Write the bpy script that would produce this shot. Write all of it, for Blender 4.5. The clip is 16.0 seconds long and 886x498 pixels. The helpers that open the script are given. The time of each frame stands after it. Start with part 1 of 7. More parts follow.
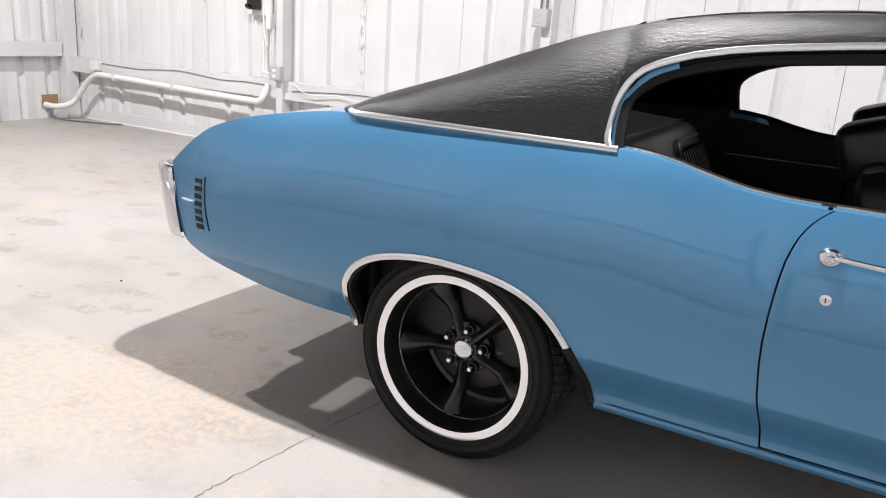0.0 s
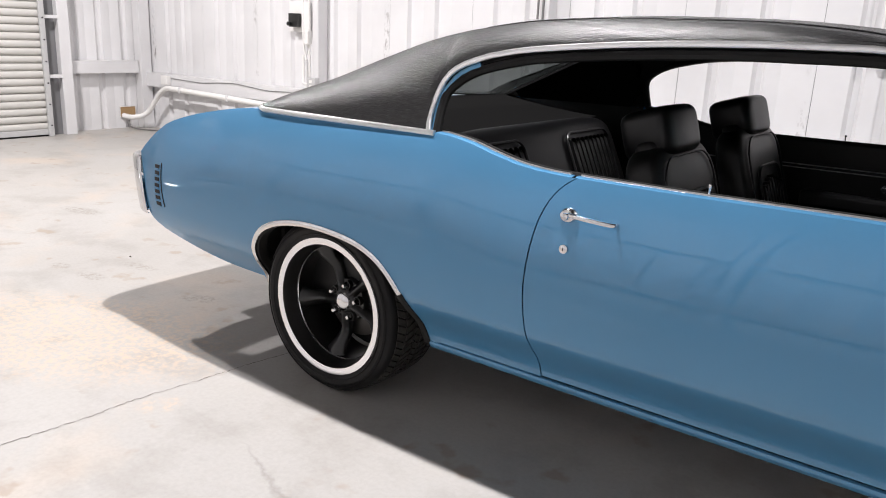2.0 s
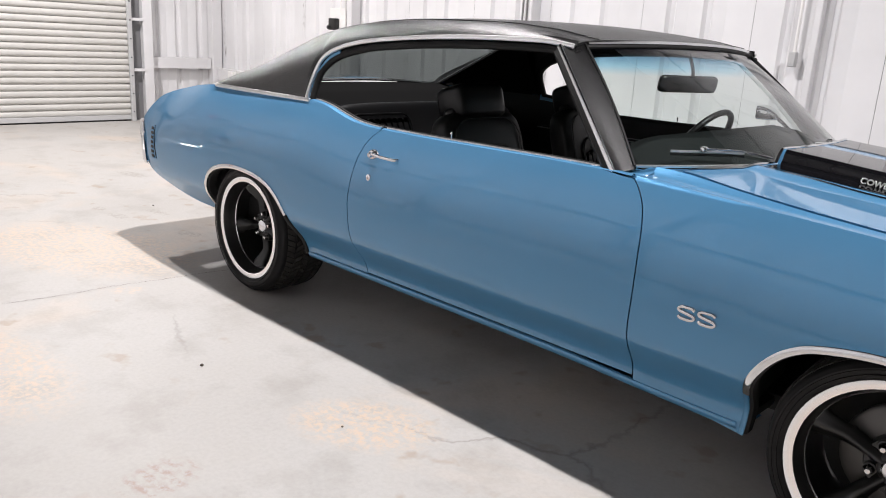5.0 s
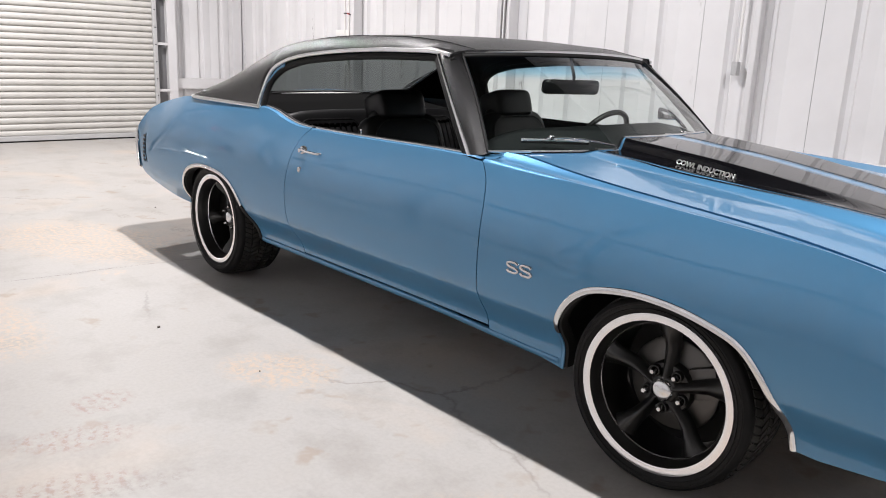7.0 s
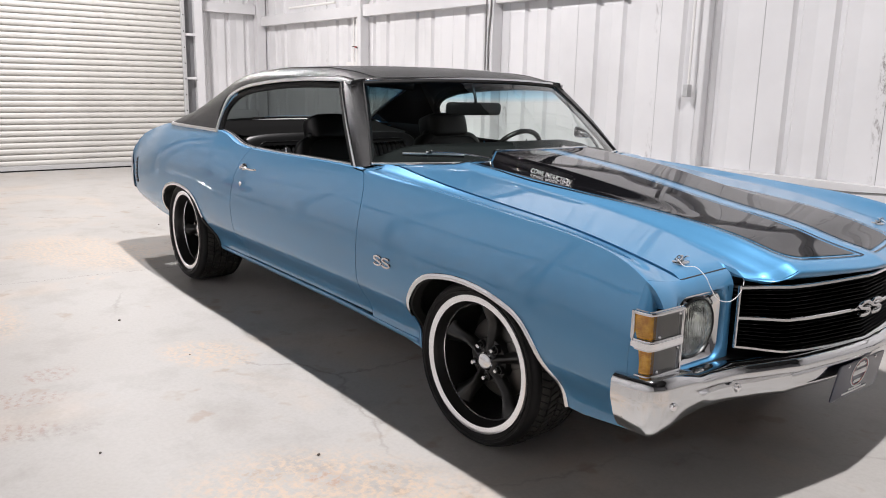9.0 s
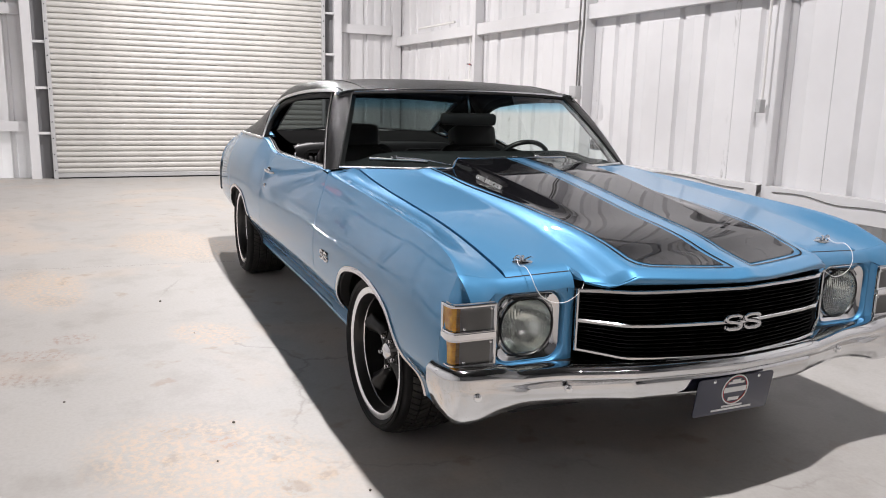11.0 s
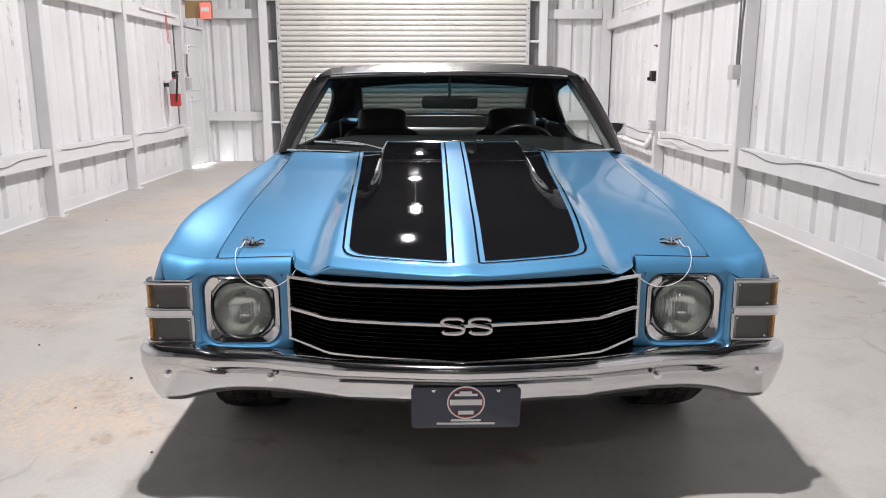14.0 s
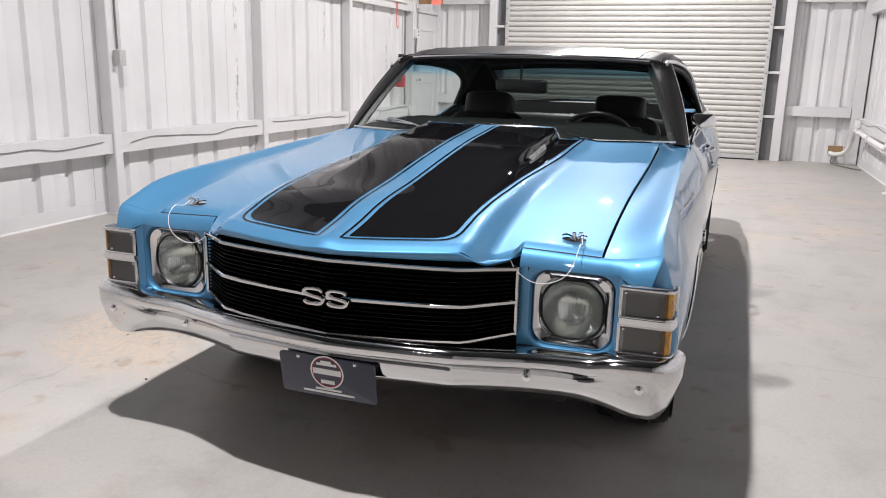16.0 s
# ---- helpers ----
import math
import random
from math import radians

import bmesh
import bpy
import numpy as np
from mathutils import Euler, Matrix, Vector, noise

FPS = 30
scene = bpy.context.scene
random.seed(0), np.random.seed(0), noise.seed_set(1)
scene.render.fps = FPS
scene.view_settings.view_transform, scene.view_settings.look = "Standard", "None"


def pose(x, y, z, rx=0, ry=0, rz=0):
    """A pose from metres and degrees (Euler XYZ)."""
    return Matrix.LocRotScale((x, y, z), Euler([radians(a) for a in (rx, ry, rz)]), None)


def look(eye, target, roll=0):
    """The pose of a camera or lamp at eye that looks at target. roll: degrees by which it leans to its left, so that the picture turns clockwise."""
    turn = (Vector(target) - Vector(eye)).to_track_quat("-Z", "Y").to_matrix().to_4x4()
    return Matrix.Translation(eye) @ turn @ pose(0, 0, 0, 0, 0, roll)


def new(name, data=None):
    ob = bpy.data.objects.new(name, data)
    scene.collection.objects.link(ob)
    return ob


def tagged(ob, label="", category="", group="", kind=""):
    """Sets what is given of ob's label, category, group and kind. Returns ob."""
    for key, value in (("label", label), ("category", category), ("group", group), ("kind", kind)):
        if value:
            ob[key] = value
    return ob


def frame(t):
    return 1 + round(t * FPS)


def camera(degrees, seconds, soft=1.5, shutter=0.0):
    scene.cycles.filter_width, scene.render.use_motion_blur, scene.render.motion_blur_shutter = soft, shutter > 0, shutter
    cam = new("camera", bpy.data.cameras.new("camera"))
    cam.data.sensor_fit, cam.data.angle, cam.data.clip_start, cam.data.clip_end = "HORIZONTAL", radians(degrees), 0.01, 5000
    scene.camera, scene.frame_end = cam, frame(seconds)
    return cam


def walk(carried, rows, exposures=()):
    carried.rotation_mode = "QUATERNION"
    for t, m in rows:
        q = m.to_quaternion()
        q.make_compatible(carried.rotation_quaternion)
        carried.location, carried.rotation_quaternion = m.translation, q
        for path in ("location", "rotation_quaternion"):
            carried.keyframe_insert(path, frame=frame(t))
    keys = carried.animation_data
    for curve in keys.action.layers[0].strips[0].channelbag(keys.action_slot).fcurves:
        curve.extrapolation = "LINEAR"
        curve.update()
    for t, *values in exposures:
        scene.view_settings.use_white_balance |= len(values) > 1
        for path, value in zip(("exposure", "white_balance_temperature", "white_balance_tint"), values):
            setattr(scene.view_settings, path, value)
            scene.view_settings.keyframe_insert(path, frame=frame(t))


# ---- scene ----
cam = camera(59.6, 16.0, soft=1.0)
PATH = [
    (0, (-0.461, -2.746, 1.242), (-1.392, -1.065, 0.688), 4.0),
    (0.5, (-0.238, -2.758, 1.272), (-1.235, -1.118, 0.712), 3.3),
    (1, (0.007, -2.81, 1.281), (-1.053, -1.205, 0.731), 2.9),
    (1.5, (0.228, -2.767, 1.263), (-0.884, -1.196, 0.722), 2.7),
    (2, (0.445, -2.753, 1.275), (-0.707, -1.21, 0.737), 2.6),
    (2.5, (0.696, -2.835, 1.266), (-0.497, -1.321, 0.733), 2.6),
    (3, (0.917, -2.834, 1.28), (-0.317, -1.353, 0.749), 2.3),
    (3.5, (1.156, -2.809, 1.274), (-0.124, -1.363, 0.752), 2.0),
    (4, (1.376, -2.857, 1.277), (0.07, -1.433, 0.761), 2.2),
    (4.2, (1.47, -2.861, 1.277), (0.154, -1.447, 0.758), 2.4),
    (6.3, (2.335, -2.857, 1.285), (0.918, -1.54, 0.774), 3.0),
    (6.5, (2.417, -2.824, 1.255), (0.988, -1.515, 0.762), 2.4),
    (7, (2.606, -2.813, 1.27), (1.164, -1.517, 0.782), 2.3),
    (7.5, (2.832, -2.835, 1.264), (1.367, -1.559, 0.787), 2.1),
    (8, (3.017, -2.773, 1.278), (1.533, -1.514, 0.817), 1.8),
    (8.5, (3.219, -2.653, 1.276), (1.7, -1.428, 0.838), 1.4),
    (9, (3.424, -2.562, 1.279), (1.87, -1.376, 0.857), 1.2),
    (9.2, (3.522, -2.527, 1.278), (1.95, -1.362, 0.863), 1.0),
    (11.3, (4.159, -1.601, 1.259), (2.328, -0.895, 0.869), 1.2),
    (11.5, (4.194, -1.47, 1.262), (2.345, -0.816, 0.868), 1.0),
    (12, (4.228, -1.16, 1.268), (2.343, -0.624, 0.87), 1.0),
    (12.5, (4.337, -0.929, 1.262), (2.418, -0.534, 0.858), 0.5),
    (13, (4.379, -0.669, 1.265), (2.445, -0.367, 0.851), 0.4),
    (13.5, (4.336, -0.358, 1.249), (2.387, -0.199, 0.829), -0.0),
    (14, (4.361, -0.094, 1.246), (2.406, -0.065, 0.826), 0.0),
    (14.5, (4.4, 0.166, 1.246), (2.452, 0.0, 0.824), -0.1),
    (15, (4.283, 0.479, 1.231), (2.359, 0.151, 0.797), 0.5),
    (15.5, (4.244, 0.765, 1.235), (2.357, 0.274, 0.793), 1.1),
    (16, (4.178, 1.012, 1.231), (2.348, 0.346, 0.773), 1.3),
]
walk(cam, [(t, look(eye, target, roll)) for t, eye, target, roll in PATH], [(0, 0.02), (4, -0.02), (7, -0.1), (9, -0.14), (12, -0.15), (16, -0.14)])

# ---- exposure, world and lamps ----
scene.view_settings.exposure = 0.0
world = bpy.data.worlds.new("world")
scene.world = world
world.use_nodes = True
world.node_tree.nodes["Background"].inputs[0].default_value = (0.8, 0.85, 0.9, 1)
world.node_tree.nodes["Background"].inputs[1].default_value = 0.002

LAMP_XS = (-5.95, -1.85, 2.75, 6.9)
LAMP_Y, LAMP_Z = -0.36, 4.3


def lamp(x, y, z, watts, size):
    data = bpy.data.lights.new("lamp", "AREA")
    data.shape, data.size, data.energy, data.color = "DISK", size, watts, (1.0, 0.958, 0.97)
    data.spread = radians(175)
    ob = new("lamp", data)
    ob.matrix_world = pose(x, y, z)
    return ob


# the fourth is a weak fill added behind the camera, no lamp known there
for lamp_x, watts in zip(LAMP_XS, (264, 238, 243, 34)):
    lamp(lamp_x, LAMP_Y, LAMP_Z - 0.012, watts, 0.11)

# ---- materials ----
def material(name, colour, rough=0.5, metal=0.0, coat=0.0, emit=0.0, spec=0.5):
    m = bpy.data.materials.new(name)
    m.use_nodes = True
    b = m.node_tree.nodes["Principled BSDF"]
    b.inputs["Base Color"].default_value = (*colour, 1)
    b.inputs["Roughness"].default_value = rough
    b.inputs["Metallic"].default_value = metal
    b.inputs["Coat Weight"].default_value = coat
    b.inputs["Coat Roughness"].default_value = 0.03
    b.inputs["Specular IOR Level"].default_value = spec
    if emit:
        b.inputs["Emission Color"].default_value = (*colour, 1)
        b.inputs["Emission Strength"].default_value = emit
    return m


def node(m, kind, **values):
    n = m.node_tree.nodes.new(kind)
    for key, value in values.items():
        n.inputs[key].default_value = value
    return n


def link(m, a, out, b, inp):
    m.node_tree.links.new(a.outputs[out], b.inputs[inp])


def bsdf(m):
    return m.node_tree.nodes["Principled BSDF"]


def coords(m, scale=(1, 1, 1)):
    c = m.node_tree.nodes.new("ShaderNodeTexCoord")
    s = m.node_tree.nodes.new("ShaderNodeMapping")
    s.inputs["Scale"].default_value = scale
    link(m, c, "Object", s, "Vector")
    return s


def noise_at(m, src, scale, detail=3.0, rough=0.5):
    n = node(m, "ShaderNodeTexNoise", Scale=scale, Detail=detail, Roughness=rough)
    link(m, src, "Vector", n, "Vector")
    return n


def ramp(m, src, out, stops):
    r = m.node_tree.nodes.new("ShaderNodeValToRGB")
    link(m, src, out, r, "Fac")
    e = r.color_ramp.elements
    while len(e) < len(stops):
        e.new(0.5)
    for el, (pos, col) in zip(e, stops):
        el.position = pos
        el.color = (*col, 1) if len(col) == 3 else col
    return r


def mixed(m, mode, fac, a, b):
    """A colour mix; fac, a and b are numbers, colours or (node, output)."""
    n = m.node_tree.nodes.new("ShaderNodeMix")
    n.data_type, n.blend_type = "RGBA", mode
    for value, sock in ((fac, 0), (a, 6), (b, 7)):
        if isinstance(value, tuple) and hasattr(value[0], "outputs"):
            m.node_tree.links.new(value[0].outputs[value[1]], n.inputs[sock])
        else:
            n.inputs[sock].default_value = value if sock == 0 else (*value, 1)
    return n


def bump(m, src, out, strength, distance):
    n = node(m, "ShaderNodeBump", Strength=strength, Distance=distance)
    link(m, src, out, n, "Height")
    link(m, n, "Normal", bsdf(m), "Normal")
    return n


def rough_from(m, src, out, lo, hi):
    n = m.node_tree.nodes.new("ShaderNodeMapRange")
    link(m, src, out, n, 0)
    n.inputs[3].default_value, n.inputs[4].default_value = lo, hi
    link(m, n, 0, bsdf(m), "Roughness")


def paint_blue():
    """Metallic blue under clear lacquer: flakes tint what they mirror, with a slight ripple in the lacquer."""
    m = material("blue_metallic_paint", (0.08, 0.25, 0.44), 0.42, 0.4, 1.0, spec=0.1)
    bsdf(m).inputs["Coat IOR"].default_value = 1.52
    bsdf(m).inputs["Coat Roughness"].default_value = 0.012
    c = coords(m)
    big = noise_at(m, c, 2.2, 2)
    flake = noise_at(m, c, 1400, 1)
    r = ramp(m, flake, "Fac", [(0.35, (0.066, 0.222, 0.398)), (0.7, (0.094, 0.280, 0.486))])
    k = mixed(m, "MULTIPLY", 0.1, (r, "Color"), (big, "Fac"))
    link(m, k, 2, bsdf(m), "Base Color")
    rough_from(m, big, "Fac", 0.41, 0.47)
    ripple = node(m, "ShaderNodeBump", Strength=0.06, Distance=0.002)
    link(m, noise_at(m, c, 16, 2), "Fac", ripple, "Height")
    link(m, ripple, "Normal", bsdf(m), "Coat Normal")
    return m


def vinyl_roof_mat():
    """Black vinyl with a fine grain drawn out along the car."""
    m = material("black_grained_vinyl", (0.012, 0.012, 0.0125), 0.36, spec=0.5)
    c = coords(m, (0.22, 1, 1))
    n = noise_at(m, c, 150, 5, 0.75)
    n.inputs["Distortion"].default_value = 0.4
    v = node(m, "ShaderNodeTexVoronoi", Scale=190)
    v.feature = "DISTANCE_TO_EDGE"
    link(m, c, "Vector", v, "Vector")
    big = noise_at(m, coords(m), 5, 3, 0.6)
    g = mixed(m, "ADD", 0.5, (n, "Fac"), (v, "Distance"))
    bump(m, g, 2, 0.55, 0.003)
    # shading of the grain put into the colour: dark creases, lighter crests
    r = ramp(m, n, "Fac", [(0.36, (0.002, 0.002, 0.0022)), (0.5, (0.006, 0.006, 0.0063)), (0.64, (0.018, 0.018, 0.0185))])
    link(m, r, "Color", bsdf(m), "Base Color")
    rough_from(m, big, "Fac", 0.27, 0.38)
    return m


def leather_black():
    m = material("black_seat_vinyl", (0.004, 0.004, 0.0045), 0.34, spec=0.36)
    c = coords(m)
    n = noise_at(m, c, 260, 3)
    bump(m, n, "Fac", 0.2, 0.001)
    rough_from(m, noise_at(m, c, 6, 2), "Fac", 0.32, 0.48)
    return m


def chrome_mat():
    m = material("chrome", (0.72, 0.725, 0.735), 0.06, 1.0)
    c = coords(m)
    rough_from(m, noise_at(m, c, 7, 3), "Fac", 0.035, 0.11)
    return m


def tyre_mat():
    m = material("tyre_rubber", (0.01, 0.01, 0.011), 0.62, spec=0.25)
    c = coords(m)
    n = noise_at(m, c, 90, 4)
    bump(m, n, "Fac", 0.15, 0.001)
    d = noise_at(m, c, 7, 4)
    r = ramp(m, d, "Fac", [(0.35, (0.006, 0.006, 0.0065)), (0.75, (0.015, 0.0145, 0.0145))])
    link(m, r, "Color", bsdf(m), "Base Color")
    return m


def tread_mark(m, under, place, turn, size, bands, tone):
    """A dried muddy print left by a tyre or a shoe: broken bars within an oval."""
    c = m.node_tree.nodes.new("ShaderNodeTexCoord")
    s = m.node_tree.nodes.new("ShaderNodeMapping")
    s.vector_type = "TEXTURE"
    s.inputs["Location"].default_value = place
    s.inputs["Rotation"].default_value = (0, 0, radians(turn))
    s.inputs["Scale"].default_value = size
    link(m, c, "Object", s, "Vector")
    oval = m.node_tree.nodes.new("ShaderNodeTexGradient")
    oval.gradient_type = "SPHERICAL"
    link(m, s, "Vector", oval, "Vector")
    w = node(m, "ShaderNodeTexWave", Scale=bands * 0.1 * size[0], Distortion=3.0, Detail=3.0)
    link(m, s, "Vector", w, "Vector")
    n = node(m, "ShaderNodeTexNoise", Scale=34.0, Detail=5.0, Roughness=0.7)
    link(m, c, "Object", n, "Vector")
    a = ramp(m, oval, "Fac", [(0.02, (0, 0, 0)), (0.4, (1, 1, 1))])
    b = ramp(m, w, "Fac", [(0.3, (0.3, 0.3, 0.3)), (0.7, (0.8, 0.8, 0.8))])
    d = ramp(m, n, "Fac", [(0.44, (0, 0, 0)), (0.6, (0.8, 0.8, 0.8))])
    ab = mixed(m, "MULTIPLY", 1.0 if bands else 0.0, (a, "Color"), (b, "Color"))
    abd = mixed(m, "MULTIPLY", 1.0, (ab, 2), (d, "Color"))
    return mixed(m, "MIX", (abd, 2), (under, 2), tone)


def concrete():
    m = material("worn_concrete", (0.62, 0.6, 0.56), 0.5)
    c = coords(m)
    big = noise_at(m, c, 0.55, 4, 0.55)
    mid = noise_at(m, c, 3.1, 6, 0.62)
    fine = noise_at(m, c, 60, 3, 0.6)
    base = ramp(m, big, "Fac", [(0.3, (0.365, 0.348, 0.326)), (0.5, (0.390, 0.375, 0.355)), (0.72, (0.412, 0.402, 0.386))])
    cream = noise_at(m, c, 0.9, 5, 0.6)
    cream.inputs["Distortion"].default_value = 0.6
    cm = ramp(m, cream, "Fac", [(0.52, (0, 0, 0)), (0.66, (1, 1, 1))])
    warm = mixed(m, "MIX", (cm, "Color"), (base, "Color"), (0.54, 0.42, 0.315))
    warm2 = mixed(m, "MIX", 0.35, (base, "Color"), (warm, 2))
    blot = ramp(m, mid, "Fac", [(0.36, (0.72, 0.7, 0.67)), (0.5, (1, 1, 1)), (0.68, (1.0, 0.99, 0.97))])
    k = mixed(m, "MULTIPLY", 0.46, (warm2, 2), (blot, "Color"))
    gr = ramp(m, fine, "Fac", [(0.3, (0.88, 0.88, 0.87)), (0.62, (1, 1, 1))])
    k2 = mixed(m, "MULTIPLY", 0.6, (k, 2), (gr, "Color"))
    # shoe marks and rust stains: small sparse blots
    spots = noise_at(m, c, 6.5, 3, 0.5)
    zone = noise_at(m, c, 0.8, 2, 0.5)
    sm = ramp(m, spots, "Fac", [(0.61, (0, 0, 0)), (0.69, (1, 1, 1))])
    zm = ramp(m, zone, "Fac", [(0.43, (0, 0, 0)), (0.53, (1, 1, 1))])
    both = mixed(m, "MULTIPLY", 1.0, (sm, "Color"), (zm, "Color"))
    half = mixed(m, "MULTIPLY", 1.0, (both, 2), (0.55, 0.55, 0.55))
    k3 = mixed(m, "MIX", (half, 2), (k2, 2), (0.29, 0.22, 0.155))
    # dark drops
    drops = node(m, "ShaderNodeTexVoronoi", Scale=1.7)
    link(m, c, "Vector", drops, "Vector")
    dm = ramp(m, drops, "Distance", [(0.012, (1, 1, 1)), (0.026, (0, 0, 0))])
    k4 = mixed(m, "MIX", (dm, "Color"), (k3, 2), (0.06, 0.055, 0.05))
    # hairline cracks
    vor = node(m, "ShaderNodeTexVoronoi", Scale=0.34)
    vor.feature = "DISTANCE_TO_EDGE"
    wob = noise_at(m, c, 2.6, 5, 0.6)
    wv = mixed(m, "LINEAR_LIGHT", 0.16, (c, "Vector"), (wob, "Color"))
    link(m, wv, 2, vor, "Vector")
    cr = ramp(m, vor, "Distance", [(0.0008, (1, 1, 1)), (0.002, (0, 0, 0))])
    gate = ramp(m, big, "Fac", [(0.50, (0, 0, 0)), (0.60, (0.5, 0.5, 0.5))])
    cg = mixed(m, "MULTIPLY", 1.0, (cr, "Color"), (gate, "Color"))
    k5 = mixed(m, "MIX", (cg, 2), (k4, 2), (0.16, 0.14, 0.12))
    peach, mud, grey = (0.52, 0.395, 0.285), (0.28, 0.18, 0.135), (0.26, 0.235, 0.205)
    for x, y, turn, a, b, bands, tone in (
            (-2.61, -1.28, 20, 0.9, 0.5, 0, peach), (0.0, -1.34, 30, 0.3, 0.2, 0, peach), (-1.3, -2.2, 10, 0.7, 0.3, 0, peach), (1.5, -1.5, 40, 0.6, 0.4, 0, peach),
            (-0.12, -2.0, 100, 0.14, 0.11, 70, mud), (0.1, -2.16, 70, 0.24, 0.11, 80, mud), (0.4, -2.25, 75, 0.25, 0.09, 80, mud), (0.5, -2.1, 80, 0.22, 0.06, 70, grey),
            (-1.76, -1.39, 60, 0.1, 0.075, 42, peach), (-3.23, -0.82, 5, 0.12, 0.055, 0, grey), (-3.21, -0.56, 10, 0.14, 0.05, 0, grey), (-3.5, -0.84, 0, 0.08, 0.05, 0, grey),
            (-4.6, -0.13, 10, 0.22, 0.08, 0, grey), (-2.56, -0.65, 30, 0.12, 0.06, 0, grey), (1.22, -1.61, 40, 0.13, 0.05, 40, grey), (1.36, -1.44, 30, 0.12, 0.06, 40, mud),
            (1.41, -1.25, 35, 0.09, 0.045, 0, grey), (1.78, -1.28, 20, 0.09, 0.05, 0, grey)):
        k5 = tread_mark(m, k5, (x, y, 0), turn, (a, b, 1), bands, tone)
    link(m, k5, 2, bsdf(m), "Base Color")
    rough_from(m, mid, "Fac", 0.38, 0.62)
    bump(m, fine, "Fac", 0.08, 0.002)
    return m


def wall_paint(name="white_painted_steel", colour=(0.69, 0.685, 0.69), rough=0.42, seams=False):
    m = material(name, colour, rough)
    c = coords(m)
    a = noise_at(m, c, 1.3, 5, 0.6)
    lo = tuple(v * 0.9 for v in colour)
    r = ramp(m, a, "Fac", [(0.3, lo), (0.62, colour)])
    spots = noise_at(m, c, 9, 5, 0.7)
    s = ramp(m, spots, "Fac", [(0.70, (0, 0, 0)), (0.76, (0.7, 0.7, 0.7))])
    k = mixed(m, "MIX", (s, "Color"), (r, "Color"), (0.42, 0.37, 0.33))
    if seams:
        # dirt that has worked its way out along every other lapped seam of the sheets
        sep = m.node_tree.nodes.new("ShaderNodeSeparateXYZ")
        link(m, c, "Vector", sep, "Vector")
        lap = m.node_tree.nodes.new("ShaderNodeMath")
        lap.operation = "PINGPONG"
        lap.inputs[1].default_value = 0.915
        off = m.node_tree.nodes.new("ShaderNodeMath")
        off.inputs[1].default_value = 0.79
        link(m, sep, "X", off, 0)
        link(m, off, 0, lap, 0)
        near = ramp(m, lap, 0, [(0.012, (1, 1, 1)), (0.04, (0, 0, 0))])
        flecks = ramp(m, noise_at(m, coords(m, (1, 1, 0.45)), 34, 5, 0.75), "Fac", [(0.5, (0, 0, 0)), (0.62, (1, 1, 1))])
        where = ramp(m, noise_at(m, c, 1.7, 2), "Fac", [(0.42, (0, 0, 0)), (0.6, (0.8, 0.8, 0.8))])
        dirt = mixed(m, "MULTIPLY", 1.0, (near, "Color"), (flecks, "Color"))
        dirt = mixed(m, "MULTIPLY", 1.0, (dirt, 2), (where, "Color"))
        k = mixed(m, "MIX", (dirt, 2), (k, 2), (0.12, 0.1, 0.085))
    link(m, k, 2, bsdf(m), "Base Color")
    rough_from(m, a, "Fac", rough - 0.06, rough + 0.12)
    bump(m, noise_at(m, c, 14, 3), "Fac", 0.05, 0.004)
    return m


def glass_mat(name, colour=(1, 1, 1), rough=0.0):
    m = material(name, colour, rough)
    b = bsdf(m)
    b.inputs["Transmission Weight"].default_value = 1.0
    b.inputs["IOR"].default_value = 1.45
    return m


def pane_mat(name, tint):
    """A thin pane: clear transmission with a glossy front."""
    m = bpy.data.materials.new(name)
    m.use_nodes = True
    t = m.node_tree
    t.nodes.clear()
    out = t.nodes.new("ShaderNodeOutputMaterial")
    tr = t.nodes.new("ShaderNodeBsdfTransparent")
    tr.inputs[0].default_value = (*tint, 1)
    gl = t.nodes.new("ShaderNodeBsdfGlossy")
    gl.inputs["Roughness"].default_value = 0.015
    lw = t.nodes.new("ShaderNodeLayerWeight")
    lw.inputs[0].default_value = 0.5
    pw = t.nodes.new("ShaderNodeMath")
    pw.operation = "POWER"
    pw.inputs[1].default_value = 3.9
    t.links.new(lw.outputs["Facing"], pw.inputs[0])
    fr = t.nodes.new("ShaderNodeMapRange")
    fr.inputs[3].default_value, fr.inputs[4].default_value = 0.075, 0.95
    t.links.new(pw.outputs[0], fr.inputs[0])
    mx = t.nodes.new("ShaderNodeMixShader")
    t.links.new(fr.outputs[0], mx.inputs[0])
    t.links.new(tr.outputs[0], mx.inputs[1])
    t.links.new(gl.outputs[0], mx.inputs[2])
    t.links.new(mx.outputs[0], out.inputs[0])
    return m


def screen_mat():
    """Clear glass with a blue shade band that fades in towards the top."""
    m = pane_mat("windscreen_glass", (0.8, 0.88, 0.85))
    c = m.node_tree.nodes.new("ShaderNodeTexCoord")
    s = m.node_tree.nodes.new("ShaderNodeSeparateXYZ")
    link(m, c, "Object", s, "Vector")
    n = m.node_tree.nodes.new("ShaderNodeMapRange")
    n.inputs[1].default_value, n.inputs[2].default_value = 1.185, 1.262
    link(m, s, "Z", n, 0)
    r = ramp(m, n, 0, [(0.0, (0.8, 0.88, 0.85)), (0.35, (0.42, 0.74, 0.88)), (1.0, (0.03, 0.17, 0.34))])
    tr = [k for k in m.node_tree.nodes if k.type == "BSDF_TRANSPARENT"][0]
    link(m, r, "Color", tr, 0)
    return m


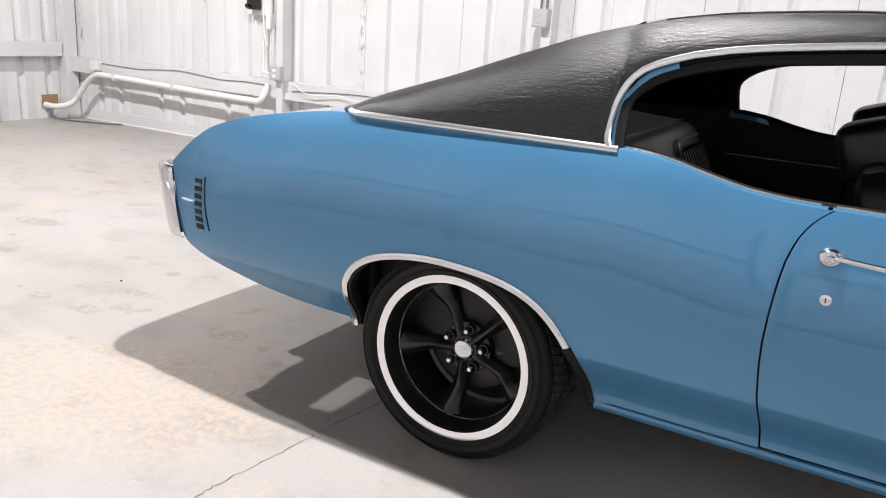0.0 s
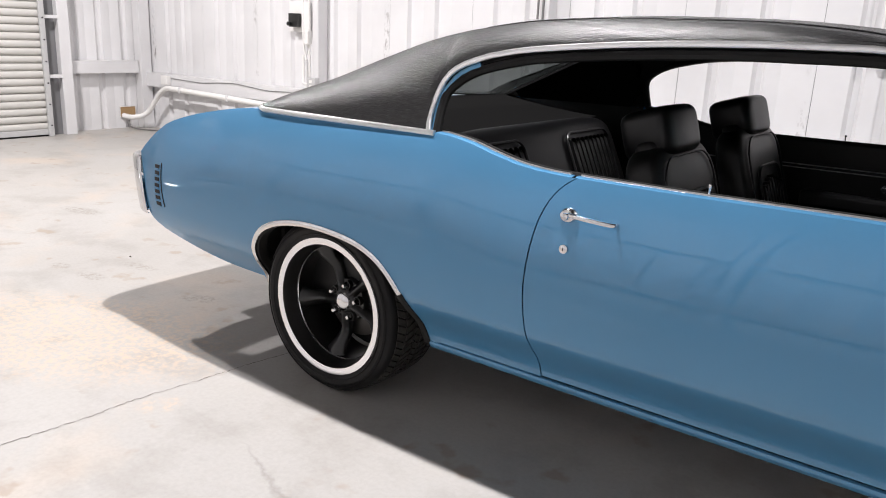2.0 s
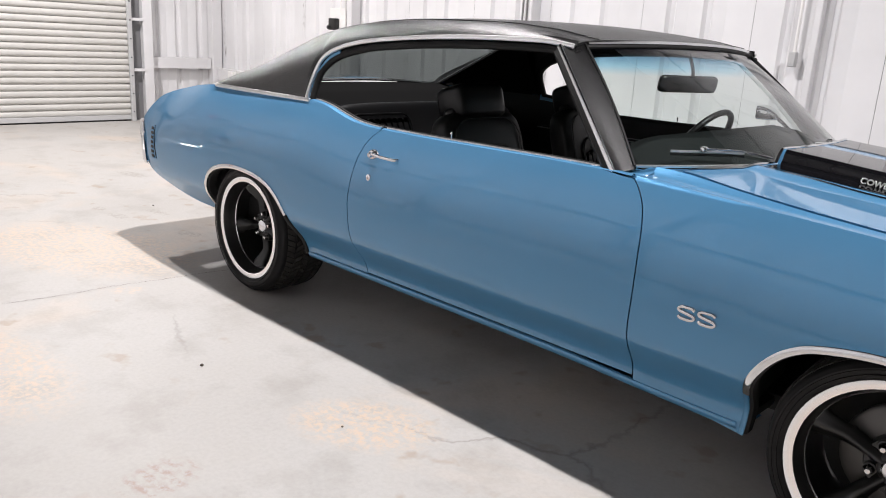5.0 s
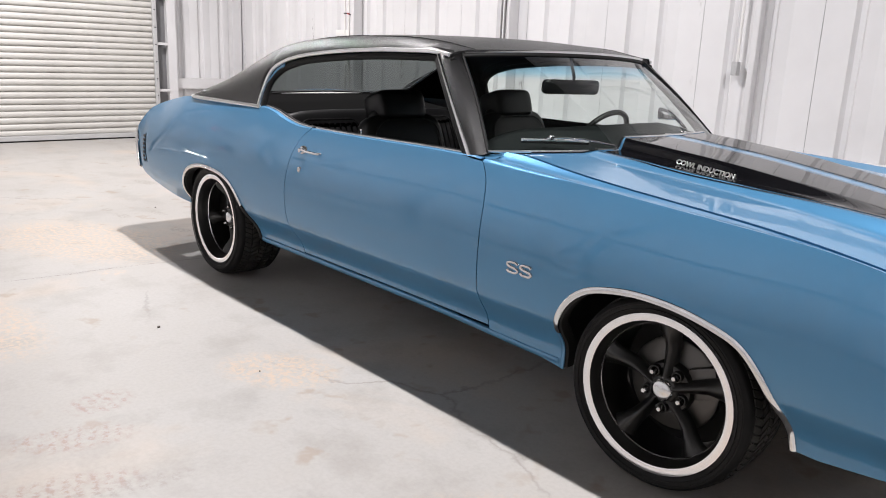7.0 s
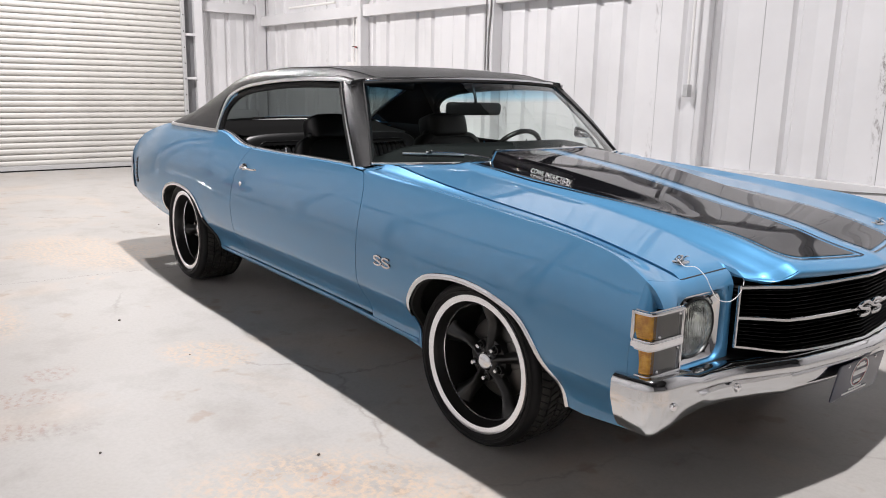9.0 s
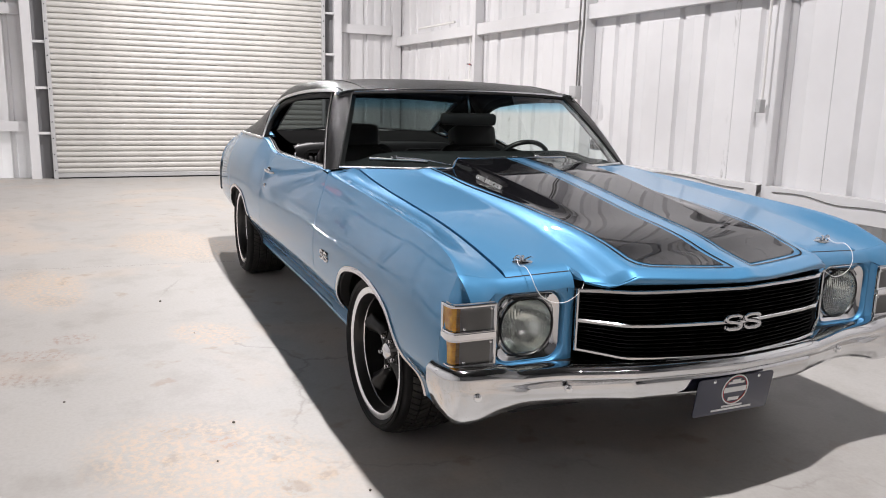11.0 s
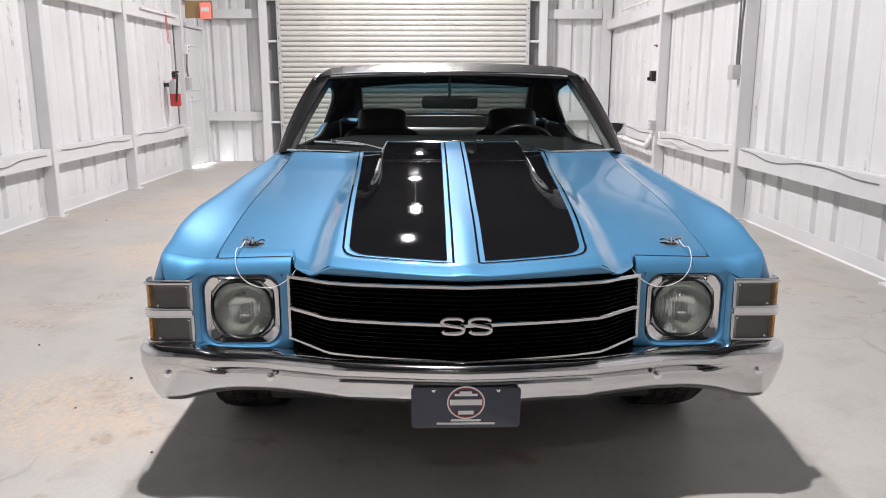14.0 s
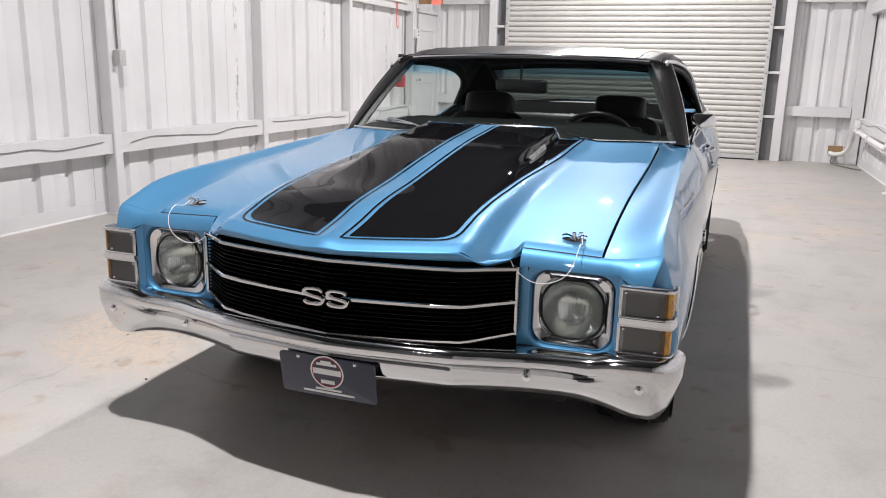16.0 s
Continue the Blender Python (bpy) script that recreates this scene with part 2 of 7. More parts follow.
def amber_mat():
    """Translucent amber plastic with moulded flutes."""
    m = material("amber_lens", (0.62, 0.27, 0.02), 0.15, 0.0, 0.6)
    c = coords(m)
    n = noise_at(m, c, 45, 3, 0.6)
    r = ramp(m, n, "Fac", [(0.35, (0.6, 0.24, 0.015)), (0.65, (0.9, 0.48, 0.04))])
    link(m, r, "Color", bsdf(m), "Base Color")
    bsdf(m).inputs["Transmission Weight"].default_value = 0.35
    w = node(m, "ShaderNodeTexWave", Scale=60)
    w.bands_direction = "Z"
    link(m, c, "Vector", w, "Vector")
    bump(m, w, "Fac", 0.4, 0.002)
    return m


def lens_mat():
    """Sealed-beam glass: pale green with pressed flutes."""
    m = glass_mat("headlight_glass", (0.96, 0.985, 0.97), 0.0)
    c = coords(m)
    w = node(m, "ShaderNodeTexWave", Scale=34, Distortion=2.5)
    w.bands_direction = "Y"
    link(m, c, "Vector", w, "Vector")
    bump(m, w, "Fac", 0.22, 0.003)
    return m


def tread_mat():
    """Tread rubber, its colour raised above the tyre's to stand for light falling on it."""
    m = material("lit_tread_rubber", (0.04, 0.038, 0.035), 0.7)
    c = coords(m)
    n = noise_at(m, c, 24, 4, 0.6)
    r = ramp(m, n, "Fac", [(0.35, (0.016, 0.0155, 0.015)), (0.7, (0.045, 0.042, 0.038))])
    link(m, r, "Color", bsdf(m), "Base Color")
    return m


BLUE = paint_blue()
VINYL = vinyl_roof_mat()
LEATHER = leather_black()
CHROME = chrome_mat()
TYRE = tyre_mat()
CONCRETE = concrete()
WALL = wall_paint(seams=True)
STEEL = wall_paint("white_painted_frame_steel", (0.66, 0.655, 0.66), 0.4)
SLAT = wall_paint("cream_white_shutter_steel", (0.54, 0.528, 0.50), 0.35)
CEIL = wall_paint("grey_roof_lining", (0.035, 0.035, 0.037), 0.8)
# for unseen parts above the shutter, kept dark so the bonnet stripes mirror black
GABLE = wall_paint("unseen_dark_gable", (0.035, 0.035, 0.037), 0.7)
FRONTWALL = wall_paint("dark_grey_sheet", (0.16, 0.16, 0.165), 0.6)
DARK = material("dark_gap", (0.01, 0.01, 0.01), 0.7)
GRILLEBLACK = material("black_grille_plastic", (0.003, 0.003, 0.003), 0.5, spec=0.12)
SATIN = material("satin_black_metal", (0.007, 0.007, 0.007), 0.36, 0.0, 0.15)
BRIGHT = material("bright_metal", (0.85, 0.85, 0.85), 0.3, 1.0)
GLOSSBLACK = material("gloss_black_stripe_paint", (0.005, 0.005, 0.006), 0.02, 0.0, 0.0)
TRIM = material("black_rubber_trim", (0.005, 0.005, 0.005), 0.6, spec=0.3)
PLASTIC = material("black_dash_plastic", (0.005, 0.005, 0.0055), 0.6, spec=0.1)
CARPET = material("black_carpet", (0.008, 0.008, 0.008), 0.95, spec=0.0)
DASHPAD = material("black_dash_padding", (0.018, 0.020, 0.020), 0.95, spec=0.0)
POLISHED = material("polished_rim_lip", (0.93, 0.93, 0.95), 0.2, 1.0)
BRAKE = material("cast_iron", (0.12, 0.115, 0.11), 0.45, 0.8)
AMBER = amber_mat()
SMOKED = pane_mat("smoky_parking_lens", (0.44, 0.435, 0.43))
LENS = lens_mat()
REFLECTOR = material("lamp_reflector", (0.72, 0.74, 0.72), 0.17, 1.0)
TREAD = tread_mat()
SCREEN = screen_mat()
BACKGLASS = pane_mat("tinted_rear_glass", (0.2, 0.225, 0.225))
NAVY = material("navy_plate", (0.018, 0.022, 0.05), 0.35, 0.0, 0.4)
WHITE = material("white_print", (0.8, 0.8, 0.8), 0.5)
REDPAINT = material("red_paint", (0.45, 0.02, 0.025), 0.3, 0.0, 0.6)
CRUMB = material("dark_crumbs", (0.09, 0.075, 0.06), 0.8)
STRAP = material("faded_red_strap", (0.6, 0.16, 0.15), 0.6)
PVC = material("white_pvc", (0.75, 0.74, 0.72), 0.4)
GREYBOX = material("grey_electrical_box", (0.45, 0.45, 0.45), 0.45)
CABLE = material("grey_cable", (0.16, 0.155, 0.15), 0.6)
BROWN = material("raw_plywood", (0.33, 0.21, 0.1), 0.7)
SIGNRED = material("exit_sign_face", (0.85, 0.22, 0.18), 0.4, emit=0.35)

# ---- geometry tools ----
def empty(name, m=None):
    ob = new(name)
    if m is not None:
        ob.matrix_world = m
    return ob


def part(name, bm, mat, parent=None, label="", sharp=38, thick=0.0):
    """Links a bmesh as one mesh object."""
    me = bpy.data.meshes.new(name)
    bm.to_mesh(me)
    bm.free()
    me.materials.append(mat)
    for p in me.polygons:
        p.use_smooth = True
    if sharp:
        me.set_sharp_from_angle(angle=radians(sharp))
    ob = new(name, me)
    ob.parent = parent
    if label:
        ob["label"] = label
    if thick:
        s = ob.modifiers.new("thickness", "SOLIDIFY")
        s.thickness, s.offset = thick, -1
        e = ob.modifiers.new("edges", "EDGE_SPLIT")
        e.split_angle = radians(80)
    return ob


def pchip(pts):
    """A smooth curve through (x, y) points, with no overshoot."""
    xs = np.array([p[0] for p in pts], float)
    ys = np.array([p[1] for p in pts], float)
    h, d = np.diff(xs), np.diff(ys) / np.diff(xs)
    m = np.zeros(len(xs))
    m[0], m[-1] = d[0], d[-1]
    for i in range(1, len(xs) - 1):
        if d[i - 1] * d[i] > 0:
            w1, w2 = 2 * h[i] + h[i - 1], h[i] + 2 * h[i - 1]
            m[i] = (w1 + w2) / (w1 / d[i - 1] + w2 / d[i])

    def f(x):
        x = min(max(x, xs[0]), xs[-1])
        i = min(max(int(np.searchsorted(xs, x)) - 1, 0), len(h) - 1)
        t = (x - xs[i]) / h[i]
        return float((1 + 2 * t) * (1 - t) ** 2 * ys[i] + t * (1 - t) ** 2 * h[i] * m[i]
                     + t * t * (3 - 2 * t) * ys[i + 1] + t * t * (t - 1) * h[i] * m[i + 1])
    return f


def smooth(a, b, x):
    t = min(max((x - a) / (b - a), 0.0), 1.0)
    return t * t * (3 - 2 * t)


def catmull(pts, n, closed=False):
    """Points along a smooth line through pts, n to a stretch."""
    P = [Vector(p) for p in pts]
    out, k = [], len(P)
    for i in range(k if closed else k - 1):
        if closed:
            a, b, c, d = (P[(i + j) % k] for j in (-1, 0, 1, 2))
        else:
            b, c = P[i], P[i + 1]
            a = P[i - 1] if i else b * 2 - c
            d = P[i + 2] if i + 2 < k else c * 2 - b
        for j in range(n):
            t = j / n
            out.append(0.5 * (2 * b + (c - a) * t + (2 * a - 5 * b + 4 * c - d) * t * t + (3 * b - a - 3 * c + d) * t ** 3))
    if not closed:
        out.append(P[-1])
    return out


def lin(a, b, n):
    return [a + (b - a) * i / n for i in range(n + 1)]


def grid(fn, us, vs, flip=False, bm=None, wrap=False):
    """A sheet of quads through fn(u, v)."""
    bm = bm or bmesh.new()
    rows = [[bm.verts.new(fn(u, v)) for v in vs] for u in us]
    nv = len(vs)
    for i in range(len(us) - 1):
        for j in range(nv if wrap else nv - 1):
            q = [rows[i][j], rows[i + 1][j], rows[i + 1][(j + 1) % nv], rows[i][(j + 1) % nv]]
            bm.faces.new(q[::-1] if flip else q)
    return bm


def loops(bm, rings, closed=True, cap_a=False, cap_b=False):
    """Bridges rings of equally many points."""
    rows = [[bm.verts.new(p) for p in r] for r in rings]
    n = len(rows[0])
    for a, b in zip(rows, rows[1:]):
        for j in range(n if closed else n - 1):
            k = (j + 1) % n
            bm.faces.new((a[j], a[k], b[k], b[j]))
    if cap_a:
        bm.faces.new(rows[0][::-1])
    if cap_b:
        bm.faces.new(rows[-1])
    return bm


def frames(pts, closed=False, up=Vector((0, 0, 1))):
    """Tangent, side and up at each point of a line."""
    out, n = [], len(pts)
    prev = None
    for i, p in enumerate(pts):
        a = pts[(i - 1) % n] if closed or i else pts[0]
        b = pts[(i + 1) % n] if closed or i < n - 1 else pts[-1]
        t = (Vector(b) - Vector(a)).normalized()
        if prev is None:
            side = t.cross(up)
            if side.length < 1e-3:
                side = t.cross(Vector((0, 1, 0)))
        else:
            side = prev - t * prev.dot(t)
        side.normalize()
        prev = side
        out.append((Vector(p), side, side.cross(t)))
    return out


def sweep(pts, profile, closed=False, up=Vector((0, 0, 1)), bm=None, ends=True):
    """A profile of (side, up) offsets drawn along a line."""
    bm = bm or bmesh.new()
    rings = [[p + s * a + u * b for a, b in profile] for p, s, u in frames(pts, closed, up)]
    if closed:
        rings.append(rings[0])
    loops(bm, rings, cap_a=ends and not closed, cap_b=ends and not closed)
    if closed:
        bmesh.ops.remove_doubles(bm, verts=bm.verts, dist=1e-6)
    bmesh.ops.recalc_face_normals(bm, faces=bm.faces)
    return bm


def circle(r, n=8):
    return [(r * math.cos(2 * math.pi * i / n), r * math.sin(2 * math.pi * i / n)) for i in range(n)]


def tube(pts, r, n=8, closed=False, bm=None):
    return sweep([Vector(p) for p in pts], circle(r, n), closed, bm=bm)


def strip(pts, normals, width, height, bm=None):
    """A rounded moulding that lies on a surface: pts on it, normals out of it."""
    bm = bm or bmesh.new()
    rings, n = [], len(pts)
    for i, (p, nrm) in enumerate(zip(pts, normals)):
        t = (Vector(pts[min(i + 1, n - 1)]) - Vector(pts[max(i - 1, 0)])).normalized()
        s = t.cross(nrm).normalized()
        rings.append([Vector(p) + s * (width * a) + nrm * (height * b)
                      for a, b in ((-0.5, -0.5), (-0.5, 0.45), (-0.32, 0.9), (0, 1), (0.32, 0.9), (0.5, 0.45), (0.5, -0.5))])
    loops(bm, rings, cap_a=True, cap_b=True)
    bmesh.ops.recalc_face_normals(bm, faces=bm.faces)
    return bm


def box(x0, x1, y0, y1, z0, z1, bevel=0.0, seg=2, bm=None, m=None):
    own = bmesh.new()
    bmesh.ops.create_cube(own, size=1)
    for v in own.verts:
        v.co = Vector(((x0 + x1) / 2 + v.co.x * (x1 - x0), (y0 + y1) / 2 + v.co.y * (y1 - y0), (z0 + z1) / 2 + v.co.z * (z1 - z0)))
    if bevel:
        bmesh.ops.bevel(own, geom=own.edges[:], offset=bevel, segments=seg, affect="EDGES", profile=0.6)
    if m is not None:
        bmesh.ops.transform(own, matrix=m, verts=own.verts)
    if bm is None:
        return own
    return absorb(bm, own)


def absorb(bm, own):
    me = bpy.data.meshes.new("tmp")
    own.to_mesh(me)
    own.free()
    bm.from_mesh(me)
    bpy.data.meshes.remove(me)
    return bm


def lathe(profile, n=48, m=None, bm=None):
    """A profile of (radius, along) turned about the y axis."""
    bm = bm or bmesh.new()
    rings = []
    for r, y in profile:
        ring = []
        for i in range(n):
            a = 2 * math.pi * i / n
            p = Vector((r * math.cos(a), y, r * math.sin(a)))
            ring.append(m @ p if m is not None else p)
        rings.append(ring)
    loops(bm, rings)
    bmesh.ops.remove_doubles(bm, verts=bm.verts, dist=1e-6)
    bmesh.ops.recalc_face_normals(bm, faces=bm.faces)
    return bm


def rounded(w, h, r, n=6):
    """A rounded rectangle round the origin, anticlockwise."""
    out = []
    for cx, cy, a0 in ((w / 2 - r, h / 2 - r, 0), (-w / 2 + r, h / 2 - r, 90), (-w / 2 + r, -h / 2 + r, 180), (w / 2 - r, -h / 2 + r, 270)):
        for i in range(n + 1):
            a = radians(a0 + 90 * i / n)
            out.append((cx + r * math.cos(a), cy + r * math.sin(a)))
    return out


def lettering(text, size, depth, m, mat, name, parent, label=""):
    """Raised letters in the built-in font, as a mesh."""
    cu = bpy.data.curves.new("letters", "FONT")
    cu.body, cu.size, cu.extrude, cu.bevel_depth = text, size, depth, depth * 0.35
    cu.align_x, cu.align_y = "CENTER", "CENTER"
    ob = bpy.data.objects.new("letters", cu)
    scene.collection.objects.link(ob)
    me = bpy.data.meshes.new_from_object(ob.evaluated_get(bpy.context.evaluated_depsgraph_get()))
    bpy.data.objects.remove(ob)
    bpy.data.curves.remove(cu)
    bm = bmesh.new()
    bm.from_mesh(me)
    bpy.data.meshes.remove(me)
    bmesh.ops.transform(bm, matrix=m, verts=bm.verts)
    return part(name, bm, mat, parent, label, sharp=30)

# ---- the hall ----
EAVES = 4.75
END_X, FRONT_X = -8.3, 9.5
WL = pose(END_X, 2.755, 0, 0, 0, 0.55)          # left wall: local x along it, local y out of the room
WR = pose(END_X, -3.735, 0, 0, 0, 0.1)


def rib_profile(length, pitch=0.305, depth=0.032, start=0.0):
    """(along, out) points of ribbed steel sheet: broad pans and ribs that stand out of the room."""
    pts, x = [(0.0, 0.0)], start
    while x + 0.12 < length:
        if x > 0:
            pts += [(x, 0.0), (x + 0.022, depth), (x + 0.06, depth), (x + 0.082, 0.0)]
            for k in (0.17,):
                if x + k + 0.03 < length:
                    pts += [(x + k, 0.0), (x + k + 0.01, 0.0035), (x + k + 0.02, 0.0035), (x + k + 0.03, 0.0)]
        x += pitch
    pts.append((length, 0.0))
    return pts


def sheet(m, x0, x1, z0, z1, out, wall, start, mat=WALL):
    """One ribbed sheet of a wall; out is +1 or -1 along the wall's local y."""
    bm = bmesh.new()
    prof = rib_profile(x1 - x0, start=start)
    n = max(1, int((z1 - z0) / 1.2))
    rows = [[bm.verts.new(m @ Vector((x0 + a, out * b, z0 + (z1 - z0) * k / n))) for a, b in prof] for k in range(n + 1)]
    for r0, r1 in zip(rows, rows[1:]):
        for i in range(len(prof) - 1):
            bm.faces.new((r0[i], r0[i + 1], r1[i + 1], r1[i]))
    return part("wall_sheet", bm, mat, wall, sharp=20, thick=0.002)


def wall_of_sheets(name, m, length, out, z1=EAVES, x0=0.0, z0=0.0, width=0.915, shift=0.0):
    back = box(x0, length, out * 0.055, out * 0.16, z0, z1, m=m) if out > 0 else box(x0, length, -0.16, -0.055, z0, z1, m=m)
    wall = part(name, back, FRONTWALL, sharp=30)
    tagged(wall, "white painted ribbed steel wall", "wall", kind="structure")
    x = x0
    while x < length - 0.01:
        w = min(width, length - x)
        if x == x0 and shift:
            w = shift
        sheet(m, x + 0.0016, x + w - 0.0016, z0, z1, out, wall, 0.2055)
        x += w
    return wall


LEN = FRONT_X - END_X
wall_left = wall_of_sheets("wall_left", WL, LEN + 0.1, 1, shift=0.222)
wall_right = wall_of_sheets("wall_right", WR, LEN + 0.1, -1, shift=0.35)


def girt(m, x0, x1, z0, z1, inward, depth, name="girt", label="white painted steel girt"):
    """A C-section rail along a wall: web towards the room, lips above and below."""
    bm = bmesh.new()
    a, b = inward * 0.004, inward * depth
    t = 0.004 * inward
    prof = [(a, z1), (b, z1), (b, z0), (a, z0), (a, z0 + 0.004), (b - t, z0 + 0.004), (b - t, z1 - 0.004), (a, z1 - 0.004)]
    loops(bm, [[m @ Vector((x, p, z)) for p, z in prof] for x in (x0, x1)], cap_a=True, cap_b=True)
    bmesh.ops.recalc_face_normals(bm, faces=bm.faces)
    ob = part(name, bm, STEEL, sharp=30)
    return tagged(ob, label, "girt", kind="structure")


def column(m, x, inward, depth, width, z1=EAVES, label="white painted steel wall column"):
    """A boxed steel post that stands on a base plate."""
    root = empty("wall_column", m @ pose(x, 0, 0))
    tagged(root, label, "column", kind="structure")
    w, f = width / 2, 0.006
    y0, y1 = inward * 0.006, inward * depth
    s = inward
    bm = bmesh.new()
    prof = [(-w, y0), (w, y0), (w, y1 - s * f), (w - f, y1), (-w + f, y1), (-w, y1 - s * f)]
    loops(bm, [[Vector((a, b, z)) for a, b in prof] for z in (0.012, z1)], cap_a=True, cap_b=True)
    bmesh.ops.recalc_face_normals(bm, faces=bm.faces)
    part("post", bm, STEEL, root, sharp=30)
    part("base_plate", box(-w - 0.03, w + 0.03, min(y0, y1 + s * 0.03), max(y0, y1 + s * 0.03), 0, 0.012), STEEL, root, sharp=30)
    return root


# columns and girts; the walls' local x starts at the end wall
def lx(x):
    return x - END_X


LEFT_COLS = [lx(v) for v in (-5.25, -2.74, -0.29, 2.15, 4.6, 7.05)]
RIGHT_COLS = [lx(v) for v in (-7.05, -4.95, -2.95, -0.80, 1.3, 3.4, 5.5, 7.6)]
for v in LEFT_COLS:
    if v == LEFT_COLS[2]:
        column(WL, v, -1, 0.07, 0.05)
    else:
        column(WL, v, -1, 0.13, 0.08)
for v in RIGHT_COLS:
    column(WR, v, 1, 0.12, 0.085)
ends = [0.12] + [v for v in LEFT_COLS] + [LEN]
for a, b in zip(ends, ends[1:]):
    girt(WL, a + (0.02 if a < 0.2 else 0.042), b - 0.042, 0.505, 0.665, -1, 0.1)
    girt(WL, a + (0.02 if a < 0.2 else 0.042), b - 0.042, 2.06, 2.20, -1, 0.1)
    girt(WL, a + (0.02 if a < 0.2 else 0.042), b - 0.042, 3.4, 3.56, -1, 0.1)
ends = RIGHT_COLS + [LEN]
for a, b in zip(ends, ends[1:]):
    girt(WR, a + 0.044, b - 0.044, 0.495, 0.65, 1, 0.1)
    girt(WR, a + 0.044, b - 0.044, 2.03, 2.18, 1, 0.1)
    girt(WR, a + 0.044, b - 0.044, 3.4, 3.56, 1, 0.1)
girt(WR, 0.1, RIGHT_COLS[0] - 0.044, 2.42, 2.56, 1, 0.1)

# end wall with the shutter opening; local x is -y of the world
ROLL_L, ROLL_R, ROLL_TOP = -2.62, 1.60, 3.7      # opening between posts, along y
E_M = Matrix(((0, -1, 0, END_X), (1, 0, 0, 0), (0, 0, 1, 0), (0, 0, 0, 1)))   # local x runs along +y, local y points out (-x)
y_left_corner, y_right_corner = 2.755, -3.735


def end_wall():
    wall = part("wall_end", box(ROLL_L - 0.12, ROLL_R + 0.12, 0.055, 0.16, ROLL_TOP, EAVES, m=E_M), WALL, sharp=30)
    tagged(wall, "white ribbed steel end wall round the roller shutter", "wall", kind="structure")
    part("wall_backing", box(y_right_corner, ROLL_L - 0.12, 0.055, 0.16, 0, EAVES, m=E_M), WALL, wall, sharp=30)
    part("wall_backing", box(ROLL_R + 0.12, y_left_corner, 0.055, 0.16, 0, EAVES, m=E_M), WALL, wall, sharp=30)
    sheet(E_M, y_right_corner + 0.002, ROLL_L - 0.122, 0, EAVES, 1, wall, 0.12)
    sheet(E_M, ROLL_R + 0.122, y_left_corner - 0.002, 0, EAVES, 1, wall, 0.1)
    # out of view: the end wall's top, darkened for the bonnet's reflections
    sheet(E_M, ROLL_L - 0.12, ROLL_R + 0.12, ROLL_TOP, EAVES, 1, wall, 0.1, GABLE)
    return wall


end_wall()
for z0, z1 in ((0.655, 0.795), (2.23, 2.37), (3.55, 3.7)):
    girt(E_M, y_right_corner + 0.06, ROLL_L - 0.125, z0, z1, -1, 0.1)
    girt(E_M, ROLL_R + 0.125, y_left_corner - 0.17, z0, z1, -1, 0.1)
# the corner posts and the door posts
part_post = part("corner_post", box(y_left_corner - 0.16, y_left_corner - 0.02, -0.14, -0.004, 0, EAVES, 0.004, 1, m=E_M), STEEL, sharp=30)
tagged(part_post, "white painted steel corner post", "column", kind="structure")
part_post = part("corner_post", box(y_right_corner + 0.01, y_right_corner + 0.09, -0.11, -0.004, 0, EAVES, 0.004, 1, m=E_M), STEEL, sharp=30)
tagged(part_post, "white painted steel corner post", "column", kind="structure")


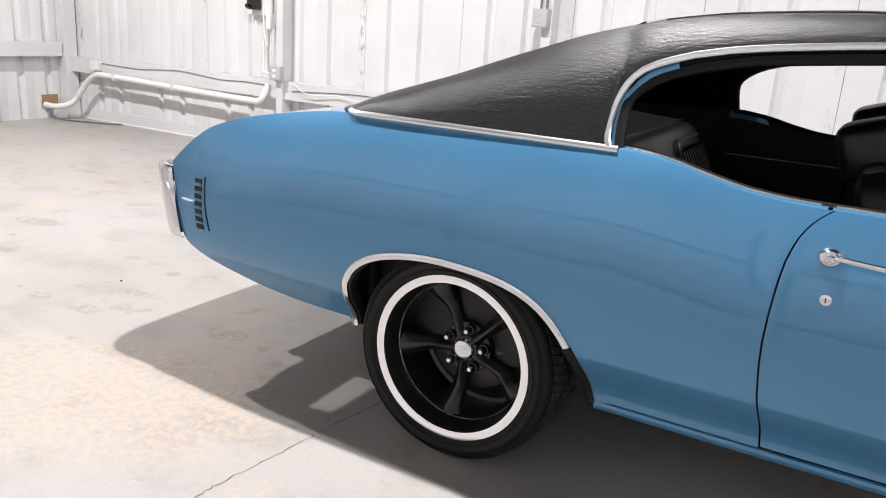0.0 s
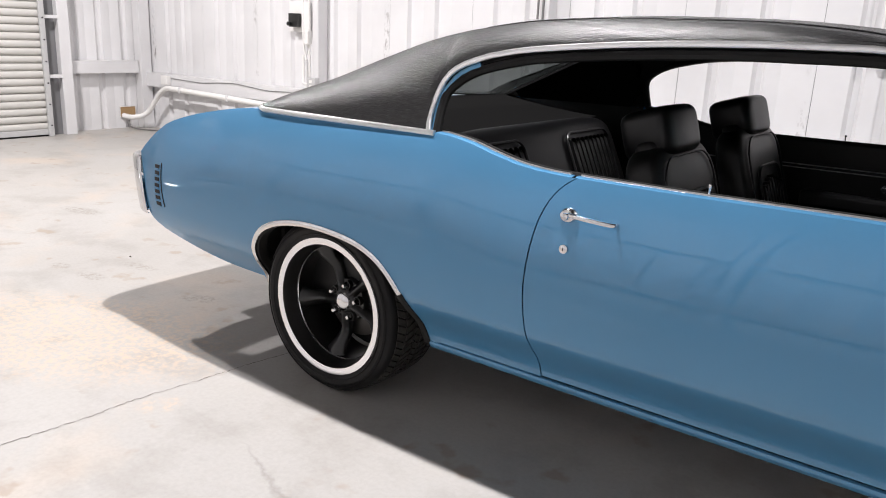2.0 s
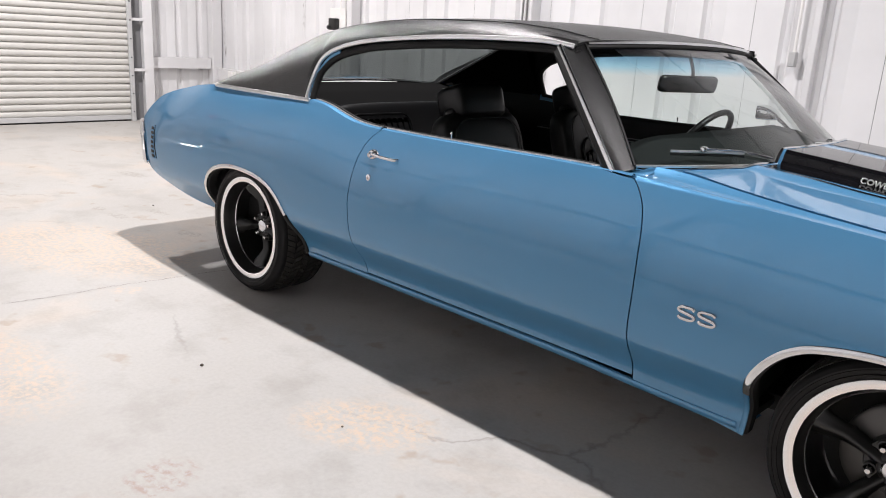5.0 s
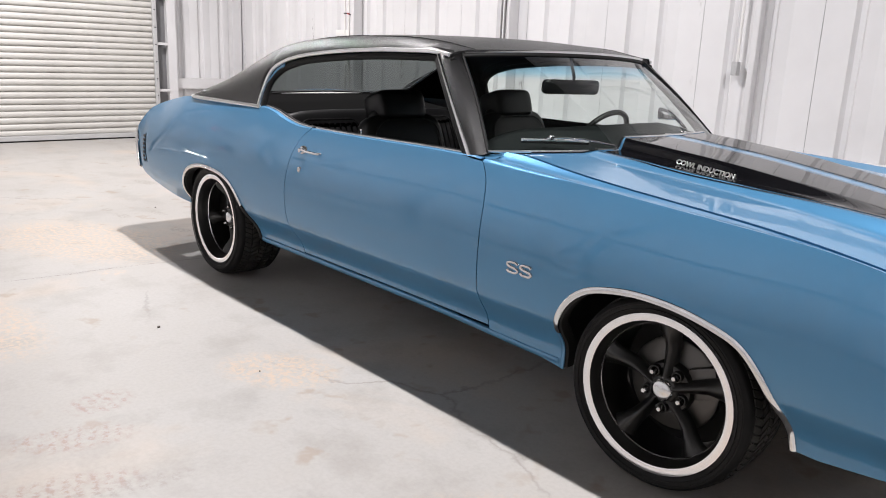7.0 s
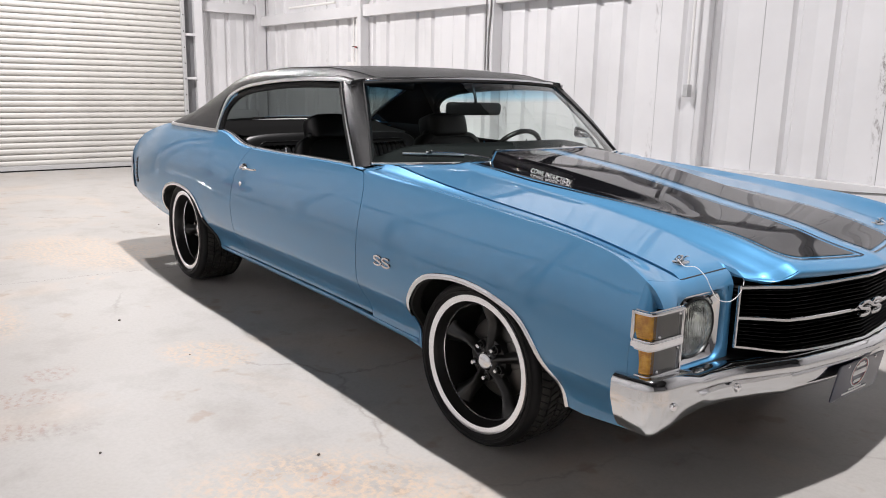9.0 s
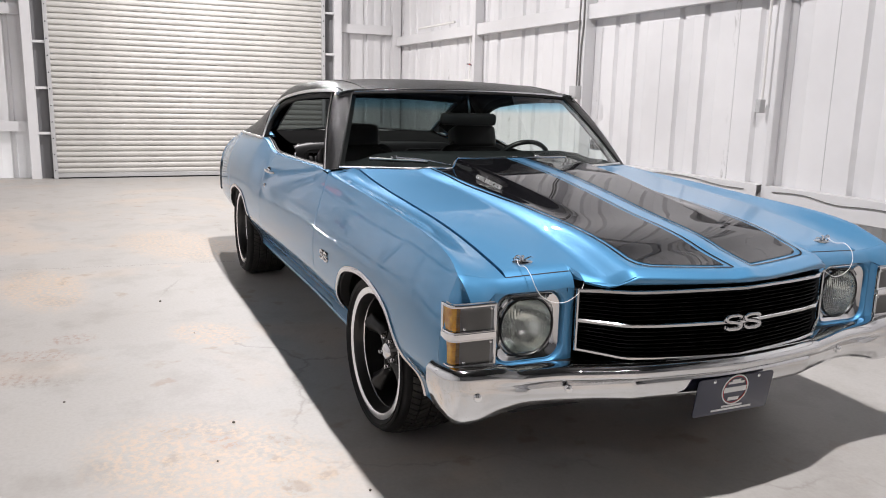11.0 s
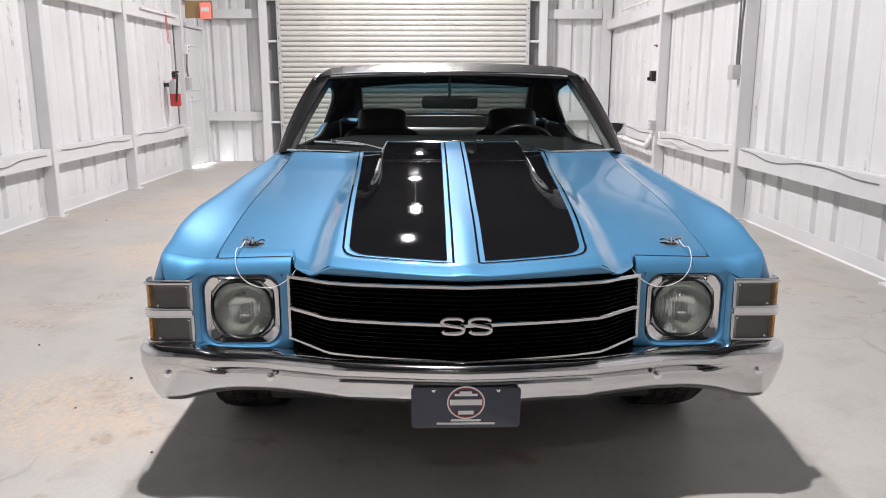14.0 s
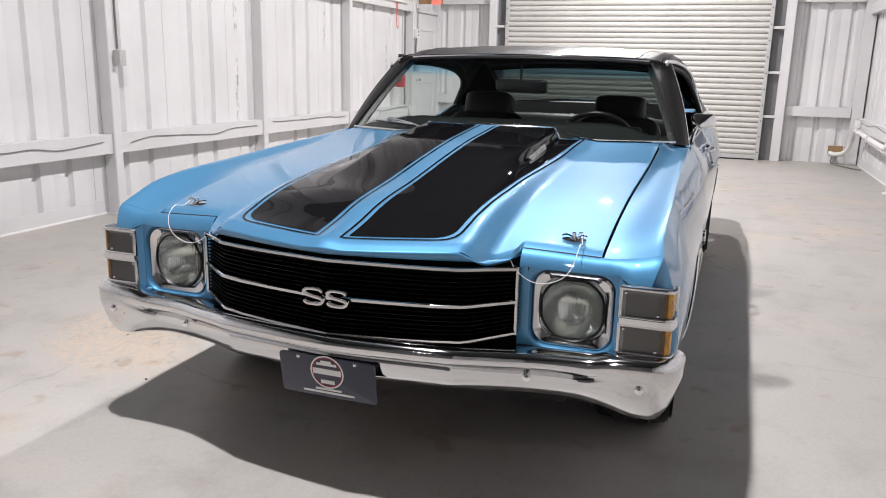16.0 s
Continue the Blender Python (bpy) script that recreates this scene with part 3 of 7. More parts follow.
def shutter():
    """Roller shutter: curved slats, guides, straps and bottom bar."""
    root = empty("roller_shutter", pose(END_X, 0, 0))
    tagged(root, "closed cream-white steel roller shutter with curved slats", "roller shutter", kind="structure")
    y0, y1, pitch = -2.44, 1.40, 0.0785
    xc = 0.20
    prof = [(0.0, 0.0), (0.011, 0.006), (0.017, 0.02), (0.0185, 0.036), (0.016, 0.052), (0.009, 0.064), (0.0, 0.067), (-0.013, 0.0725), (0.0, 0.0785)]
    bm = bmesh.new()
    loops(bm, [[Vector((xc + a, y, b)) for a, b in prof] for y in lin(y0, y1, 6)], closed=False)
    bmesh.ops.recalc_face_normals(bm, faces=bm.faces)
    first = part("slat", bm, SLAT, root, sharp=50, thick=0.0015)
    first.location.z = 0.075
    for k in range(1, 46):
        s = first.copy()
        scene.collection.objects.link(s)
        s.location.z = 0.075 + k * pitch
        s.location.x = random.uniform(-0.002, 0.002)
    part("bottom_bar", box(xc - 0.012, xc + 0.03, y0, y1, 0.018, 0.076, 0.004, 1), GREYBOX, root, "grey steel bottom bar")
    part("bottom_seal", box(xc - 0.008, xc + 0.02, y0, y1, 0.0, 0.017), TRIM, root, "black rubber seal")
    for side, yg in ((1, y1), (-1, y0)):
        a, b = sorted((yg - side * 0.02, yg + side * 0.035))
        part("guide_channel", box(xc + 0.028, xc + 0.06, a, b, 0, 3.6, 0.003, 1), GREYBOX, root, "grey steel guide rail", sharp=30)
        a, b = sorted((yg + side * 0.03, yg + side * 0.19))
        part("guide_web", box(xc - 0.14, xc - 0.06, a, b, 0, 3.6), FRONTWALL, root, sharp=30)
        a, b = sorted((yg + side * 0.19, yg + side * 0.315))
        part("door_post", box(xc - 0.19, xc + 0.02, a, b, 0, EAVES - 0.01, 0.004, 1), STEEL, root, sharp=30)
        for k in range(16):
            z = 0.12 + 0.225 * k
            b1 = lathe([(0.0, -0.004), (0.0095, -0.004), (0.0075, -0.009), (0.0, -0.01)], 8, m=pose(xc + 0.0585, yg + side * 0.01, z, 0, 0, 90))
            part("guide_bolt", b1, DARK, root)
        for k in range(5):
            z = 0.62 + 0.62 * k
            a, b = sorted((yg + side * 0.036, yg + side * 0.2))
            part("guide_clip", box(xc - 0.01, xc + 0.03, a, b, z, z + 0.035, 0.002, 1), STEEL, root)
    # unseen box over the shutter, in the same darkened tone
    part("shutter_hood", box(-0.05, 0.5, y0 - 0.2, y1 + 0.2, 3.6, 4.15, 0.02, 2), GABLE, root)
    return root


shutter()

# front wall behind the camera, ceiling, floor
front = part("wall_front", box(FRONT_X, FRONT_X + 0.12, -4.0, 3.6, 0, EAVES), FRONTWALL, sharp=30)
tagged(front, "plain grey wall that closes the hall", "wall", kind="structure")
ceiling = part("ceiling", box(END_X - 0.2, FRONT_X + 0.2, -4.2, 3.8, EAVES, EAVES + 0.1), CEIL, sharp=30)
tagged(ceiling, "dark grey lined ceiling", "ceiling", kind="structure")
floor = part("floor", grid(lambda u, v: Vector((u, v, 0)), lin(END_X - 0.3, FRONT_X + 0.3, 6), lin(-4.2, 3.8, 4)), CONCRETE, sharp=0, thick=0.1)
tagged(floor, "pale worn concrete floor with stains and hairline cracks", "floor", kind="structure")


def bay_light(x):
    root = empty("ceiling_light", pose(x, LAMP_Y, LAMP_Z))
    tagged(root, "round white high-bay ceiling lamp", "ceiling lamp", "row of ceiling lamps")
    r = pose(0, 0, 0, 90, 0, 0)
    part("housing", lathe([(0.0, -0.16), (0.06, -0.16), (0.07, -0.08), (0.11, -0.03), (0.118, -0.004), (0.11, 0.0), (0.0, 0.0)], 24, m=r.inverted()), GREYBOX, root)
    part("rod", tube([(0, 0, 0.15), (0, 0, EAVES - LAMP_Z)], 0.008, 6), GREYBOX, root)
    return root


# the last housing only goes with the added fill
for v in LAMP_XS:
    bay_light(v)

# ---- the car: x forward, origin on the floor midway between the axles ----
car = empty("car")
tagged(car, "blue classic two-door coupe with black vinyl roof and bonnet stripes", "car")
AXLE = 1.4225

W = pchip([(-2.66, 0.895), (-2.6, 0.912), (-2.5, 0.927), (-2.3, 0.942), (-1.9, 0.953), (-1.4, 0.957), (-0.6, 0.955), (0.3, 0.952),
           (1.0, 0.955), (1.5, 0.955), (1.9, 0.951), (2.08, 0.945), (2.17, 0.938)])
ZT = pchip([(-2.6, 0.695), (-2.565, 0.734), (-2.53, 0.773), (-2.48, 0.824), (-2.43, 0.861), (-2.35, 0.891), (-2.2, 0.928), (-1.88, 0.970), (-1.4, 0.974), (-1.03, 0.974),
            (-0.92, 0.962), (-0.8, 0.934), (-0.7, 0.915), (-0.58, 0.907), (-0.3, 0.906), (0.0, 0.909), (0.4, 0.913), (0.56, 0.912), (0.65, 0.906), (0.8, 0.897), (1.0, 0.888), (1.2, 0.878), (1.4, 0.866),
            (1.6, 0.854), (1.8, 0.842), (1.9, 0.831), (2.0, 0.814), (2.07, 0.791), (2.12, 0.770), (2.14, 0.760), (2.17, 0.742)])
AMT = pchip([(-2.6, 0.006), (-2.565, 0.012), (-2.5, 0.041), (-2.45, 0.065), (-2.35, 0.093), (-2.2, 0.118), (-1.9, 0.12), (-1.0, 0.117), (-0.6, 0.1), (0.6, 0.098), (1.0, 0.098), (1.4, 0.094), (1.6, 0.089), (1.8, 0.081), (2.0, 0.075), (2.07, 0.072), (2.12, 0.062), (2.17, 0.050)])
KEEN = pchip([(-2.66, 1.0), (1.0, 1.0), (2.17, 0.8)])
TUCK = pchip([(0.2, 0.106), (0.25, 0.102), (0.29, 0.097), (0.33, 0.089), (0.36, 0.075), (0.39, 0.053), (0.42, 0.031), (0.45, 0.016), (0.49, 0.007), (0.53, 0.003), (0.6, 0.0), (1.2, 0.0)])


def SHOULDER(d):
    """How much of the shoulder's set-back is left at a depth below the crease."""
    return max(0.0, 1 - d / 0.32) ** 2


def flank(x, z):
    """Half width of the body at a place along it and a height."""
    return W(x) - AMT(x) * SHOULDER(max(ZT(x) - z, 0) / KEEN(x)) - TUCK(max(z, 0.2))


def on_side(x, z, s, out=0.0):
    return Vector((x, s * (flank(x, z) + out), z))


def side_normal(x, z, s):
    e = 0.004
    a = on_side(x + e, z, s) - on_side(x - e, z, s)
    b = on_side(x, z + e, s) - on_side(x, z - e, s)
    n = a.cross(b).normalized()
    return n if n.y * s > 0 else -n


REAR_ARCH = [(-1.80, 0.31), (-1.812, 0.40), (-1.806, 0.455), (-1.76, 0.54), (-1.66, 0.595), (-1.50, 0.622), (-1.31, 0.612), (-1.185, 0.576), (-1.10, 0.51), (-1.045, 0.42), (-1.005, 0.285)]
FRONT_ARCH = [(1.046, 0.248), (1.052, 0.29), (1.058, 0.34), (1.064, 0.40), (1.083, 0.465), (1.123, 0.527), (1.175, 0.573), (1.243, 0.602), (1.37, 0.622), (1.51, 0.618), (1.635, 0.594), (1.717, 0.562), (1.776, 0.503), (1.82, 0.43), (1.845, 0.36), (1.858, 0.285)]


def arch_line(pts, n=5):
    line = [(p.x, p.z) for p in catmull([(x, 0, z) for x, z in pts], n)]
    out = [line[0]]
    for p in line[1:]:
        out.append((max(p[0], out[-1][0] + 0.0012), p[1]))
    return out


REAR_LINE, FRONT_LINE = arch_line([(-1.812, 0.31)] + REAR_ARCH[1:]), arch_line(FRONT_ARCH)
REAR_LOW = pchip([(-2.565, 0.722), (-2.552, 0.655), (-2.530, 0.565), (-2.504, 0.475), (-2.45, 0.435), (-2.37, 0.40), (-2.18, 0.352), (-2.0, 0.335), (-1.82, 0.332)])
GAP_R = pchip([(0.2, -0.575), (0.35, -0.585), (0.47, -0.602), (0.6, -0.612), (0.76, -0.604), (0.83, -0.588), (0.875, -0.562), (0.91, -0.522)])
GAP_F = pchip([(0.2, 0.7), (0.33, 0.703), (0.48, 0.713), (0.61, 0.72), (0.73, 0.711), (0.82, 0.69), (0.875, 0.655), (0.925, 0.598)])
DOOR_LOW = 0.298


def side_sheet(stations, lows, gap_fn, s, top=()):
    """Panel whose edges bend along the gaps; the bend fades away from them."""
    vs = [0, 0.02, 0.06, 0.11, 0.17, 0.23, 0.27, 0.295, 0.308, 0.318, 0.328, 0.34, 0.36, 0.41, 0.5, 0.59, 0.67, 0.74, 0.8, 0.85, 0.89, 0.92, 0.945, 0.965, 0.98, 0.991, 1.0]
    bm = bmesh.new()
    rows = []
    for x0, lo in zip(stations, lows):
        row = []
        for v in vs:
            z = lo + (ZT(x0) - lo) * v
            x = x0
            for g, b, sg in gap_fn:
                f = 1 - smooth(0, 0.3, abs(x0 - b))
                if f > 0:
                    x += (g(z) - b + sg * 0.0022) * f
            z = min(z, ZT(x))
            row.append(on_side(x, z, s))
        for dy, zf in top:
            row.append(Vector((x, s * dy(x), zf(x))))
        rows.append(row)
    vr = [[bm.verts.new(p) for p in r] for r in rows]
    for a, b in zip(vr, vr[1:]):
        for j in range(len(a) - 1):
            q = (a[j], b[j], b[j + 1], a[j + 1])
            bm.faces.new(q if s < 0 else q[::-1])
    return bm


# bonnet edge, along which the wing's inner edge runs
HOOD_Z = pchip([(0.6, 0.934), (0.7, 0.931), (0.75, 0.927), (0.85, 0.912), (1.0, 0.893), (1.2, 0.873), (1.4, 0.856), (1.6, 0.838), (1.8, 0.813), (2.0, 0.778), (2.1, 0.757), (2.14, 0.746), (2.2, 0.730), (2.4, 0.69)])
DOME = pchip([(0.7, 0.004), (0.85, 0.012), (1.0, 0.018), (1.4, 0.020), (1.6, 0.024), (1.8, 0.031), (2.0, 0.043), (2.2, 0.047), (2.4, 0.05)])


def hood_y(x):
    return 0.736 - 0.010 * smooth(0.7, 2.13, x)


def wing_in(f):
    return lambda x: flank(x, ZT(x)) * (1 - f) + (hood_y(x) + 0.004) * f


def wing_z(f, dip):
    return lambda x: (ZT(x) + 0.002) * (1 - f) + (HOOD_Z(x) - 0.004) * f - dip * (0.35 + 0.65 * smooth(1.9, 0.9, x))


SIDES = ((-1, "R"), (1, "L"))
panels = {}
for s, _ in SIDES:
    # quarter panel
    st = lin(-2.565, -2.40, 14)[:-1] + lin(-2.40, REAR_LINE[0][0] - 0.012, 10)
    lo = [REAR_LOW(x) for x in st]
    st += [p[0] for p in REAR_LINE] + [-0.96, -0.90, -0.83, -0.76, -0.71, -0.66, -0.62, -0.60]
    lo += [p[1] for p in REAR_LINE] + [DOOR_LOW] * 8
    bm = side_sheet(st, lo, [(GAP_R, -0.60, -1)], s)
    panels["quarter", s] = part("quarter_panel", bm, BLUE, car, thick=0.006)
    # door
    st = lin(-0.60, 0.71, 30)
    bm = side_sheet(st, [DOOR_LOW + 0.004] * len(st), [(GAP_R, -0.60, 1), (GAP_F, 0.71, -1)], s)
    panels["door", s] = part("door", bm, BLUE, car, thick=0.006)
    # front wing with its top
    st = [0.71, 0.73, 0.76, 0.8, 0.85, 0.9, 0.95]
    lo = [0.284, 0.283, 0.281, 0.277, 0.271, 0.265, 0.259]
    st += [p[0] for p in FRONT_LINE] + lin(1.915, 2.138, 9)
    lo += [p[1] for p in FRONT_LINE] + [0.283 + 0.02 * k / 9 if k < 8 else 0.3 + 0.08 * (k - 7) for k in range(10)]
    tops = [(wing_in(f), wing_z(f, d)) for f, d in ((0.06, 0.0), (0.16, 0.002), (0.3, 0.006), (0.5, 0.012), (0.7, 0.013), (0.86, 0.008), (0.96, 0.002), (1.0, 0.0), (1.015, 0.012))]
    bm = side_sheet(st, lo, [(GAP_F, 0.71, 1)], s, tops)
    panels["wing", s] = part("front_wing", bm, BLUE, car, thick=0.006)
    # dark shell behind the gaps
    def shell(u, v, s=s):
        lo = 0.34 + 0.3 * max(0, 1 - (abs(u + AXLE) / 0.42) ** 4) + 0.3 * max(0, 1 - (abs(u - AXLE) / 0.42) ** 4)
        lo = max(lo, REAR_LOW(u) + 0.02) if u < -1.9 else lo
        z = lo + (ZT(u) - 0.02 - lo) * v
        return on_side(u, z, s, -0.022)
    part("inner_shell", grid(shell, lin(-2.47, 2.1, 60), lin(0, 1, 10), flip=s > 0), DARK, car)
    # sill
    def sill(u, v, s=s):
        z, d = [(0.2955, 0.101), (0.292, 0.095), (0.284, 0.094), (0.272, 0.099), (0.262, 0.112), (0.256, 0.135), (0.255, 0.28)][v]
        z -= 0.012 * smooth(0.3, 1.07, u)
        return Vector((u, s * (W(u) - d), z))
    part("sill", grid(sill, lin(-1.005, 1.04, 40), range(7), flip=s < 0), BLUE, car)
    # wheel arch mouldings, lips and housings
    for line, ends in ((REAR_LINE, "rear"), (FRONT_LINE, "front")):
        pts = [on_side(x, z, s, 0.001) for x, z in line]
        nrm = [side_normal(x, max(z, 0.52), s) for x, z in line]
        ctr = Vector((-AXLE if ends == "rear" else AXLE, 0, 0.3))
        inner = []
        for (x, z), p in zip(line, pts):
            d = Vector((ctr.x - x, 0, ctr.z - z)).normalized() * 0.009
            inner.append(p + d)
        cut = len(inner) - (7 if ends == "rear" else 0)
        low = 0 if ends == "rear" else next(k for k, p in enumerate(line) if p[1] > 0.39)
        part("arch_moulding", strip(inner[low:cut], nrm[low:cut], 0.02, 0.006), CHROME, car, "bright chrome wheel arch moulding")
        if low:
            part("arch_foot", strip(inner[:low + 1], nrm[:low + 1], 0.016, 0.004), BLUE, car)
        if ends == "rear":
            part("stone_flap", strip(inner[cut - 1:], nrm[cut - 1:], 0.024, 0.007), TRIM, car, "black rubber stone flap")
        bm = bmesh.new()
        rows = []
        for (x, z), p in zip(line, inner):
            d = Vector((ctr.x - x, 0, ctr.z - z)).normalized()
            rows.append([p - Vector((0, s * 0.003, 0)), p + d * 0.014 - Vector((0, s * 0.012, 0)), p + d * 0.012 - Vector((0, s * 0.05, 0)), p - d * 0.03 - Vector((0, s * 0.09, 0)),
                         Vector((p.x - d.x * 0.06, s * 0.45, p.z - d.z * 0.06))])
        loops(bm, rows, closed=False)
        part("wheel_housing", bm, DARK, car, "black wheel housing")

# ---- bonnet ----
def hood_front(y):
    a = abs(y)
    nose = 2.372 - 0.205 * (a / 0.40) ** 1.35 * 0.42
    if a > 0.40:
        nose -= (a - 0.40) * 0.75
    side = 2.134
    return side + (nose - side) * (1 - smooth(0.488, 0.507, a))


def hood_rear(y):
    return 0.708 + 0.135 * (1 - (abs(y) / 0.728) ** 2)


def hood_z(x, y):
    a = abs(y)
    z = HOOD_Z(x) + 0.012 * (1 - (a / 0.73) ** 2)
    inner = 0.372 + 0.045 * smooth(1.2, 0.8, x)
    outer = inner + 0.075
    dome = (1 - smooth(inner, outer, a)) * DOME(x)
    rise = 0.046 * smooth(1.95, 1.15, x)
    w = 0.30 - 0.01 * smooth(1.0, 1.8, x)
    soft = 0.016 + 0.084 * smooth(1.2, 1.9, x)
    bulge = (1 - smooth(w - soft * 0.5, w + soft * 0.5 + 0.012, a)) * rise
    return z + dome + bulge + 0.006 * (1 - smooth(0.0, 0.05, a)) * smooth(1.7, 2.3, x)


def hood_point(x, y, lift=0.0):
    return Vector((x, y, hood_z(x, y) + lift))


half = [0, 0.02, 0.05, 0.1, 0.15, 0.2, 0.235, 0.25, 0.262, 0.274, 0.284, 0.29, 0.294, 0.298, 0.302, 0.306, 0.31, 0.315, 0.322, 0.334, 0.35, 0.366, 0.38, 0.394, 0.41, 0.425, 0.44] + [0.455, 0.47, 0.48] + lin(0.487, 0.508, 15) + [0.54, 0.58, 0.63, 0.68, 0.715, 0.7245]
ys = [-v for v in half[::-1]] + half[1:]
us = lin(0, 0.86, 46) + [0.88, 0.9, 0.92, 0.94, 0.955, 0.97, 0.98, 0.99, 1.0]


def bonnet(u, v):
    a, b = hood_rear(v), hood_front(v)
    x = a + (b - a) * u
    k = hood_y(x) / 0.728
    roll = 0.010 * smooth(0.985, 1.0, u) if abs(v) > 0.50 else 0.012 * smooth(0.98, 1.0, u)
    return Vector((x, v * k, hood_z(x, v * k) - roll))


hood = part("bonnet", grid(bonnet, us, ys), BLUE, car, "blue bonnet with a raised cowl scoop", thick=0.01)
# return of the bonnet's nose, down to the grille
nose_y = [0, 0.06, 0.12, 0.18, 0.24, 0.30, 0.34, 0.37, 0.40, 0.42, 0.44] + [0.455, 0.47, 0.48] + lin(0.487, 0.508, 15)
nose_y = [-v for v in nose_y[::-1]] + nose_y[1:]


def nose_return(u, v):
    d, t = ((0.0, 0.0), (0.004, 0.10), (0.005, 0.28), (0.002, 0.55), (-0.004, 0.85), (-0.012, 1.0), (-0.03, 1.02))[v]
    x = hood_front(u)
    top = hood_z(x, u) - 0.012
    d *= 1 - smooth(0.47, 0.49, abs(u))
    return Vector((x + d, u, top + (0.7265 - top) * t))


part("nose_return", grid(nose_return, nose_y, range(7), True), BLUE, hood, sharp=60)
# dark joint in front of the bonnet's corners
for s, _ in SIDES:
    line = [Vector((2.1363, s * y, hood_z(2.134, y) - 0.0075)) for y in lin(0.507, 0.725, 16)]
    part("bonnet_joint", tube(line, 0.0036, 6), DARK, hood)
# bright edge along the rear of the bonnet
line = [Vector((hood_rear(y) - 0.004, y, hood_z(hood_rear(y), y) + 0.002)) for y in lin(-0.70, 0.70, 110)]
part("rear_edge_moulding", tube(line, 0.005, 6), CHROME, hood, "thin chrome strip")


def patch(outline, lift, name, mat, parent):
    """A painted band on the bonnet: outline(u, v) gives x, y."""
    def fn(u, v):
        x, y = outline(u, v)
        return hood_point(x, y, lift)
    return part(name, grid(fn, lin(0, 1, 90), lin(0, 1, 70)), mat, parent, sharp=0)


def stripe_edges(x, s, grow):
    """Inner and outer y of the stripe at x."""
    inner = 0.052 - grow
    outer = 0.394 - 0.054 * (x - 1.0) + grow
    return inner, outer


def stripe_front(y, grow):
    """Front end of the stripe at |y|, with the outer corner rounded."""
    f = hood_front(y) - 0.065 + grow
    edge = 0.329 + grow
    r = 0.05
    t = min(max((y - (edge - r)) / r, 0), 1)
    return f - r * (1 - math.sqrt(max(1 - t * t, 0)))


for s, _ in SIDES:
    def out(u, v, s=s):
        x = 1.6
        i, o = stripe_edges(2.2, s, 0)
        yf = i + (o - i) * v
        xf = stripe_front(yf, 0)
        xr = hood_rear(yf) + 0.004
        x = xr + (xf - xr) * u
        i, o = stripe_edges(x, s, 0)
        return x, s * (i + (o - i) * v)
    patch(out, 0.0022, "stripe", GLOSSBLACK, hood)
    grow = 0.017
    pts = []
    for x in lin(hood_rear(0.05) + 0.004, stripe_front(0.052, grow), 50)[:-1]:
        pts.append((x, stripe_edges(x, s, grow)[0]))
    i, o = stripe_edges(2.2, s, grow)
    for k in range(41):
        y = i + (o - i) * (k / 40)
        pts.append((stripe_front(y, grow), y))
    for x in lin(stripe_front(o, grow), hood_rear(0.42) + 0.004, 60)[1:]:
        pts.append((x, stripe_edges(x, s, grow)[1]))
    bm = bmesh.new()
    P = [hood_point(x, s * y, 0.0022) for x, y in pts]
    rows = []
    for k, p in enumerate(P):
        t = (P[min(k + 1, len(P) - 1)] - P[max(k - 1, 0)])
        t.z = 0
        t.normalize()
        side = Vector((-t.y, t.x, 0)) * 0.0032
        rows.append([hood_point(p.x + side.x * j, p.y + side.y * j, 0.0022) for j in (-1, 1)])
    loops(bm, rows, closed=False)
    part("pinstripe", bm, GLOSSBLACK, hood, sharp=0)

# ---- roof ----
RAIL = pchip([(-1.075, 1.03), (-1.066, 1.09), (-1.048, 1.135), (-1.015, 1.17), (-0.96, 1.195), (-0.85, 1.225), (-0.62, 1.253), (-0.35, 1.272), (-0.1, 1.28), (0.1, 1.281), (0.24, 1.268)])
RAIL_Y = pchip([(0.97, 0.835), (1.03, 0.812), (1.09, 0.79), (1.17, 0.766), (1.225, 0.748), (1.26, 0.73), (1.28, 0.712)])
BASE_Y = pchip([(-1.93, 0.79), (-1.86, 0.836), (-1.6, 0.842), (-1.08, 0.838)])
CREST_Y = pchip([(-1.93, 0.775), (-1.85, 0.745), (-1.6, 0.69), (-1.3, 0.672), (-1.0, 0.665), (-0.5, 0.655), (0.0, 0.645), (0.24, 0.62)])
CREST_Z = pchip([(-1.93, 0.977), (-1.85, 1.015), (-1.6, 1.105), (-1.37, 1.19), (-1.17, 1.256), (-1.0, 1.293), (-0.8, 1.317), (-0.5, 1.331), (-0.2, 1.332), (0.05, 1.318), (0.24, 1.287)])
CROWN = pchip([(-1.2, 1.268), (-1.08, 1.298), (-0.95, 1.327), (-0.8, 1.347), (-0.5, 1.361), (-0.2, 1.358), (0.05, 1.341), (0.22, 1.316), (0.31, 1.296)])


def roof_low(x):
    if x < -1.075:
        return BASE_Y(x), 0.972 if x > -1.86 else 0.972 + 0.005 * (-1.86 - x) / 0.07
    z = RAIL(x)
    return (RAIL_Y(z) if x < -0.1 else RAIL_Y(z) - 0.03 * smooth(-0.1, 0.24, x)), z


def roof_side(x, v):
    """v from the lower edge (0) to the crest (1)."""
    y0, z0 = roof_low(x)
    y1, z1 = CREST_Y(x), CREST_Z(x)
    h = z1 - z0
    y = y0 + (y1 - y0) * (v ** 1.9 * 0.65 + v * 0.35)
    z = z0 + h * (v * 0.75 + 0.25 * (1 - (1 - v) ** 2))
    return y, z


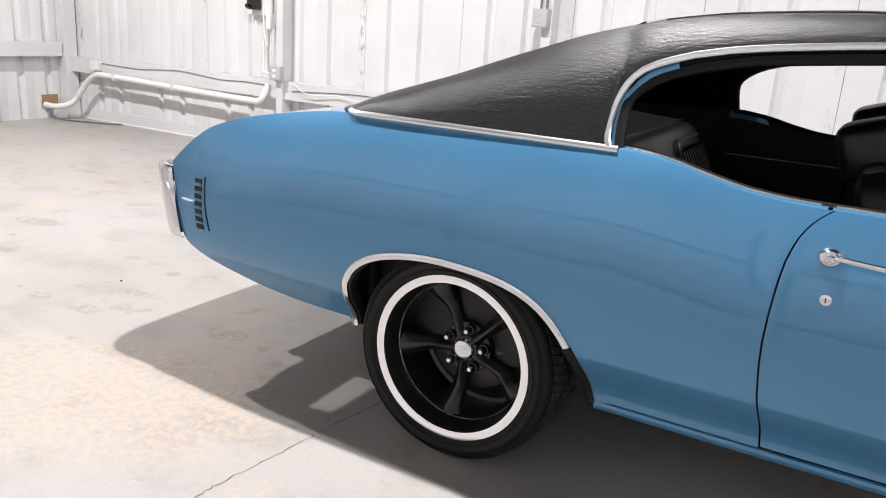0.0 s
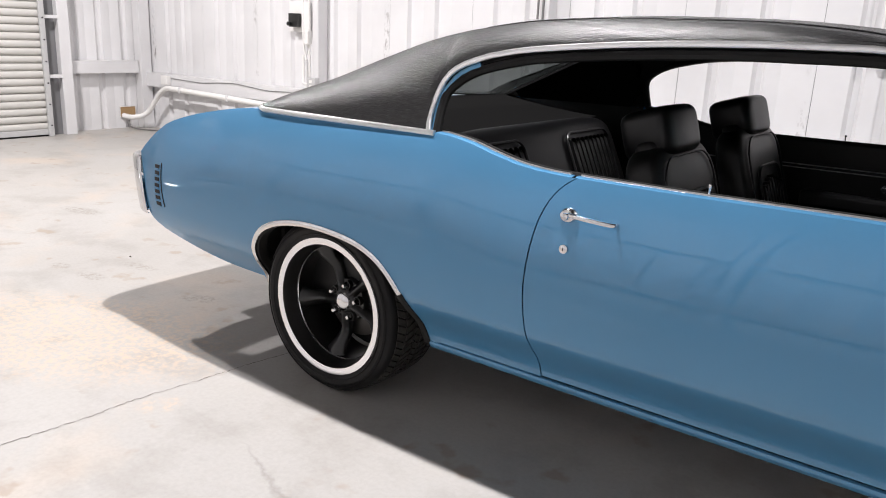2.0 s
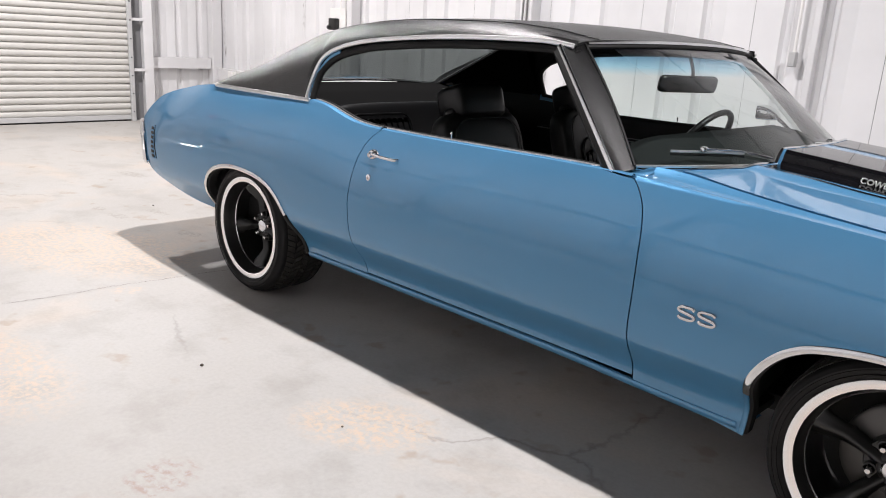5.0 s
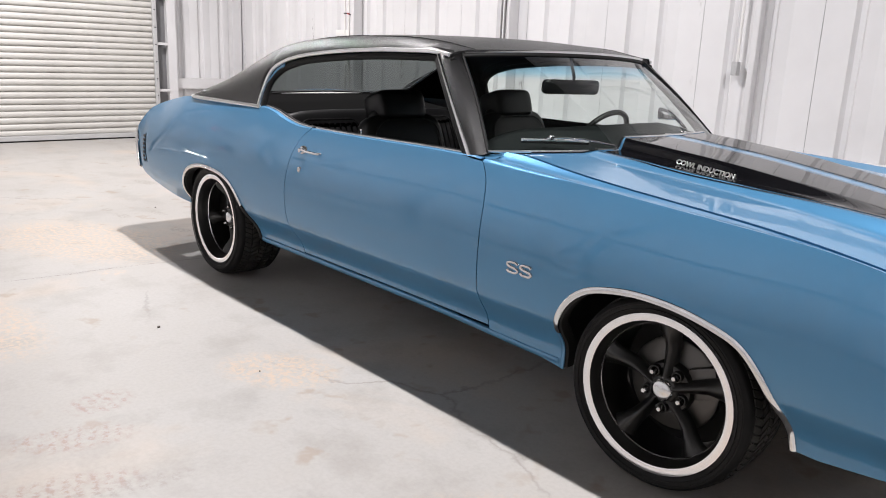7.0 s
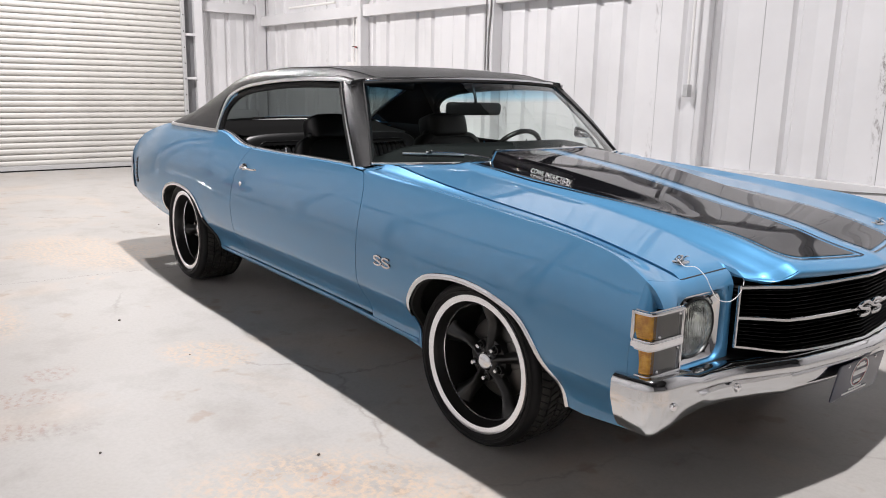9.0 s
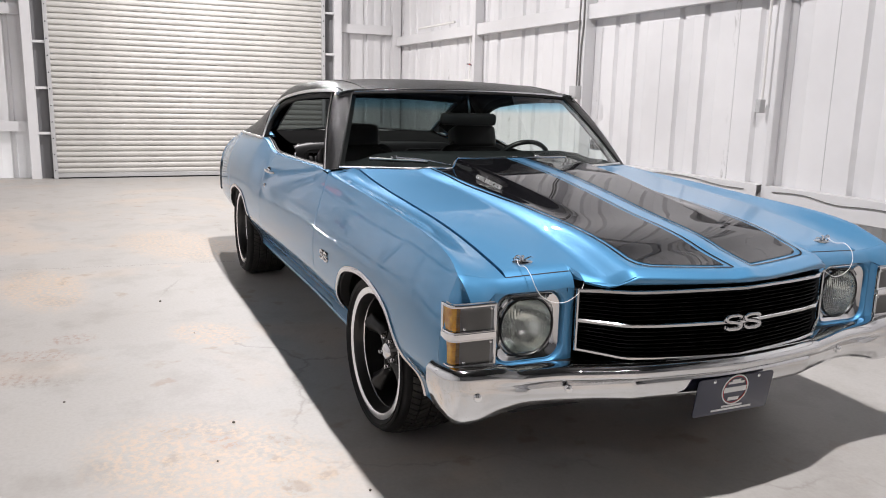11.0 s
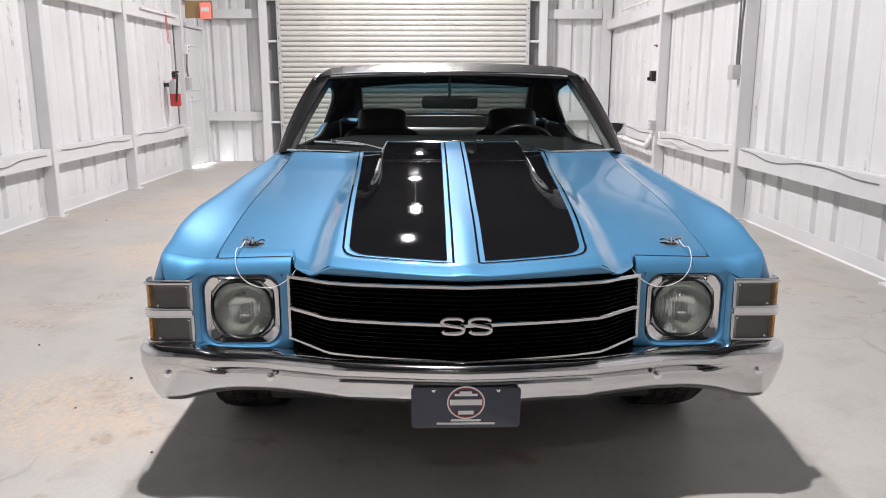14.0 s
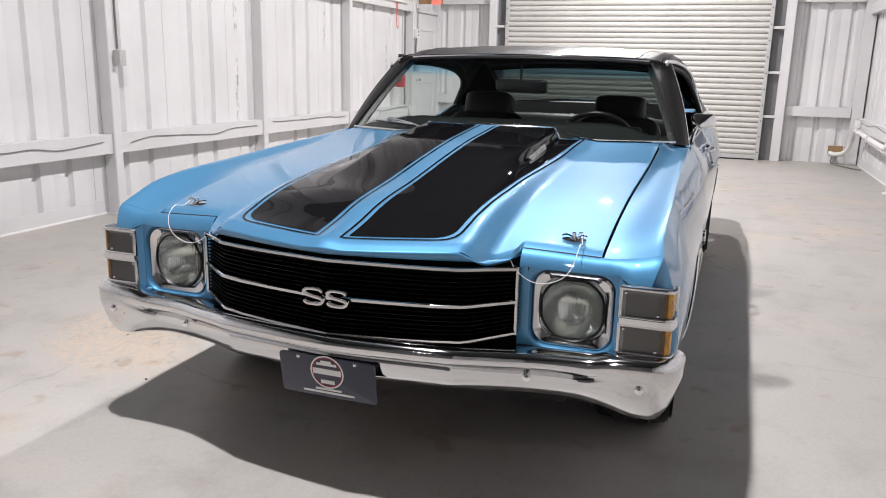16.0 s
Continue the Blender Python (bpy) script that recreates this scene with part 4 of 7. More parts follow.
roof_x = lin(-1.93, -1.10, 20) + [-1.077, -1.074, -1.068, -1.06, -1.05, -1.035, -1.015, -0.985, -0.95, -0.9] + lin(-0.82, 0.24, 24)
bm = bmesh.new()
for s, _ in SIDES:
    grid(lambda u, v: Vector((u, s * roof_side(u, v)[0], roof_side(u, v)[1])), roof_x, lin(0, 1, 12), s > 0, bm)


def glass_edge(x):
    """Inner edge of the sail panels, beside the rear window."""
    t = (x + 1.08) / (-1.74 + 1.08)
    return 0.585 + 0.04 * t, 1.285 + (0.985 - 1.285) * t


def roof_top(u, v):
    """u from rear to header, v across."""
    a = abs(v)
    xr = -1.08 + 0.02 * a
    xh = 0.305 - 0.065 * a ** 2
    x = xr + (xh - xr) * u
    yc = CREST_Y(x)
    zc, ze = CROWN(x), CREST_Z(min(x, 0.24))
    return Vector((x, v * yc, zc - (zc - ze) * a ** 2.6))


grid(roof_top, lin(0, 1, 30), [-1, -0.97, -0.93, -0.87, -0.78] + lin(-0.65, 0.65, 14) + [0.78, 0.87, 0.93, 0.97, 1], False, bm)
for s, _ in SIDES:
    def sail_in(u, v, s=s):
        y1, z1 = CREST_Y(u), CREST_Z(u)
        yi, zi = glass_edge(u) if u > -1.74 else (0.625 + (y1 - 0.625) * smooth(-1.74, -1.93, u), 0.985 - 0.01 * smooth(-1.74, -1.93, u))
        zi = min(zi, z1 - 0.001)
        return Vector((u, s * (y1 + (yi - y1) * v), z1 + (zi - z1) * (v * v * 0.6 + v * 0.4)))
    grid(sail_in, lin(-1.93, -1.06, 22), lin(0, 1, 6), s > 0, bm)
bmesh.ops.remove_doubles(bm, verts=bm.verts, dist=0.002)
roof = part("vinyl_roof", bm, VINYL, car, "black grained vinyl roof covering", sharp=60, thick=0.012)
# seams of the roof covering
for s, _ in SIDES:
    line = [roof_top(u, s * 0.90) + Vector((0, 0, 0.0015)) for u in lin(0.03, 0.995, 40)]
    part("roof_seam", tube(line, 0.0028, 6), VINYL, roof)

# rear window
def back_glass(u, v):
    y, z = glass_edge(-1.08 - 0.66 * u)
    x = -1.08 - 0.66 * u
    bow = 0.028 * (1 - v * v)
    return Vector((x - bow * 0.8, v * y, z + bow - 0.004))


part("rear_window", grid(back_glass, lin(0, 1, 10), lin(-1, 1, 16)), BACKGLASS, car, "smoke-tinted rear window glass")
line = [back_glass(1, v) for v in lin(-1, 1, 24)] + [back_glass(u, 1) for u in lin(1, 0, 14)][1:] + [back_glass(0, v) for v in lin(1, -1, 24)][1:] + [back_glass(u, -1) for u in lin(0, 1, 14)][1:-1]
part("rear_window_moulding", tube(line, 0.009, 6, True), CHROME, car)

# rear deck, tail and rear bumper
def deck(u, v):
    x = -1.70 - 0.862 * u
    ye = flank(x, ZT(x)) if x < -1.86 else flank(x, ZT(x)) - 0.02
    z = ZT(x) + 0.012 * (1 - v * v) - 0.03 * smooth(-1.95, -1.8, x)
    return Vector((x, v * ye, z))


part("boot_lid", grid(deck, lin(0, 1, 28), lin(-1, 1, 20), True), BLUE, car, thick=0.008)


def tail(u, v):
    """u across, v from deck edge down."""
    z = 0.70 - 0.28 * v
    x = -2.59 - 0.03 * (1 - u * u) + 0.12 * v ** 1.2
    return Vector((x, u * 0.865, z))


part("tail_panel", grid(tail, lin(-1, 1, 20), lin(0, 1, 8)), BLUE, car)
REAR_PLAN = [(-2.735, 0.0), (-2.735, 0.4), (-2.728, 0.70), (-2.714, 0.80), (-2.686, 0.862), (-2.64, 0.899), (-2.59, 0.911), (-2.566, 0.911)]
half_line = catmull([(x, y, 0) for x, y in REAR_PLAN], 5)
full = [Vector((q.x, -q.y, 0)) for q in half_line[::-1]] + half_line[1:]
rings = []
for i, q in enumerate(full):
    t = (full[min(i + 1, len(full) - 1)] - full[max(i - 1, 0)]).normalized()
    n = Vector((-t.y, t.x, 0))
    k = smooth(0.80, 0.91, abs(q.y))
    ring = []
    for d, z in ((-0.10, 0.69), (-0.03, 0.712), (-0.012, 0.714), (0.002, 0.706), (0.008, 0.65), (0.006, 0.59), (0.0, 0.53), (-0.008, 0.485), (-0.02, 0.472), (-0.05, 0.47)):
        low = max(0, 0.70 - z)
        ring.append(q + n * d * (1 - 0.5 * k) + Vector(((0.5 - 0.25 * smooth(0.84, 0.905, abs(q.y))) * low, 0.10 * low * k * (1 if q.y > 0 else -1), z)))
    rings.append(ring)
bm = bmesh.new()
loops(bm, rings, closed=False)
bmesh.ops.recalc_face_normals(bm, faces=bm.faces)
part("rear_bumper", bm, CHROME, car, "chrome rear bumper", sharp=60)

# floor pan that closes the car below
bm = box(-2.5, 2.0, -0.62, 0.62, 0.24, 0.30, 0.02)
box(-0.92, 1.05, -0.78, 0.78, 0.262, 0.29, 0.01, bm=bm)
part("floor_pan", bm, DARK, car, "black underbody")

# ---- front end ----
GRILLE_X = pchip([(0, 2.338), (0.1, 2.327), (0.375, 2.282), (0.43, 2.245), (0.487, 2.205), (0.524, 2.178)])
GRILLE_TOP = pchip([(0, 0.712), (0.375, 0.712), (0.524, 0.706)])
GRILLE_LOW = pchip([(0, 0.487), (0.375, 0.497), (0.487, 0.511), (0.524, 0.515)])


def grille():
    root = part("grille", grid(lambda u, v: Vector((GRILLE_X(abs(u)) - 0.045, u, GRILLE_LOW(abs(u)) + (GRILLE_TOP(abs(u)) + 0.02 - GRILLE_LOW(abs(u))) * v)),
                               lin(-0.526, 0.526, 40), lin(0, 1, 4)), GRILLEBLACK, car, "black grille with fine horizontal bars and bright mouldings")
    across = [-0.507, -0.485, -0.45, -0.43, -0.40, -0.378, -0.372, -0.3, -0.2, -0.1, -0.04, -0.006, 0.006, 0.04, 0.1, 0.2, 0.3, 0.372, 0.378, 0.40, 0.43, 0.45, 0.485, 0.507]
    bars = 17
    for k in range(bars):
        t = (k + 0.7) / (bars + 0.4)
        pts = [Vector((GRILLE_X(abs(y)) - 0.02, y, GRILLE_LOW(abs(y)) + t * (GRILLE_TOP(abs(y)) - GRILLE_LOW(abs(y))))) for y in across]
        part("grille_bar", sweep(pts, [(-0.02, -0.0018), (-0.02, 0.0018), (0.010, 0.0016), (0.012, 0.0), (0.010, -0.0016)]), GRILLEBLACK, root)
    for t, h in ((0.965, 0.0062), (0.485, 0.0062), (0.02, 0.005)):
        pts = [Vector((GRILLE_X(abs(y)) + 0.001, y, GRILLE_LOW(abs(y)) + t * (GRILLE_TOP(abs(y)) - GRILLE_LOW(abs(y))))) for y in across]
        part("grille_moulding", sweep(pts, [(-0.006, -h), (-0.006, h), (0.003, h), (0.006, h * 0.6), (0.006, -h * 0.6), (0.003, -h)]), CHROME, root, "bright horizontal moulding")
    for s, _ in SIDES:
        pts = [Vector((2.192, s * 0.508, z)) for z in lin(0.513, 0.707, 6)]
        part("grille_end_moulding", sweep(pts, rounded(0.009, 0.010, 0.003, 2), up=Vector((1, 0, 0))), CHROME, root)
    return root


grille_ob = grille()


def badge_letter(m, size):
    """One bold S-shaped stroke, drawn as a bent bar."""
    c = [(0.42, 0.30), (0.30, 0.43), (0.05, 0.46), (-0.25, 0.44), (-0.42, 0.30), (-0.38, 0.12), (-0.15, 0.03), (0.12, -0.03), (0.38, -0.12), (0.42, -0.30), (0.25, -0.44), (-0.05, -0.46), (-0.30, -0.43), (-0.42, -0.30)]
    line = catmull([(a * size * 1.12, 0, b * size * 0.76) for a, b in c], 5)
    pts = [m @ p for p in line]
    nrm = m.to_3x3() @ Vector((0, -1, 0))
    return strip(pts, [nrm] * len(pts), size * 0.2, size * 0.12)


def badge(m, size, parent, name="badge"):
    """Two bent bars side by side on a dark backing."""
    return part(name, absorb(badge_letter(m @ pose(-size * 0.6, 0, 0), size), badge_letter(m @ pose(size * 0.6, 0, 0), size)), CHROME, parent, "bright chrome double-bar badge")


badge(pose(2.346, 0, 0.599, 0, 0, 90), 0.062, grille_ob)
for s, _ in SIDES:
    y = flank(0.93, 0.585)
    badge(pose(0.925, s * (y + 0.001), 0.583, 0, 0, 0 if s < 0 else 180), 0.05, panels["wing", s])

LAMP_C = (0.655, 0.590)


POD_TOP = 0.690


def fascia(s):
    """Body-coloured end of the wing: it rolls down over the headlight and the side lamp."""
    bm = bmesh.new()
    x0 = 2.1385
    edge = flank(x0, ZT(x0))
    # contour of the wing's front end: along its top from the grille outwards, then down its side
    top = []
    for y in (0.506, 0.512, 0.53, 0.58, 0.62, 0.655, 0.69, 0.7145):
        top.append((y, hood_z(x0 - 0.004, y) - 0.006))
    for f, d in ((0.98, 0.0), (0.86, 0.008), (0.7, 0.013), (0.5, 0.012), (0.3, 0.006), (0.16, 0.002), (0.06, 0.0), (0.0, 0.0)):
        top.append((wing_in(f)(x0), wing_z(f, d)(x0) - (0.002 if f == 0 else 0)))
    side = [(flank(x0, ZT(x0) - t), ZT(x0) - t) for t in (0.004, 0.010, 0.018, 0.03, 0.045, 0.07, 0.10, 0.15, 0.2, 0.25, 0.285)]
    line = top + side
    zt = ZT(x0)
    roll = ((0.0, 0.0), (0.25, 0.10), (0.48, 0.26), (0.68, 0.45), (0.84, 0.66), (0.94, 0.84), (1.0, 1.0))

    def front(y):
        return 2.168 + 0.020 * smooth(0.777, 0.805, y) - 0.03 * smooth(0.90, 0.945, y) ** 1.5

    def point(i, k):
        y, z = line[i]
        a, b = roll[k]
        low = 0.703 + (POD_TOP - 0.703) * smooth(0.775, 0.80, y)
        if i < len(top):
            inset = 0.020 * b * smooth(0.86, edge, y)
            return Vector((x0 + (front(min(y, 0.93)) - x0) * a, s * (y - inset), z + (low - z) * b))
        f = (zt - z) / (zt - 0.47)
        inset = 0.020 * b * (1 - 0.2 * f)
        return Vector((x0 + (front(0.93) - x0) * a, s * (y - inset), z + (low - zt) * b * (1 - f)))

    rows = [[bm.verts.new(point(i, k)) for k in range(len(roll))] for i in range(len(line))]
    for p, q in zip(rows, rows[1:]):
        for k in range(len(roll) - 1):
            bm.faces.new((p[k], q[k], q[k + 1], p[k + 1]))
    # plate round the lamp, with a rolled hole
    cy, cz = LAMP_C
    hole = rounded(0.236, 0.222, 0.05, 6)

    def outer(p):
        y, z = p[0], p[1]
        f = max(abs(y) / (0.125 if y < 0 else 0.122), abs(z) / (0.113 if z > 0 else 0.118))
        return (y / f, z / f)
    rings = []
    for f, dx in ((0.0, 0.0), (0.5, 0.0), (0.9, 0.0), (1.0, -0.001)):
        rings.append([Vector((2.168 + dx, s * (cy + o[0] * (1 - f) + h[0] * f), cz + o[1] * (1 - f) + h[1] * f)) for h, o in ((h, outer(h)) for h in hole)])
    for k, dx in ((0.985, -0.004), (0.965, -0.011), (0.955, -0.02), (0.95, -0.05)):
        rings.append([Vector((2.168 + dx, s * (cy + h[0] * k), cz + h[1] * k)) for h in hole])
    loops(bm, rings)
    # pod of the side lamps and closing strip towards the grille
    pod = [0.777, 0.784, 0.791, 0.798, 0.805, 0.84, 0.88, 0.9, 0.918, 0.921]
    grid(lambda u, v: Vector((front(u), s * u, 0.472 + v * (0.231 + (POD_TOP - 0.703) * smooth(0.775, 0.80, u)))), pod, lin(0, 1, 3), s < 0, bm)
    grid(lambda u, v: Vector((2.168, s * u, v)), [0.506, 0.53], [0.472, 0.6, 0.703], s < 0, bm)
    grid(lambda u, v: Vector((u, s * 0.506, v)), [2.08, 2.139, 2.168], [0.472, 0.6, 0.703], s > 0, bm)
    inner = [point(0, k) for k in range(len(roll))]
    bm.faces.new([bm.verts.new(p) for p in inner + [Vector((2.08, s * 0.506, 0.703)), Vector((2.08, s * 0.506, inner[0].z))]])
    bmesh.ops.remove_doubles(bm, verts=bm.verts, dist=0.0008)
    bmesh.ops.recalc_face_normals(bm, faces=bm.faces)
    return part("headlight_panel", bm, BLUE, car, "blue headlight surround", sharp=50)


def headlight(s):
    cy, cz = LAMP_C
    m = pose(2.118, s * cy, cz, 0, 0, 90)          # local -y looks forward
    sq = rounded(0.222, 0.212, 0.046, 6)
    n = len(sq)
    def ring(r, d):
        out = []
        for p in sq:
            a = math.atan2(p[1], p[0])
            out.append(m @ Vector((r * math.cos(a), -d, r * math.sin(a))))
        return out
    bm = bmesh.new()
    sqr = lambda k, d: [m @ Vector((p[0] * k, -d, p[1] * k)) for p in sq]
    loops(bm, [sqr(1.0, 0.0), sqr(1.0, 0.030), sqr(0.985, 0.0365), sqr(0.955, 0.038), sqr(0.90, 0.034), ring(0.104, 0.0295), ring(0.0985, 0.0215), ring(0.0965, 0.027), ring(0.094, 0.029), ring(0.0925, 0.015), ring(0.092, 0.0)])
    bmesh.ops.recalc_face_normals(bm, faces=bm.faces)
    root = part("headlight", bm, CHROME, car, "round headlight in a bright square bezel", sharp=35)
    part("retaining_ring", lathe([(0.0925, -0.026), (0.0925, -0.032), (0.089, -0.035), (0.0865, -0.032), (0.086, -0.024)], 40, m=m), SATIN, root, "dark retaining ring")
    lens = [(0.0001, -0.047), (0.02, -0.0464), (0.04, -0.0445), (0.06, -0.0412), (0.075, -0.0372), (0.0865, -0.031), (0.0868, -0.026), (0.0, -0.025)]
    bm = lathe(lens, 40, m=m)
    part("lens", bm, LENS, root, "clear ribbed glass lens").visible_shadow = False
    bowl = [(0.0001, 0.045), (0.03, 0.040), (0.055, 0.022), (0.075, -0.005), (0.0855, -0.024)]
    part("reflector", lathe(bowl, 40, m=m), REFLECTOR, root, "silver bowl reflector")
    for sx, sz in ((-1, 1), (1, 1), (1, -1), (-1, -1)):
        c = m @ pose(sx * 0.092, -0.0315, sz * 0.088)
        part("bezel_screw", lathe([(0.0001, -0.002), (0.004, -0.0018), (0.0055, 0.0), (0.0055, 0.003)], 10, m=c), CHROME, root)
    return root


def side_lamp(s):
    """Stacked wrap-round lamp: two lenses, amber at the side and smoky in front, in a bright frame."""
    corner = [(2.140, 0.925), (2.163, 0.925), (2.184, 0.922), (2.193, 0.913), (2.1965, 0.889), (2.197, 0.84), (2.197, 0.788)]
    line = catmull([(x, y, 0) for x, y in corner], 4)
    n = len(line)

    def ring(off, i):
        a, b = line[max(i - 1, 0)], line[min(i + 1, n - 1)]
        t = (b - a).normalized()
        return Vector((line[i].x - t.y * off, s * (line[i].y + t.x * off), 0))

    def band(z0, z1, off, i0, i1, steps=2):
        return grid(lambda u, v: ring(off, u) + Vector((0, 0, z0 + (z1 - z0) * v)), range(i0, i1 + 1), lin(0, 1, steps), s < 0)

    root = part("side_lamp", band(0.500, 0.690, -0.0075, 0, n - 1), GREYBOX, car, "stacked wrap-round lamp, amber and smoky grey, in a bright frame")
    for z0, z1 in ((0.601, 0.688), (0.502, 0.589)):
        part("amber_lens", band(z0 + 0.011, z1 - 0.011, -0.0045, 1, 15), AMBER, root, "amber plastic lens", thick=0.003)
        part("smoky_lens", band(z0 + 0.009, z1 - 0.009, -0.001, 13, n - 2), SMOKED, root, "smoke-grey plastic lens")
        for z in (z0 + 0.0045, z1 - 0.0045):
            part("bezel_rail", sweep([ring(0.0, i) + Vector((0, 0, z)) for i in range(n)], rounded(0.010, 0.010, 0.003, 2)), CHROME, root, "chrome rail")
        for i, w in ((0, 0.006), (n - 1, 0.005)):
            p = ring(0.0, i)
            part("bezel_end", box(p.x - w, p.x + w, p.y - w, p.y + w, z0, z1, 0.002, 1), CHROME, root, "chrome end bar")
        for y, z in ((0.80, z1 - 0.016), (0.885, z0 + 0.016)):
            part("lens_screw", lathe([(0.0001, -0.003), (0.0035, -0.0025), (0.005, 0.0)], 8, m=pose(2.1975, s * y, z, 0, 0, 90)), CHROME, root)
    part("bezel_bar", band(0.587, 0.603, 0.002, 0, n - 1), POLISHED, root, "grey divider bar", thick=0.006)
    return root


for s, _ in SIDES:
    fascia(s)
    headlight(s)
    side_lamp(s)

# ---- front bumper ----
PLAN = [(2.376, 0.0), (2.366, 0.14), (2.34, 0.34), (2.322, 0.40), (2.29, 0.49), (2.262, 0.58), (2.25, 0.68), (2.247, 0.78), (2.245, 0.85), (2.240, 0.895), (2.224, 0.929), (2.195, 0.950), (2.155, 0.959), (2.105, 0.962)]
B_TOP = pchip([(0, 0.492), (0.34, 0.491), (0.42, 0.489), (0.52, 0.486), (0.72, 0.488), (0.77, 0.499), (0.84, 0.505), (0.97, 0.507)])
B_LOW = pchip([(0, 0.345), (0.3, 0.345), (0.5, 0.350), (0.66, 0.350), (0.76, 0.340), (0.845, 0.322), (0.9, 0.320), (0.97, 0.33)])


def front_bumper():
    half_line = catmull([(x, y, 0) for x, y in PLAN], 5)
    full = [Vector((p.x, -p.y, 0)) for p in half_line[::-1]] + half_line[1:]
    rings = []
    for i, p in enumerate(full):
        t = (full[min(i + 1, len(full) - 1)] - full[max(i - 1, 0)]).normalized()
        n = Vector((t.y, -t.x, 0))
        a = abs(p.y)
        back = p.x < 2.224 and a > 0.9
        zt, zb = B_TOP(a), B_LOW(a)
        if back:
            k = smooth(2.2, 2.06, p.x)
            zb = 0.320 + 0.008 * smooth(2.23, 2.11, p.x)
            zt = 0.507 - 0.004 * k
        corner = smooth(0.62, 0.83, a)
        rec = 0.050 * (1 - smooth(0.25, 0.62, a)) + 0.020
        bead = 1 - corner
        front = 1 - smooth(0.86, 0.93, a)
        h = zt - zb
        prof = [(-0.075, zt - 0.004), (-0.045, zt), (-0.022, zt - 0.001 * bead), (-0.009, zt - 0.008), (-0.001, zt - 0.020),
                (-0.001 - 0.002 * bead, zt - 0.033), (-0.006 * bead - 0.001, zt - 0.042), (-0.022 * bead - 0.001, zt - 0.048),
                (-0.026 * bead - rec * 0.3 * bead - 0.001, zt - 0.055), (-0.008 * bead - rec * 0.40 * bead - 0.001, zt - 0.063), (-rec * 0.38 * bead - 0.006 * bead - 0.001, zt - 0.078),
                (-rec * 0.36 * bead - 0.004 * bead - 0.002, zb + h * 0.28), (-rec * 0.36 * bead - 0.006, zb + 0.026), (-rec * 0.4 * bead - 0.013, zb + 0.009), (-rec * 0.45 * bead - 0.027, zb), (-rec * 0.5 * bead - 0.05, zb + 0.004)]
        under = 0.034 + 0.004 * smooth(0.87, 0.955, a)
        rings.append([p + n * (d - under * max(0.0, (zt - 0.06 - z) / (h - 0.06)) ** 1.25) + Vector((0, 0, z)) for d, z in prof])
    bm = bmesh.new()
    loops(bm, rings, closed=False)
    bmesh.ops.recalc_face_normals(bm, faces=bm.faces)
    root = part("front_bumper", bm, CHROME, car, "polished chrome front bumper", sharp=60, thick=0.003)
    for s, _ in SIDES:
        for x, y, z in ((2.243, 0.857, 0.425), (2.2515, 0.56, 0.415)):
            part("bumper_bolt", lathe([(0.0001, -0.006), (0.006, -0.0055), (0.011, -0.003), (0.0125, 0.002), (0.0125, 0.01)], 16, m=pose(x, s * y, z, 0, 0, 90)), POLISHED, root, "round bolt head")
    return root


bumper = front_bumper()
# dark valance behind the bumper
part("valance", grid(lambda u, v: Vector((2.26 - 0.25 * v - 0.18 * (abs(u) / 0.8) ** 2, u, 0.47 - 0.17 * v)), lin(-0.85, 0.85, 20), lin(0, 1, 4)), DARK, car, "black front valance")
part("grille_shelf", grid(lambda u, v: Vector((GRILLE_X(min(abs(u), 0.487)) - 0.12 + 0.16 * v, u, 0.484 - 0.01 * v)), lin(-0.8, 0.8, 30), lin(0, 1, 2)), SATIN, car)

# number-plate board with a printed emblem and plain bars
bm = bmesh.new()
loops(bm, [[Vector((x * k, y, z * k - 0.005)) for x, z in rounded(0.305, 0.131, 0.012)] for k, y in ((0.99, 0.0015), (1.0, 0.0008), (1.0, -0.0028), (0.993, -0.0034))], cap_a=True, cap_b=True)
bmesh.ops.recalc_face_normals(bm, faces=bm.faces)
plate = part("show_plate", bm, NAVY, car, "navy show plate with a round white emblem")
plate.matrix_world = pose(2.338, 0, 0.363, 9, 0, 90)
c = pose(0, -0.0036, 0.012)
part("emblem_ring", lathe([(0.053, 0.0), (0.053, -0.0012), (0.049, -0.0012), (0.049, 0.0)], 40, m=c), WHITE, plate, "white ring")
part("emblem_red_ring", lathe([(0.0475, 0.0), (0.0475, -0.001), (0.0455, -0.001), (0.0455, 0.0)], 40, m=c), REDPAINT, plate, "red ring")
bm = bmesh.new()
absorb(bm, box(-0.045, 0.045, -0.0048, -0.0036, 0.004, 0.022, m=None))
absorb(bm, box(-0.022, 0.022, -0.0048, -0.0036, -0.026, -0.014))
part("emblem_bars", bm, WHITE, plate, "plain white print bars")
bm = bmesh.new()
absorb(bm, box(-0.032, 0.032, -0.0048, -0.0036, 0.033, 0.041, 0.0004, 1))
absorb(bm, box(-0.018, 0.016, -0.0048, -0.0036, 0.0412, 0.0485, 0.0004, 1))
part("emblem_print", bm, WHITE, plate)
part("print_bar", box(-0.042, 0.042, -0.0046, -0.0034, -0.0485, -0.042), WHITE, plate, "plain white bar")
part("print_bar", box(-0.082, 0.082, -0.0046, -0.0034, -0.059, -0.0525), WHITE, plate, "plain white bar")
for x in (-0.09, 0.09):
    part("plate_screw", lathe([(0.0001, -0.0062), (0.004, -0.0058), (0.006, -0.0036), (0.006, -0.003)], 10, m=pose(x, 0, 0.050)), CHROME, plate)

